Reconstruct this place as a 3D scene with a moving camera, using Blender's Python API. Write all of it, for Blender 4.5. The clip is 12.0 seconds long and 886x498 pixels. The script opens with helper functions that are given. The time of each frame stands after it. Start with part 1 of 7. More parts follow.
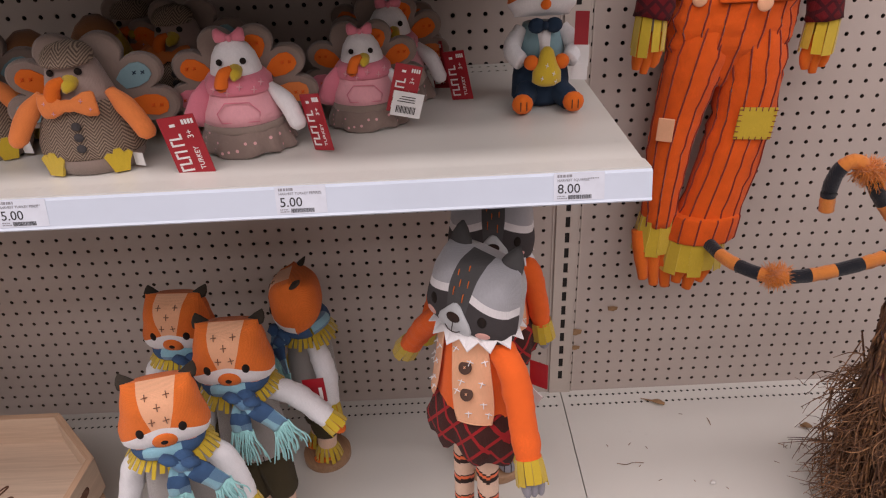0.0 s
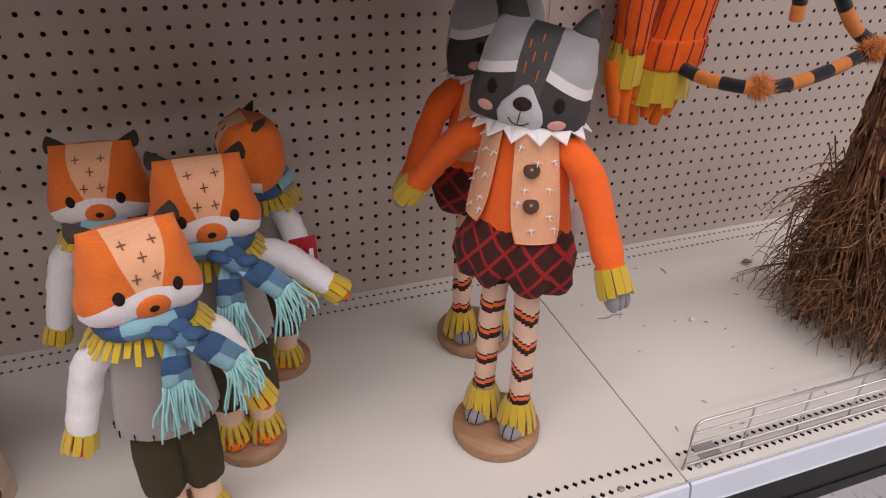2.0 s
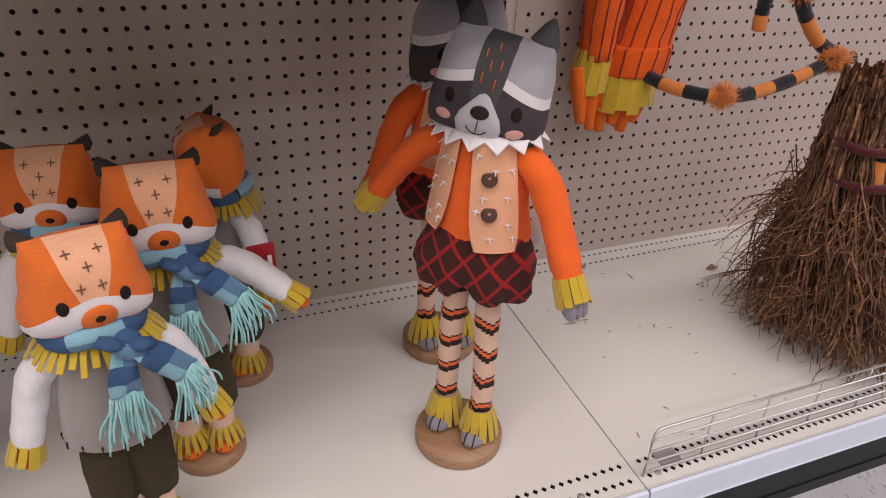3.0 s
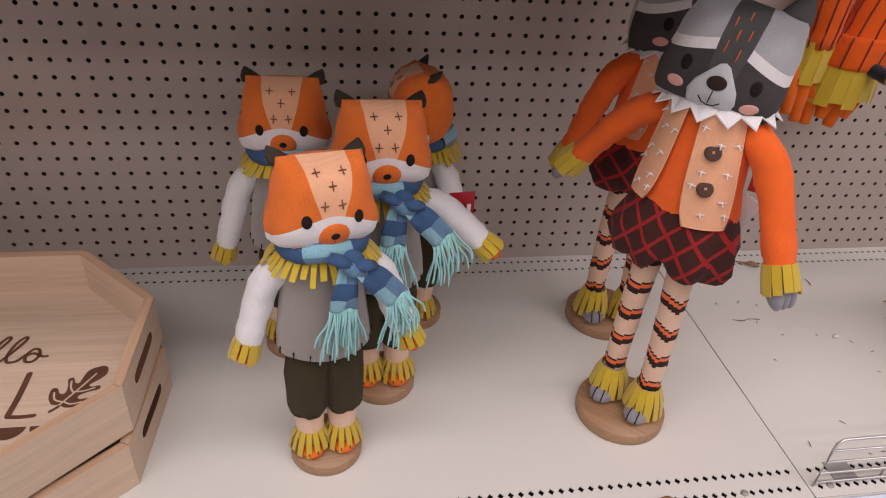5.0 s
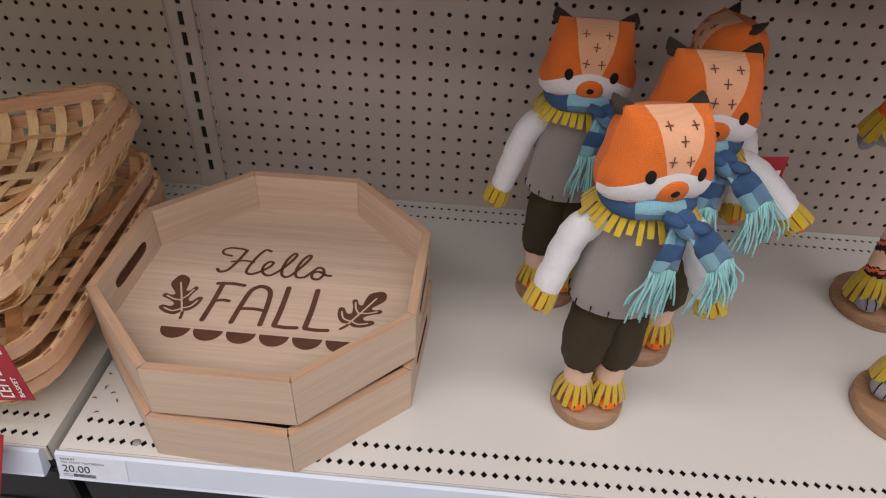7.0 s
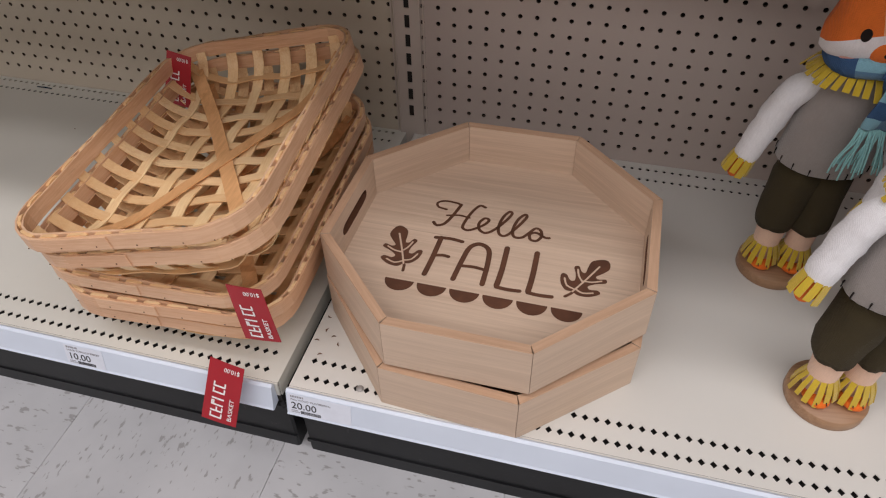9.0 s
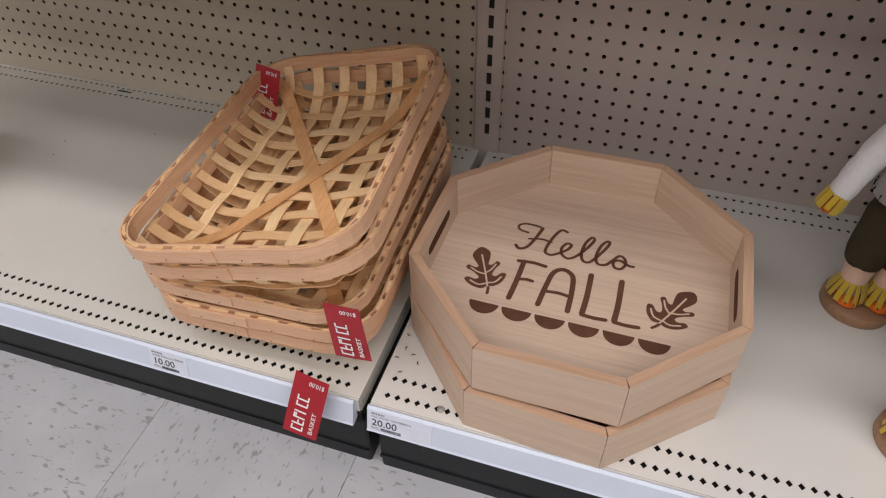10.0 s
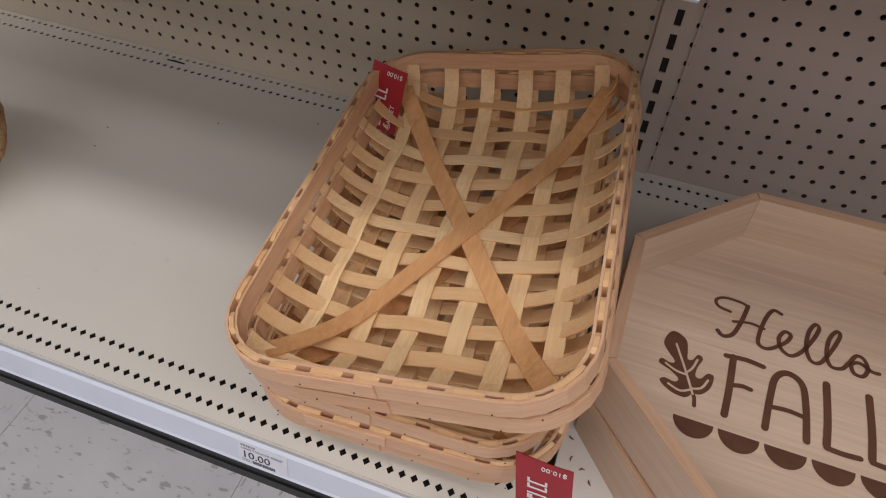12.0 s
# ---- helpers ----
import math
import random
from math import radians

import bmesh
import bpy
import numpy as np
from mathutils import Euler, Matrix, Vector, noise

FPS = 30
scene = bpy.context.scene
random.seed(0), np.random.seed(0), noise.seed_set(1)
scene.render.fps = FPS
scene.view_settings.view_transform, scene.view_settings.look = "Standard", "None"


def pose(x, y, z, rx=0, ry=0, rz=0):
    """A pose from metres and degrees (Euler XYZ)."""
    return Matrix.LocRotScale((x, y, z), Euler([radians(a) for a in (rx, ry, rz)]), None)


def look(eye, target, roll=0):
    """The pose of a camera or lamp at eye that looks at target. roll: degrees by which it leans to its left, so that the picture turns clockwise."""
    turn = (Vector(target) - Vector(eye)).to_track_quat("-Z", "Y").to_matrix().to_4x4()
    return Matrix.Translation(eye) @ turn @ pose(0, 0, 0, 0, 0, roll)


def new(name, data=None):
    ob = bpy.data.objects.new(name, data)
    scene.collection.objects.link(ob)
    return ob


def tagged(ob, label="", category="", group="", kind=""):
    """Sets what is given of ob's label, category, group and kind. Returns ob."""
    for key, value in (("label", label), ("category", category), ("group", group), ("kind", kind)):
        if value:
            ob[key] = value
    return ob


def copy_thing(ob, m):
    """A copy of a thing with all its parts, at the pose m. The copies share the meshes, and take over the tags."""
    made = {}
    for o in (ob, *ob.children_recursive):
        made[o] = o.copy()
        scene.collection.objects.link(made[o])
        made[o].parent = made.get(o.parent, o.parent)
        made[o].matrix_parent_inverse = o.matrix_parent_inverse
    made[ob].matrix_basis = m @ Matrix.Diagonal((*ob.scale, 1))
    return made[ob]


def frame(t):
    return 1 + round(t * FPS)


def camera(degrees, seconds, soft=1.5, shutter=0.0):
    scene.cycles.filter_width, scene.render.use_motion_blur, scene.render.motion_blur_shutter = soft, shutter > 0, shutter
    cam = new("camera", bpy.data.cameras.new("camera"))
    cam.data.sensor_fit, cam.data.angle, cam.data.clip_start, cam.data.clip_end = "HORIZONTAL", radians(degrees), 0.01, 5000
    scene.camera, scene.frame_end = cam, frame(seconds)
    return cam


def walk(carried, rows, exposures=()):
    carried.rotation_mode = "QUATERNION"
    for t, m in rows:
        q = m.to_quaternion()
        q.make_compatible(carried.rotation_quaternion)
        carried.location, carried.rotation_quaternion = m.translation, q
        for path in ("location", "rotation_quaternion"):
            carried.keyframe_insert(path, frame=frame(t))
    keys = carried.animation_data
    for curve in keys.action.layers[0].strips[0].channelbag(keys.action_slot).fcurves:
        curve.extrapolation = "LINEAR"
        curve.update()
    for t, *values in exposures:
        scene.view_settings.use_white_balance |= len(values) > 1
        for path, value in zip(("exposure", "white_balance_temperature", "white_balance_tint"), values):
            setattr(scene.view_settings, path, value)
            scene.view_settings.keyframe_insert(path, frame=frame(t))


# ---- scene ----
cam = camera(66.2, 12.0, soft=1.15)
PATH = [
    (0, (-0.223, -1.079, 1.107), (-0.231, 0.664, 0.127), -2.9),
    (0.5, (-0.411, -0.95, 1.01), (-0.338, 0.715, -0.095), -1.7),
    (1, (-0.561, -0.96, 0.933), (-0.255, 0.645, -0.221), -2.2),
    (1.5, (-0.552, -0.967, 0.882), (-0.039, 0.635, -0.2), -0.2),
    (2, (-0.516, -0.989, 0.863), (0.081, 0.606, -0.186), 1.7),
    (2.5, (-0.492, -0.994, 0.865), (0.146, 0.572, -0.203), 2.7),
    (2.7, (-0.487, -0.99, 0.87), (0.169, 0.575, -0.189), 3.0),
    (4.3, (-0.556, -0.987, 0.864), (-0.07, 0.659, -0.164), 4.8),
    (4.5, (-0.566, -0.988, 0.857), (-0.138, 0.661, -0.192), 4.9),
    (5, (-0.587, -0.991, 0.848), (-0.269, 0.64, -0.265), 4.7),
    (5.5, (-0.615, -0.989, 0.847), (-0.376, 0.635, -0.295), 4.9),
    (6, (-0.66, -0.987, 0.844), (-0.513, 0.629, -0.325), 4.6),
    (6.5, (-0.713, -0.981, 0.834), (-0.674, 0.605, -0.384), 3.9),
    (7, (-0.765, -0.968, 0.832), (-0.837, 0.585, -0.426), 2.9),
    (7.5, (-0.821, -0.956, 0.831), (-0.972, 0.526, -0.504), 1.5),
    (7.7, (-0.835, -0.95, 0.829), (-1.027, 0.51, -0.524), 0.9),
    (9.3, (-0.928, -0.946, 0.829), (-1.322, 0.432, -0.567), -0.9),
    (9.5, (-0.942, -0.946, 0.832), (-1.346, 0.434, -0.558), -0.6),
    (10, (-0.98, -0.953, 0.847), (-1.437, 0.418, -0.535), -0.8),
    (10.5, (-1.069, -0.958, 0.869), (-1.524, 0.404, -0.524), -0.0),
    (11, (-1.148, -0.882, 0.853), (-1.63, 0.455, -0.554), -1.0),
    (11.2, (-1.166, -0.829, 0.839), (-1.661, 0.487, -0.583), -1.6),
    (11.5, (-1.203, -0.795, 0.812), (-1.647, 0.504, -0.643), 0.2),
    (12, (-1.24, -0.769, 0.796), (-1.642, 0.474, -0.718), 2.6),
]
EXPOSURES = [(0.0, -0.06, 6700, 16), (0.7, -0.13, 6700, 16), (1.6, -0.04, 6700, 16), (5.0, -0.05, 6700, 16), (7.0, -0.08, 6500, 10), (10.3, -0.05, 6450, 9), (11.2, -0.19, 6500, 10), (12.0, -0.29, 6500, 10)]
walk(cam, [(t, look(eye, target, roll)) for t, eye, target, roll in PATH], EXPOSURES)

# ---- world and lights ----
world = bpy.data.worlds.new("world")
scene.world = world
world.use_nodes = True
world.node_tree.nodes["Background"].inputs["Color"].default_value = (0.9, 0.93, 1.0, 1)
world.node_tree.nodes["Background"].inputs["Strength"].default_value = 0.05


# rows of fluorescent tubes below the shop's ceiling, along the aisle
def tube_lamp(x, y, z, length, width, watts):
    data = bpy.data.lights.new("fluorescent_tube", "AREA")
    data.shape, data.size, data.size_y, data.energy = "RECTANGLE", length, width, watts
    data.color = (1.0, 0.94, 0.955)
    ob = new("fluorescent_tube", data)
    ob.matrix_world = pose(x, y, z)
    return ob


LAMP_Z = 3.75
LAMP_ROWS = ((-1.45, 102), (-2.5, 64), (-3.83, 80), (-5.1, 56), (1.2, 56))
for lamp_y, watts in LAMP_ROWS:
    tube_lamp(-0.6, lamp_y, LAMP_Z, 9.0, 0.45, watts)


# ---- mesh building ----
class Build:
    """Collects vertices and faces of one mesh."""

    def __init__(self):
        self.v, self.f, self.m, self.s, self.used = [], [], [], [], []
        self.x = Matrix.Identity(4)

    def put(self, pts):
        base = len(self.v)
        self.v.extend(tuple(self.x @ Vector(p)) for p in pts)
        return base

    def face(self, idx, mat=0, smooth=True):
        self.f.append(tuple(idx))
        self.m.append(mat)
        self.s.append(smooth)

    def grid(self, rows, mat=0, close=False, caps=(False, False), smooth=True):
        """rows: lists of points of equal length; close: each row is a ring."""
        n = len(rows[0])
        base = self.put([p for r in rows for p in r])
        last = n if close else n - 1
        for i in range(len(rows) - 1):
            for j in range(last):
                k = (j + 1) % n
                mm = mat(i, j) if callable(mat) else mat
                self.face((base + i * n + j, base + i * n + k, base + (i + 1) * n + k, base + (i + 1) * n + j), mm, smooth)
        top = len(rows) - 1
        if caps[0]:
            self.face([base + j for j in reversed(range(n))], mat(0, 0) if callable(mat) else mat, smooth)
        if caps[1]:
            self.face([base + top * n + j for j in range(n)], mat(top - 1, 0) if callable(mat) else mat, smooth)

    def tube(self, path, radii, mat=0, sides=8, flat=1.0, caps=(True, True), up=(0, 0, 1), smooth=True):
        """A tube along a path; flat: thickness across its second axis."""
        path = [Vector(p) for p in path]
        if not hasattr(radii, "__len__"):
            radii = [radii] * len(path)
        rows = []
        u0 = Vector(up)
        for i, p in enumerate(path):
            d = (path[min(i + 1, len(path) - 1)] - path[max(i - 1, 0)]).normalized()
            a = d.cross(u0)
            if a.length < 1e-3:
                a = d.cross(Vector((1, 0.3, 0)))
            a.normalize()
            b = a.cross(d)
            rows.append([p + radii[i] * (math.cos(t) * a + flat * math.sin(t) * b) for t in [2 * math.pi * k / sides for k in range(sides)]])
        self.grid(rows, mat, True, caps, smooth)

    def box(self, c, size, mat=0, m=None, bevel=0.0):
        m = m or Matrix.Identity(4)
        hx, hy, hz = (s / 2 for s in size)
        b = min(bevel, hx * 0.8, hy * 0.8, hz * 0.8)
        if b <= 0:
            pts = [Vector(c) + m @ Vector((x, y, z)) for z in (-hz, hz) for x, y in ((-hx, -hy), (hx, -hy), (hx, hy), (-hx, hy))]
            k = self.put(pts)
            for f in ((3, 2, 1, 0), (4, 5, 6, 7), (0, 1, 5, 4), (1, 2, 6, 5), (2, 3, 7, 6), (3, 0, 4, 7)):
                self.face([k + i for i in f], mat, False)
            return
        rows = []
        for z, o in ((-hz, b), (-hz + b, 0), (hz - b, 0), (hz, b)):
            x, y = hx - o, hy - o
            rows.append([Vector(c) + m @ Vector(p) for p in ((-x + b, -y, z), (x - b, -y, z), (x, -y + b, z), (x, y - b, z), (x - b, y, z), (-x + b, y, z), (-x, y - b, z), (-x, -y + b, z))])
        self.grid(rows, mat, True, (True, True), False)

    def prism(self, outline, z0, z1, mat=0, smooth=False):
        self.grid([[(x, y, z0) for x, y in outline], [(x, y, z1) for x, y in outline]], mat, True, (True, True), smooth)

    def ball(self, c, r, mat=0, m=None, rings=10, sides=14):
        m = m or Matrix.Identity(4)
        r = r if hasattr(r, "__len__") else (r, r, r)
        rows = []
        for i in range(rings + 1):
            t = math.pi * min(max(i / rings, 0.02), 0.98)
            rows.append([Vector(c) + m @ Vector((r[0] * math.sin(t) * math.cos(a), r[1] * math.sin(t) * math.sin(a), -r[2] * math.cos(t))) for a in [2 * math.pi * k / sides for k in range(sides)]])
        self.grid(rows, mat, True, (True, True))

    def mesh(self, name, mats):
        me = bpy.data.meshes.new(name)
        me.from_pydata(self.v, [], self.f)
        for mt in mats:
            me.materials.append(mt)
        me.polygons.foreach_set("material_index", self.m)
        me.polygons.foreach_set("use_smooth", self.s)
        me.update()
        return me

    def object(self, name, mats, parent=None, label=""):
        ob = new(name, self.mesh(name, mats if isinstance(mats, (list, tuple)) else [mats]))
        ob.parent = parent
        if label:
            ob["label"] = label
        return ob


def smooth_path(pts, radii, steps=5):
    p = [Vector(q) for q in pts]
    out, rad = [], []
    for i in range(len(p) - 1):
        p0, p1, p2, p3 = p[max(i - 1, 0)], p[i], p[i + 1], p[min(i + 2, len(p) - 1)]
        for k in range(steps):
            t = k / steps
            out.append(0.5 * ((2 * p1) + (p2 - p0) * t + (2 * p0 - 5 * p1 + 4 * p2 - p3) * t * t + (3 * p1 - p0 - 3 * p2 + p3) * t ** 3))
            rad.append(radii[i] + (radii[i + 1] - radii[i]) * (t * t * (3 - 2 * t)))
    out.append(p[-1])
    rad.append(radii[-1])
    return out, rad


def empty(name, m=None):
    ob = new(name)
    ob.empty_display_size = 0.05
    if m is not None:
        ob.matrix_world = m
    return ob


# ---- materials ----
def shader(name):
    mt = bpy.data.materials.new(name)
    mt.use_nodes = True
    nt = mt.node_tree
    return mt, nt, nt.nodes["Principled BSDF"]


def node(nt, kind, **inputs):
    n = nt.nodes.new(kind)
    for k, v in inputs.items():
        n.inputs[k.replace("_", " ")].default_value = v
    return n


def mixed(nt, fac, a, b, blend="MIX"):
    n = nt.nodes.new("ShaderNodeMix")
    n.data_type, n.blend_type = "RGBA", blend
    if isinstance(fac, (int, float)):
        n.inputs[0].default_value = fac
    else:
        nt.links.new(fac, n.inputs[0])
    for slot, v in ((6, a), (7, b)):
        if isinstance(v, tuple):
            n.inputs[slot].default_value = (*v[:3], 1)
        else:
            nt.links.new(v, n.inputs[slot])
    return n.outputs[2]


def ramp(nt, src, lo, hi):
    n = nt.nodes.new("ShaderNodeMapRange")
    n.inputs["From Min"].default_value, n.inputs["From Max"].default_value = lo, hi
    nt.links.new(src, n.inputs["Value"])
    return n.outputs["Result"]


def noise_of(nt, scale, detail=3.0, stretch=(1, 1, 1), rough=0.55):
    tc = nt.nodes.new("ShaderNodeTexCoord")
    mp = nt.nodes.new("ShaderNodeMapping")
    mp.inputs["Scale"].default_value = stretch
    nt.links.new(tc.outputs["Object"], mp.inputs["Vector"])
    n = node(nt, "ShaderNodeTexNoise", Scale=scale, Detail=detail, Roughness=rough)
    nt.links.new(mp.outputs["Vector"], n.inputs["Vector"])
    return n.outputs["Fac"]


def bumped(nt, bsdf, height, strength, distance):
    b = node(nt, "ShaderNodeBump", Strength=strength, Distance=distance)
    nt.links.new(height, b.inputs["Height"])
    nt.links.new(b.outputs["Normal"], bsdf.inputs["Normal"])


def dull(c, k):
    return tuple(v * k for v in c)


def painted(name, c, rough=0.45, vary=0.1, scale=6.0, grain=180.0, bump=0.08, dirt=(0.25, 0.22, 0.19), dirty=0.0, metallic=0.0):
    """Painted steel or board: slight blotches, scuffs, and dirt specks."""
    mt, nt, b = shader(name)
    big = ramp(nt, noise_of(nt, scale), 0.3, 0.7)
    col = mixed(nt, big, dull(c, 1 - vary), dull(c, 1 + vary * 0.4))
    if dirty:
        spots = ramp(nt, noise_of(nt, scale * 9, 5.0, rough=0.7), 0.66, 0.78)
        n = nt.nodes.new("ShaderNodeMath")
        n.operation = "MULTIPLY"
        n.inputs[1].default_value = dirty
        nt.links.new(spots, n.inputs[0])
        col = mixed(nt, n.outputs[0], col, dirt)
    nt.links.new(col, b.inputs["Base Color"])
    b.inputs["Roughness"].default_value, b.inputs["Metallic"].default_value = rough, metallic
    bumped(nt, b, noise_of(nt, grain, 2.0), bump, 0.001)
    return mt


def fabric(name, c, vary=0.18, thread=1100.0, bump=0.35, rough=0.92, fuzz=0.3, blotch=30.0):
    """Woven cloth: crossed threads, soft blotches, a little sheen."""
    mt, nt, b = shader(name)
    tc = nt.nodes.new("ShaderNodeTexCoord")
    waves = []
    for axis in ("X", "Z"):
        w = node(nt, "ShaderNodeTexWave", Scale=thread / 4.2, Distortion=2.5, Detail=1.0)
        w.inputs["Detail Scale"].default_value = 2.0
        w.bands_direction = axis
        nt.links.new(tc.outputs["Object"], w.inputs["Vector"])
        waves.append(w.outputs["Fac"])
    add = nt.nodes.new("ShaderNodeMath")
    nt.links.new(waves[0], add.inputs[0])
    nt.links.new(waves[1], add.inputs[1])
    soft = ramp(nt, noise_of(nt, blotch, 4.0), 0.3, 0.7)
    fine = ramp(nt, noise_of(nt, 420.0, 3.0, (1, 1, 0.35)), 0.3, 0.7)
    col = mixed(nt, soft, dull(c, 1 - vary), dull(c, 1 + vary * 0.3))
    col = mixed(nt, fine, dull(c, 0.91), col)
    mix = mixed(nt, 0.16, col, ramp(nt, add.outputs[0], -0.6, 1.6), "MULTIPLY")
    nt.links.new(mix, b.inputs["Base Color"])
    b.inputs["Roughness"].default_value = rough
    b.inputs["Sheen Weight"].default_value = fuzz
    b.inputs["Sheen Roughness"].default_value = 0.5
    b.inputs["Specular IOR Level"].default_value = 0.2
    total = nt.nodes.new("ShaderNodeMath")
    total.operation = "MULTIPLY_ADD"
    nt.links.new(noise_of(nt, 60.0, 4.0), total.inputs[0])
    total.inputs[1].default_value = 3.0
    nt.links.new(add.outputs[0], total.inputs[2])
    bumped(nt, b, total.outputs[0], bump, 0.0012)
    return mt


def wood(name, pale, dark, stretch=(3, 60, 60), rough=0.5, coarse=1.0, per_piece=0.25, toward=None):
    """Wood with grain along the object's x axis (or as stretched) and a tone of its own for each piece."""
    mt, nt, b = shader(name)
    g = ramp(nt, noise_of(nt, coarse, 6.0, stretch, 0.6), 0.32, 0.68)
    f = ramp(nt, noise_of(nt, coarse * 4, 3.0, stretch, 0.7), 0.45, 0.75)
    col = mixed(nt, g, dark, pale)
    col = mixed(nt, f, col, dull(pale, 1.05))
    line = nt.nodes.new("ShaderNodeMath")
    line.operation = "MULTIPLY"
    line.inputs[1].default_value = 0.45
    nt.links.new(ramp(nt, noise_of(nt, coarse * 1.7, 5.0, stretch, 0.75), 0.60, 0.68), line.inputs[0])
    col = mixed(nt, line.outputs[0], col, dull(dark, 0.72))
    oi = nt.nodes.new("ShaderNodeObjectInfo")
    col = mixed(nt, ramp(nt, oi.outputs["Random"], 0, 1 / max(per_piece, 0.01)), col, toward or dull(dark, 0.75))
    nt.links.new(col, b.inputs["Base Color"])
    b.inputs["Roughness"].default_value = rough
    bumped(nt, b, g, 0.15, 0.0006)
    return mt


def plain(name, c, rough=0.6, metallic=0.0, vary=0.08):
    return painted(name, c, rough, vary, 40.0, 500.0, 0.04, metallic=metallic)


M_PEG = painted("pegboard_paint", (0.53, 0.455, 0.412), 0.5, 0.07, 2.5, 260, 0.05, dirty=0.10)
M_PEG_OLD = painted("pegboard_paint_yellowed", (0.575, 0.51, 0.41), 0.5, 0.08, 2.5, 260, 0.05, dirty=0.12)
# near-black that paints the shade inside peg holes, bracket slots and punched decks
M_HOLE_SHADE = plain("hole_shade", (0.02, 0.017, 0.015), 0.9)
M_HARDBOARD = plain("bare_hardboard", (0.075, 0.05, 0.035), 0.9)
M_STEEL = painted("shelf_enamel", (0.70, 0.685, 0.64), 0.33, 0.05, 3.0, 140, 0.04, dirty=0.16)
M_STEEL_OLD = painted("shelf_enamel_old", (0.665, 0.65, 0.59), 0.33, 0.06, 3.0, 140, 0.04, dirty=0.2)
M_UPRIGHT = painted("upright_enamel", (0.58, 0.51, 0.455), 0.4, 0.08, 5.0, 160, 0.05, dirty=0.12)
M_STRIP = painted("price_strip_plastic", (0.64, 0.71, 0.82), 0.28, 0.04, 12.0, 300, 0.02, dirty=0.06)
M_LABEL = plain("label_paper", (0.72, 0.76, 0.85), 0.6)
M_INK = plain("label_ink", (0.03, 0.03, 0.035), 0.7)
M_INK_PALE = plain("label_fine_print", (0.30, 0.30, 0.33), 0.7)
M_KICK = painted("kick_plate_enamel", (0.016, 0.017, 0.019), 0.42, 0.35, 7.0, 90, 0.1, dirt=(0.12, 0.115, 0.11), dirty=0.5)
M_KICK.node_tree.nodes["Principled BSDF"].inputs["Specular IOR Level"].default_value = 0.2
M_WIRE = plain("zinc_wire", (0.72, 0.72, 0.73), 0.3, 0.85)
M_WALL = painted("shop_wall_paint", (0.62, 0.58, 0.54), 0.7, 0.06, 1.5)
M_CEIL = painted("ceiling_tile", (0.78, 0.78, 0.76), 0.8, 0.05, 2.0)
M_TRAY = wood("paulownia_wood", (0.66, 0.505, 0.38), (0.56, 0.415, 0.305), (1.7, 62, 62), 0.55, 1.0, 0.12)
M_TRAY_EDGE = wood("paulownia_rim", (0.61, 0.40, 0.265), (0.50, 0.31, 0.195), (3, 60, 60), 0.5, 1.0, 0.1)
M_BURN = painted("burnt_print", (0.115, 0.045, 0.022), 0.7, 0.25, 60.0, 500, 0.05)
M_SLAT = wood("chip_wood", (0.98, 0.74, 0.44), (0.86, 0.56, 0.29), (5, 90, 90), 0.42, 1.0, 0.70, (0.72, 0.40, 0.17))
M_SLAT_Y = wood("chip_wood_long", (0.98, 0.74, 0.43), (0.87, 0.57, 0.29), (90, 5, 90), 0.42, 1.0, 0.50, (0.74, 0.43, 0.185))
M_RIM = wood("chip_wood_rim", (0.81, 0.55, 0.36), (0.69, 0.41, 0.24), (8, 8, 120), 0.40, 1.0, 0.45, (0.60, 0.29, 0.14))
M_DIAG = wood("chip_wood_orange", (0.84, 0.47, 0.215), (0.69, 0.35, 0.145), (60, 10, 90), 0.42, 1.0, 0.2)
M_RATTAN = wood("rattan", (0.55, 0.36, 0.17), (0.36, 0.20, 0.08), (20, 20, 20), 0.5, 1.0, 0.2)
M_RED = painted("red_card", (0.36, 0.012, 0.022), 0.38, 0.08, 30, 400, 0.02)
M_WHITE = plain("white_print", (0.85, 0.83, 0.82), 0.5)


# floor tile: pale vinyl with grey chips and dirt
def tile_material():
    mt, nt, b = shader("vinyl_tile")
    tc = nt.nodes.new("ShaderNodeTexCoord")
    mp = nt.nodes.new("ShaderNodeMapping")
    mp.inputs["Scale"].default_value = (1, 2.4, 1)
    mp.inputs["Rotation"].default_value = (0, 0, 0.5)
    nt.links.new(tc.outputs["Object"], mp.inputs["Vector"])
    v = node(nt, "ShaderNodeTexNoise", Scale=62.0, Detail=2.0)
    nt.links.new(mp.outputs["Vector"], v.inputs["Vector"])
    chips = ramp(nt, v.outputs["Fac"], 0.62, 0.68)
    soft = ramp(nt, noise_of(nt, 7.0, 4.0), 0.3, 0.7)
    col = mixed(nt, soft, (0.42, 0.425, 0.44), (0.50, 0.505, 0.52))
    col = mixed(nt, chips, col, (0.30, 0.295, 0.295))
    grime = ramp(nt, noise_of(nt, 95.0, 6.0, rough=0.75), 0.66, 0.74)
    col = mixed(nt, grime, col, (0.13, 0.11, 0.09))
    nt.links.new(col, b.inputs["Base Color"])
    b.inputs["Roughness"].default_value = 0.32
    bumped(nt, b, noise_of(nt, 30.0), 0.05, 0.001)
    return mt


M_TILE = tile_material()
M_GROUT = plain("tile_joint", (0.30, 0.29, 0.285), 0.9)

# ---- the shop: floor, walls, ceiling ----
BAY = 1.219
DECK = 0.15
FRONT = -0.541


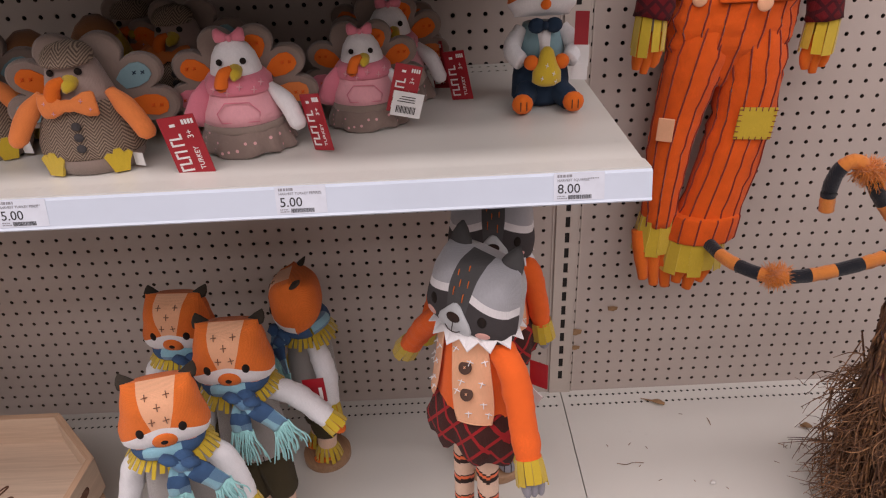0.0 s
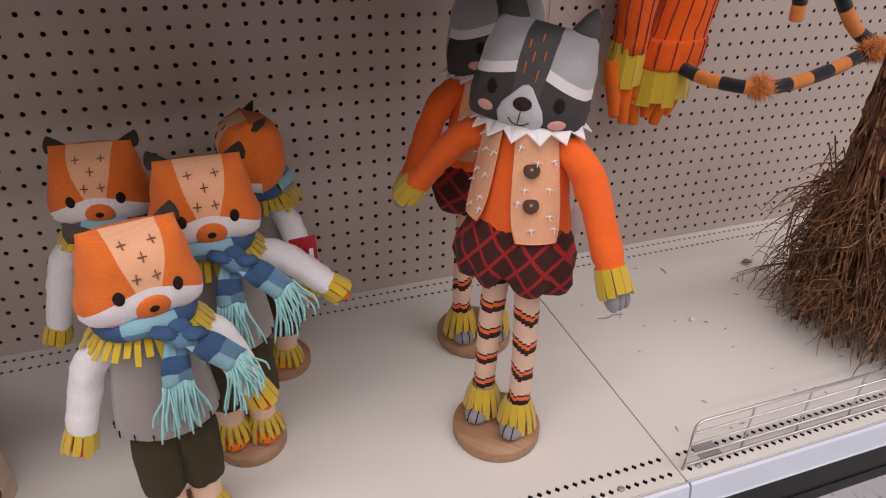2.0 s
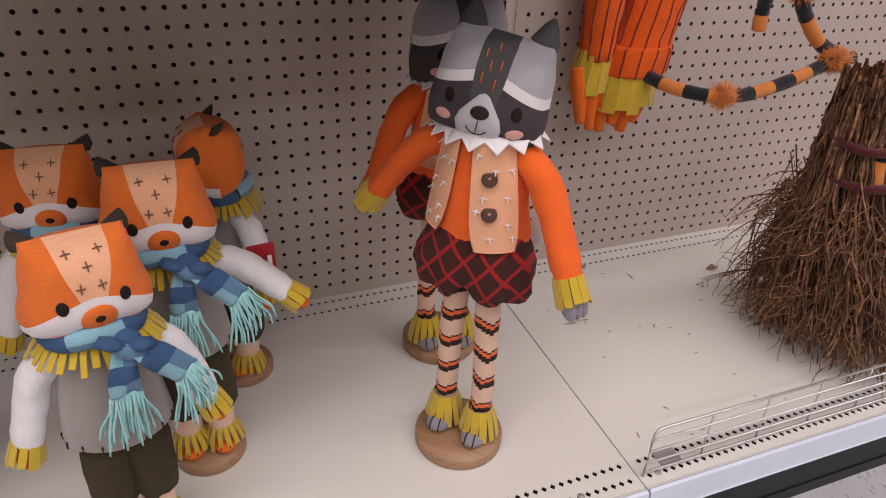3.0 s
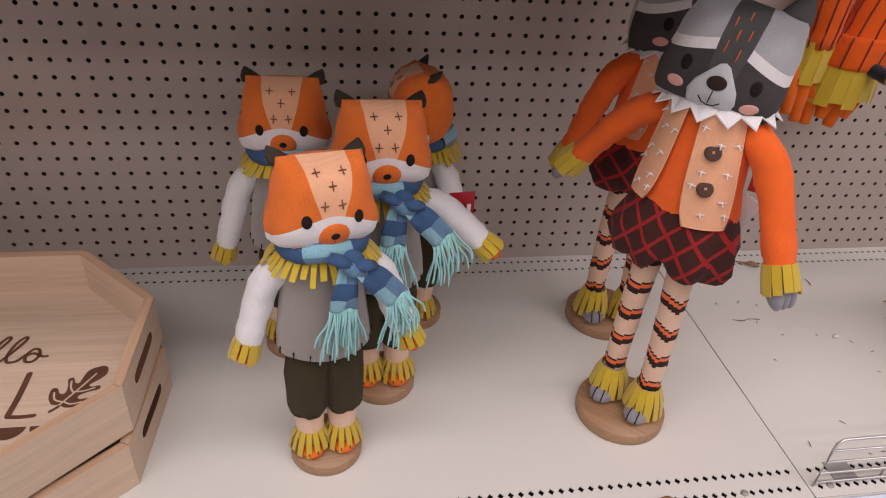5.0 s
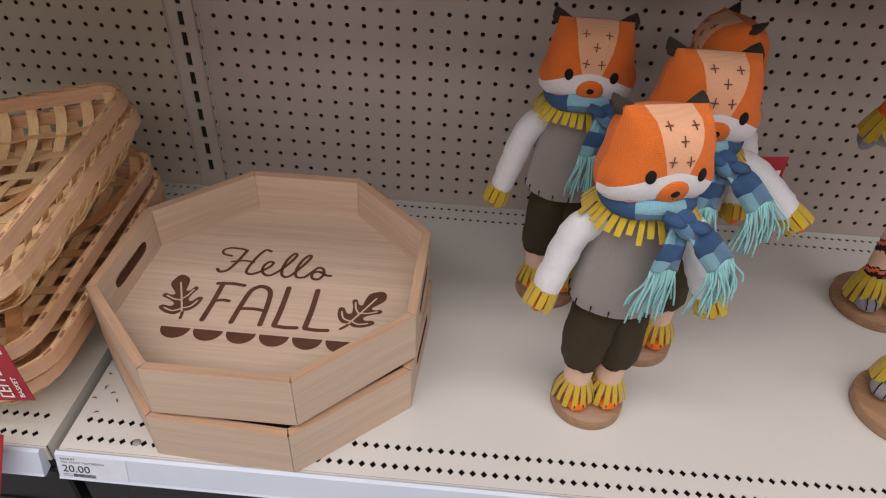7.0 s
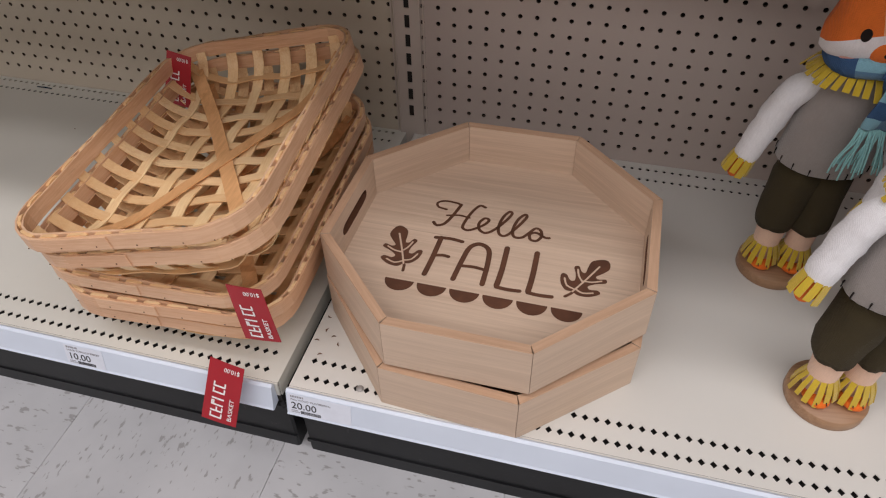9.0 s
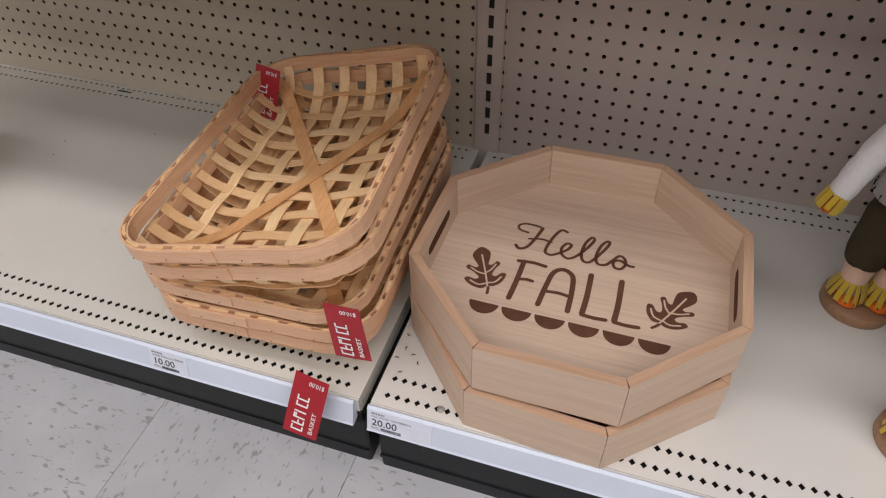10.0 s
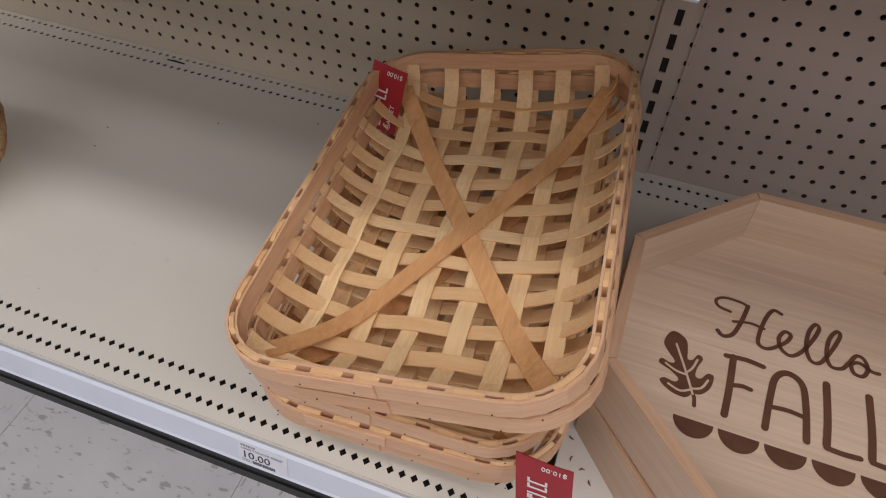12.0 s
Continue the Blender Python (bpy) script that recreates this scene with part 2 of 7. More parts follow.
def slab(name, lo, hi, mat, label="", kind="structure"):
    b = Build()
    c = [(p + q) / 2 for p, q in zip(lo, hi)]
    b.box(c, [q - p for p, q in zip(lo, hi)])
    ob = b.object(name, mat)
    return tagged(ob, label, kind=kind)


slab_floor = slab("floor", (-6, -6, -0.07), (6, 3.2, -0.0075), M_GROUT, "pale speckled vinyl tile floor with dirty joints")
slab("ceiling", (-6, -6, 4.0), (6, 3.2, 4.1), M_CEIL, "white suspended shop ceiling")
slab("wall_north", (-6, 3.2, -0.06), (6, 3.3, 4.1), M_WALL, "plain pale shop wall")
slab("wall_south", (-6, -6.1, -0.06), (6, -6, 4.1), M_WALL, "plain pale shop wall")
slab("wall_west", (-6.1, -6, -0.06), (-6, 3.2, 4.1), M_WALL, "plain pale shop wall")
slab("wall_east", (6, -6, -0.06), (6.1, 3.2, 4.1), M_WALL, "plain pale shop wall")
slab("wall_aisle", (-5, -2.75, -0.0075), (5, -2.65, 1.7), M_WALL, "plain back of the shelving across the aisle")
for lamp_y, watts in LAMP_ROWS:
    slab("light_housing", (-5.2, lamp_y - 0.3, LAMP_Z + 0.02), (4.0, lamp_y + 0.3, 4.0), M_CEIL, "white fluorescent light housing below the ceiling")

# ---- the shelving ----
def sheet(b, xs, ys, hole, place, depth, shape="round", r=0.0032, mat=0, wall=0):
    """Cells of a sheet, some with a hole through them. place(u, v, w) gives a point; w is the depth behind the face."""
    n = 8 if shape == "round" else 4
    for i in range(len(xs) - 1):
        for j in range(len(ys) - 1):
            x0, x1, y0, y1 = xs[i], xs[i + 1], ys[j], ys[j + 1]
            if not hole(i, j):
                k = b.put([place(x0, y0, 0), place(x1, y0, 0), place(x1, y1, 0), place(x0, y1, 0)])
                b.face((k, k + 1, k + 2, k + 3), mat, False)
                continue
            cx, cy = (x0 + x1) / 2, (y0 + y1) / 2
            rx, ry = r if hasattr(r, "__len__") else (r, r)
            if shape == "slot":
                ring = [(cx + rx, cy - ry), (cx + rx, cy + ry), (cx - rx, cy + ry), (cx - rx, cy - ry)]
            else:
                ring = [(cx + rx * math.cos(2 * math.pi * q / n), cy + ry * math.sin(2 * math.pi * q / n)) for q in range(n)]
            pts = [place(x0, y0, 0), place(x1, y0, 0), place(x1, y1, 0), place(x0, y1, 0)]
            k = b.put(pts + [place(u, v, 0) for u, v in ring] + [place(u, v, depth) for u, v in ring])
            o, d = k + 4, k + 4 + n
            if shape == "round":
                for f in ((k + 1, k + 2, o + 1, o, o + 7), (k + 2, k + 3, o + 3, o + 2, o + 1), (k + 3, k, o + 5, o + 4, o + 3), (k, k + 1, o + 7, o + 6, o + 5)):
                    b.face(f, mat, False)
            elif shape == "slot":
                for f in ((k + 1, k + 2, o + 1, o), (k + 2, k + 3, o + 2, o + 1), (k + 3, k, o + 3, o + 2), (k, k + 1, o, o + 3)):
                    b.face(f, mat, False)
            else:
                for f in ((k + 1, k + 2, o), (k + 2, o + 1, o), (k + 2, k + 3, o + 1), (k + 3, o + 2, o + 1), (k + 3, k, o + 2), (k, o + 3, o + 2), (k, k + 1, o + 3), (k + 1, o, o + 3)):
                    b.face(f, mat, False)
            for q in range(n):
                e = (q + 1) % n
                b.face((o + q, o + e, d + e, d + q), wall, False)


def steps(first, last, centres, half):
    """Borders of cells: a cell of the given half width round each centre, and plain cells between."""
    edges, flags = [first], []
    for c in centres:
        if c - half > edges[-1] + 1e-5:
            edges.append(c - half)
            flags.append(False)
        edges.append(c + half)
        flags.append(True)
    if last > edges[-1] + 1e-5:
        edges.append(last)
        flags.append(False)
    return edges, flags


PEG_TOP = 1.76


def pegboard(name, x0, x1, first, pitch, low, slope, mat, label):
    """A punched board; low: height of the lowest row at the first column, which sinks or climbs by slope along x."""
    cols = [first + pitch * k for k in range(60) if x0 + 0.012 < first + pitch * k < x1 - 0.012]
    xs, fx = steps(x0, x1, cols, pitch / 2 - 0.0001)
    zs, fz = steps(0.10, PEG_TOP, [low + 0.0253 * k for k in range(62)], 0.0126)
    b = Build()
    sheet(b, xs, zs, lambda i, j: fx[i] and fz[j], lambda u, v, w: (u, w, v + slope * (u - first)), 0.005, r=0.0035, wall=2)
    # near-black sheet behind the board: the peg holes' shade, put in as colour
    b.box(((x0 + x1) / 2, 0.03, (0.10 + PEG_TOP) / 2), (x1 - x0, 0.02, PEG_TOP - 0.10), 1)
    return tagged(b.object(name, [mat, M_HOLE_SHADE, M_HARDBOARD]), label, kind="structure")


pegboard("wall_pegboard_middle", -BAY, 0, -1.191, 0.0249, 0.1770, -0.0025, M_PEG, "beige painted pegboard back panel of the shelving")
pegboard("wall_pegboard_right", 0, BAY, 0.019, 0.02505, 0.1715, -0.009, M_PEG, "beige painted pegboard back panel of the shelving")
pegboard("wall_pegboard_left", -2 * BAY, -BAY, -2.403, 0.02466, 0.1830, -0.007, M_PEG_OLD, "yellowed beige pegboard back panel of the shelving")
pegboard("wall_pegboard_far_left", -3 * BAY, -2 * BAY, -3.625, 0.0249, 0.183, 0.0, M_PEG_OLD, "yellowed beige pegboard back panel of the shelving")


def upright(x):
    b = Build()
    slots = [0.1955 + 0.03175 * k for k in range(48)]
    zs, fz = steps(0.10, PEG_TOP + 0.02, slots, 0.0155)
    y = -0.004
    sheet(b, [x - 0.019, x - 0.008, x + 0.008, x + 0.019], zs, lambda i, j: i == 1 and fz[j], lambda u, v, w: (u, y + w, v), 0.003, "slot", (0.0042, 0.0105))
    for s in (-1, 1):
        b.box((x + s * 0.0200, -0.001, (PEG_TOP + 0.12) / 2), (0.002, 0.008, PEG_TOP - 0.08))
        b.box((x + s * 0.0255, -0.0005, (PEG_TOP + 0.12) / 2), (0.0022, 0.003, PEG_TOP - 0.08))
    # thin near-black slab painting shade into the slots; it hides the pegboard behind
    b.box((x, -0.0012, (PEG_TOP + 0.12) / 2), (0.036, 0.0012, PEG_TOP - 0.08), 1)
    return tagged(b.object("trim", [M_UPRIGHT, M_HOLE_SHADE]), "beige steel upright with a row of black bracket slots", kind="structure")


for up_x in (-2 * BAY, -1.215, -0.003, BAY):
    upright(up_x)


def deck(name, x0, x1, z, front, back_rows, front_rows, mat, label, thick=0.035, first=0.016):
    cols = [x0 + first + 0.0127 * k for k in range(120) if x0 + first + 0.0127 * k < x1 - 0.012]
    xs, fx = steps(x0, x1, cols, 0.00635)
    b = Build()
    rows = [(y, False) for y in front_rows] + [(y, True) for y in back_rows]
    ys, fy = steps(front, -0.0005, [y for y, back in rows], 0.00635)
    for j in range(len(ys) - 1):
        back = ys[j] > -0.2
        size = (0.0038, 0.0037) if back else (0.0041, 0.0046)
        sheet(b, xs if fy[j] else [x0, x1], [ys[j], ys[j + 1]], lambda i, q: fy[j] and fx[i], lambda u, v, w: (u, v, z - w), 0.0011, "diamond", size)
    # near-black block added under the sheet, as painted shade in the diamond holes
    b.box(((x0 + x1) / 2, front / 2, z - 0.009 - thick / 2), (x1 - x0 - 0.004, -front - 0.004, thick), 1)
    # folded front edge and sides
    b.box(((x0 + x1) / 2, front - 0.0012, z - 0.012), (x1 - x0, 0.0024, 0.023), 0)
    for s, x in ((-1, x0), (1, x1)):
        b.box((x - s * 0.001, front / 2, z - 0.015), (0.002, -front - 0.006, 0.029), 0)
    return tagged(b.object(name, [mat, M_HOLE_SHADE]), label, kind="structure")


ROWS_F, ROWS_B, ROWS_L = (-0.5255, -0.500), (-0.043, -0.0165), (-0.035, -0.0105)
deck("deck_middle", -1.212, -0.0015, DECK, FRONT, ROWS_B, ROWS_F, M_STEEL, "off-white enamelled steel bottom shelf with punched diamond holes")
deck("deck_right", 0.0005, BAY - 0.002, DECK, FRONT, ROWS_B, ROWS_F, M_STEEL, "off-white enamelled steel bottom shelf with punched diamond holes")
deck("deck_left", -2 * BAY + 0.005, -1.227, DECK, FRONT, ROWS_L, ROWS_F, M_STEEL_OLD, "off-white enamelled steel bottom shelf with punched diamond holes")
deck("deck_far_left", -3 * BAY, -2 * BAY - 0.001, DECK, FRONT, ROWS_L, ROWS_F, M_STEEL_OLD, "off-white enamelled steel bottom shelf with punched diamond holes")


def price_strip(name, x0, x1, z, front, label, tall=1.0):
    """A clear-fronted label channel: leaning face, thin lips above and below, end cap."""
    b = Build()
    prof = [(front - 0.001, z + 0.001), (front - 0.004, z + 0.003), (front - 0.0075, z + 0.0005), (front - 0.0145, z - 0.031), (front - 0.0165, z - 0.0335), (front - 0.0135, z - 0.0365), (front - 0.001, z - 0.034)]
    prof = [(front + (y - front) * tall, z + (zz - z) * tall) for y, zz in prof]
    b.grid([[(x, y, zz) for y, zz in prof] for x in (x0, x1)], 0, True, (True, True), False)
    return tagged(b.object(name, M_STRIP), label, kind="structure")


STRIP = "white plastic price label strip along the shelf edge"
price_strip("trim_price_middle", -1.2125, -0.0025, DECK, FRONT - 0.002, STRIP)
price_strip("trim_price_right", 0.0012, BAY - 0.002, DECK, FRONT - 0.002, STRIP)
price_strip("trim_price_left", -2 * BAY + 0.005, -1.231, DECK, FRONT - 0.002, STRIP)
price_strip("trim_price_far_left", -3 * BAY, -2 * BAY - 0.001, DECK, FRONT - 0.002, STRIP)

for k0, k1 in ((-3 * BAY, -2 * BAY - 0.002), (-2 * BAY + 0.002, -1.226), (-1.211, -0.002), (0.002, BAY)):
    b = Build()
    b.box(((k0 + k1) / 2, -0.521, 0.046), (k1 - k0, 0.030, 0.116), 0, None, 0.003)
    b.box(((k0 + k1) / 2, -0.537, 0.100), (k1 - k0, 0.014, 0.012), 0, None, 0.003)
    b.box(((k0 + k1) / 2, -0.5365, 0.020), (k1 - k0, 0.003, 0.006), 0)
    tagged(b.object("baseboard", M_KICK), "scuffed black steel kick plate under the bottom shelf", kind="structure")


def upper_shelf(name, x0, x1, z, front, label):
    ob = deck(name, x0, x1, z, front, ROWS_B, (), M_STEEL, label, 0.02)
    price_strip("trim_price_" + name, x0, x1, z + 0.001, front - 0.002, STRIP, 0.82)
    # scalloped edge of clear plastic over the label strip
    b = Build()
    n = int((x1 - x0) / 0.012)
    rows = []
    for i in range(n * 4 + 1):
        x = x0 + (x1 - x0) * i / (n * 4)
        y = front + 0.022 + 0.0040 * abs(math.sin(math.pi * i / 4))
        rows.append([(x, front - 0.003, z + 0.0045), (x, y, z + 0.003), (x, y, z + 0.0008), (x, front - 0.003, z + 0.0008)])
    b.grid(rows, 0, True, (True, True), False)
    tagged(b.object("trim_edge", M_STEEL), "cream scalloped plastic edging on the shelf front", kind="structure")
    return ob


SHELF = 0.832
upper_shelf("shelf_middle", -1.214, -0.013, SHELF, -0.447, "off-white steel shelf carrying a row of plush toys")
upper_shelf("shelf_left", -2 * BAY + 0.004, -1.224, 0.668, -0.447, "off-white steel shelf above the baskets")
upper_shelf("shelf_middle_high", -1.214, -0.013, 1.095, -0.455, "off-white steel shelf above the plush toys")
# unseen shelf added over the left bay to hold off the ceiling light
upper_shelf("shelf_left_high", -2 * BAY + 0.004, -1.224, 1.15, -0.40, "unseen steel shelf added high above the baskets for shade")


# ---- floor tiles ----
def floor_tiles():
    b = Build()
    b.box((0, 0, -0.0075), (0.3043, 0.3043, 0.005), 0, None, 0.0005)
    me = b.mesh("tile", [M_TILE])
    for i in range(-9, 9):
        for j in range(0, 7):
            ob = new("tile", me)
            ob.parent = slab_floor
            ob.matrix_world = pose(-1.249 + 0.3048 * (i + 0.5), -0.50 - 0.3048 * (j + 0.5), 0, 0, 0, 90 * ((i * 7 + j * 3) % 4))


# ---- writing and labels ----
def letters(name, text, size, m, mat, parent=None, depth=0.0002, align="LEFT"):
    """A line of plain type as a thin mesh."""
    cu = bpy.data.curves.new(name, "FONT")
    cu.body, cu.size, cu.extrude, cu.align_x = text, size, depth, align
    cu.resolution_u = 3
    tmp = bpy.data.objects.new(name, cu)
    scene.collection.objects.link(tmp)
    me = bpy.data.meshes.new_from_object(tmp.evaluated_get(bpy.context.evaluated_depsgraph_get()))
    bpy.data.objects.remove(tmp)
    me.materials.clear()
    me.materials.append(mat)
    ob = new(name, me)
    ob.parent = parent
    ob.matrix_local = m
    return ob


def bars(b, x, y, w, h, count, z, mat, seed, gap=0.35):
    """A row of upright bars of uneven width, for barcodes and fine print."""
    rnd = random.Random(seed)
    edges = [0.0]
    for _ in range(count):
        edges.append(edges[-1] + rnd.uniform(0.5, 1.5))
    for i in range(0, count):
        a, c = x + w * edges[i] / edges[-1], x + w * edges[i + 1] / edges[-1]
        b.box(((a + c) / 2 - gap * (c - a) / 2, y + h / 2, z), ((c - a) * (1 - gap), h, 0.0002), mat)


def price_label(x, z, front, price, words, seed, width=0.056, tall=1.0):
    """A paper price label in the strip; its lower left corner at x."""
    m = pose(x, front - 0.0025 - 0.0146 * tall, z - 0.0308 * tall, 77.5, 0, 0) @ Matrix.Scale(0.55 + 0.45 * tall if tall < 1 else 1.0, 4)
    root = tagged(empty("price_label", m), "white paper shelf price label reading " + price, "label", "price labels")
    b = Build()
    b.box((width / 2, 0.0155, 0.0003), (width, 0.031, 0.0005))
    b.object("paper", M_LABEL, root)
    b = Build()
    bars(b, 0.004, 0.0262, 0.017, 0.0030, 6, 0.0007, 0, seed, 0.25)
    b.object("brand_mark", M_INK_PALE, root, "small dark brand mark drawn as bars")
    b = Build()
    bars(b, 0.016, 0.0015, 0.026, 0.0046, 30, 0.0007, 0, seed + 1, 0.45)
    bars(b, 0.004, 0.0046, 0.009, 0.0012, 6, 0.0007, 1, seed + 2)
    bars(b, 0.004, 0.0022, 0.011, 0.0012, 7, 0.0007, 1, seed + 3)
    bars(b, 0.038, 0.0235, 0.012, 0.0012, 7, 0.0007, 1, seed + 4)
    b.object("barcode", [M_INK, M_INK_PALE], root, "printed barcode and fine print")
    letters("words", words, 0.0040, pose(0.004, 0.0217, 0.0007), M_INK_PALE, root)
    letters("price", price, 0.0148, pose(0.004, 0.0085, 0.0007), M_INK, root)
    return root


PF = FRONT - 0.002 + 0.0025
price_label(-1.2105, DECK, PF, "20.00", "FALL WOOD TRAY BROWN", 3, 0.08)
price_label(-1.518, DECK, PF, "10.00", "LARGE TOBACCO BASKET", 9)
price_label(-0.672, SHELF + 0.001, -0.4465, "5.00", "HARVEST TURKEY MALE", 15, 0.056, 0.80)
price_label(-0.391, SHELF + 0.001, -0.4465, "5.00", "HARVEST TURKEY FEMALE", 21, 0.056, 0.80)
price_label(-0.112, SHELF + 0.001, -0.4465, "8.00", "HARVEST SQUIRREL", 27, 0.056, 0.80)


def red_tag(m, parent=None, word="BASKET", label="red card hang tag with white print"):
    """A hang tag, its upper left corner at the origin, hanging down along -y of its own plane."""
    b = Build()
    w, h = 0.044, 0.074
    b.grid([[(w * i / 4, -h * j / 5, 0.0016 * math.sin(2.2 * i / 4 + 1.3 * j / 5)) for i in range(5)] for j in range(6)], 0)
    b.grid([[(w * i / 4, -h * j / 5, -0.0007 + 0.0016 * math.sin(2.2 * i / 4 + 1.3 * j / 5)) for i in range(5)] for j in range(6)], 0)
    tag = b.object("hang_tag", M_RED, parent, label)
    if parent is None:
        tag.matrix_world = m
        tagged(tag, label, "tag")
    else:
        tag.matrix_local = m
    # brand mark: white strokes of a word turned on its side
    b = Build()
    for k, kind in enumerate((0, 1, 2, 3, 4, 5)):
        y = -h + 0.0065 + 0.0076 * k
        x = 0.010
        b.box((x + 0.0075, y, 0.0022), (0.0155, 0.0018, 0.0003))
        if kind != 3:
            b.box((x + (0.0145 if kind != 2 else 0.003), y + 0.0026, 0.0022), (0.0019, 0.0048, 0.0003))
            b.box((x + (0.0008 if kind != 1 else 0.0075), y + 0.0026, 0.0022), (0.0019, 0.0048, 0.0003))
    b.object("brand_mark", M_WHITE, tag, "white brand mark drawn as plain strokes")
    letters("word", word, 0.0080, pose(0.0380, -h + 0.006, 0.0022, 0, 0, 90), M_WHITE, tag)
    letters("price", "$10.00" if word == "BASKET" else "3+", 0.0072, pose(0.040, -0.0055, 0.0022, 0, 0, 180), M_WHITE, tag)
    return tag


# ---- wooden trays ----
OCT = 0.1922


def octagon(apothem, turn=0.0):
    r = apothem / math.cos(math.pi / 8)
    return [(r * math.cos(math.pi / 8 + k * math.pi / 4 + turn), r * math.sin(math.pi / 8 + k * math.pi / 4 + turn)) for k in range(8)]


def tray_wall(b, length, height, thick, handle):
    """One board of the tray's rim, its outer face on y = 0, mitred at both ends; a hand hole goes through where asked."""
    cut = thick * math.tan(math.pi / 8)
    hl = length / 2
    if not handle:
        rows = []
        for x, s in ((-hl, 1), (hl, -1)):
            rows.append([(x, 0, 0), (x + s * cut, thick, 0), (x + s * cut, thick, height - 0.001), (x + s * 0.001, 0.0005, height), (x, 0, height - 0.001)])
        b.grid(rows, lambda i, j: 1 if j in (2, 3) else 0, True, (True, True), False)
        return
    n, rx, ry, cz = 20, 0.042, 0.0085, height * 0.56
    ring = []
    for k in range(n):
        a = 2 * math.pi * k / n
        c, s = math.cos(a), math.sin(a)
        ring.append((rx * (abs(c) ** 0.35) * (1 if c > 0 else -1), cz + ry * (abs(s) ** 0.7) * (1 if s > 0 else -1)))
    outer = []
    for k in range(n):
        a = 2 * math.pi * k / n
        c, s = math.cos(a), math.sin(a)
        q = 1 / max(abs(c), abs(s))
        outer.append((c * q, s * q))
    for k in range(n):
        if abs(abs(outer[k][0]) - abs(outer[k][1])) < 0.3:
            outer[k] = (math.copysign(1, outer[k][0]), math.copysign(1, outer[k][1]))

    def rect(p, ins):
        z = height if p[1] >= 0.99 else (0 if p[1] <= -0.99 else cz + p[1] * (height - cz if p[1] > 0 else cz))
        return (p[0] * (hl - ins), z)
    o1, o2 = [rect(p, 0) for p in outer], [rect(p, cut) for p in outer]
    rows = [[(x, 0, z) for x, z in o1], [(x, 0, z) for x, z in ring], [(x, thick, z) for x, z in ring], [(x, thick, z) for x, z in o2], [(x, 0, z) for x, z in o1]]
    b.grid(rows, lambda i, j: 2 if i == 1 else (1 if i == 3 and 2 <= j <= 7 else 0), True, (False, False), False)


def stroke(b, pts, width, z, closed=False, subdiv=6, taper=False):
    """A brush stroke: a smooth flat ribbon with round ends through the points."""
    p = [Vector((x, y)) for x, y in pts]
    out = []
    for i in range(len(p) - 1):
        p0, p1, p2, p3 = p[max(i - 1, 0)], p[i], p[i + 1], p[min(i + 2, len(p) - 1)]
        for k in range(subdiv):
            t = k / subdiv
            out.append(0.5 * ((2 * p1) + (p2 - p0) * t + (2 * p0 - 5 * p1 + 4 * p2 - p3) * t * t + (3 * p1 - p0 - 3 * p2 + p3) * t ** 3))
    out.append(p[-1])
    rows = []
    n = len(out)
    for i, q in enumerate(out):
        d = out[min(i + 1, n - 1)] - out[max(i - 1, 0)]
        d = d.normalized() if d.length > 0 else Vector((1, 0))
        s = Vector((-d.y, d.x)) * width / 2 * (min(1, (0.35 + 4 * i / n), (0.35 + 4 * (n - 1 - i) / n)) if taper else 1)
        rows.append([(q.x + s.x, q.y + s.y, z), (q.x - s.x, q.y - s.y, z)])
    b.grid(rows, 0, smooth=False)
    if not taper:
        for q in (out[0], out[-1]):
            k = b.put([(q.x + width / 2 * math.cos(a), q.y + width / 2 * math.sin(a), z + 0.00008) for a in [2 * math.pi * j / 10 for j in range(10)]])
            b.face(range(k, k + 10), 0, False)


LEAF_HALF = ((0.16, -0.53), (0.38, -0.40), (0.52, -0.16), (0.42, -0.09), (0.26, -0.19), (0.17, -0.13), (0.27, 0.06), (0.43, 0.24), (0.36, 0.34), (0.22, 0.23), (0.13, 0.26), (0.19, 0.46), (0.23, 0.68), (0.13, 0.86))


def oak_leaf(b, cx, cy, turn, size, z):
    """An oak leaf print: lobes that sweep up on both sides of a pale midrib, on a short stem."""
    m = Matrix.Rotation(turn, 2)

    def at(x, y):
        v = m @ Vector((x * size, y * size))
        return (cx + v.x, cy + v.y)
    ring = [(0.0, -0.50)] + [(x, y) for x, y in LEAF_HALF] + [(0.0, 0.91)] + [(-x * 1.05, y - 0.05) for x, y in reversed(LEAF_HALF)]
    fine, _ = smooth_path([(x, y, 0) for x, y in ring + ring[:1]], [1] * (len(ring) + 1), 4)
    k = b.put([(*at(p.x, p.y), z) for p in fine[:-1]])
    b.face(range(k, k + len(fine) - 1), 0, False)
    stroke(b, [at(0, -0.44), at(0.01, -0.58), at(-0.04, -0.76)], 0.075 * size, z + 0.00003)
    base = len(b.f)
    for veins in ([(0, -0.52), (0.01, 0.0), (0, 0.60)], [(0.0, -0.40), (0.20, -0.40), (0.38, -0.24)], [(0.0, -0.42), (-0.22, -0.44), (-0.40, -0.28)], [(0.0, -0.06), (0.16, 0.04), (0.31, 0.22)], [(0.0, -0.10), (-0.18, 0.0), (-0.33, 0.17)]):
        stroke(b, [at(*p) for p in veins], 0.045 * size, z + 0.0003, subdiv=3)
    b.m[base:] = [1] * (len(b.m) - base)


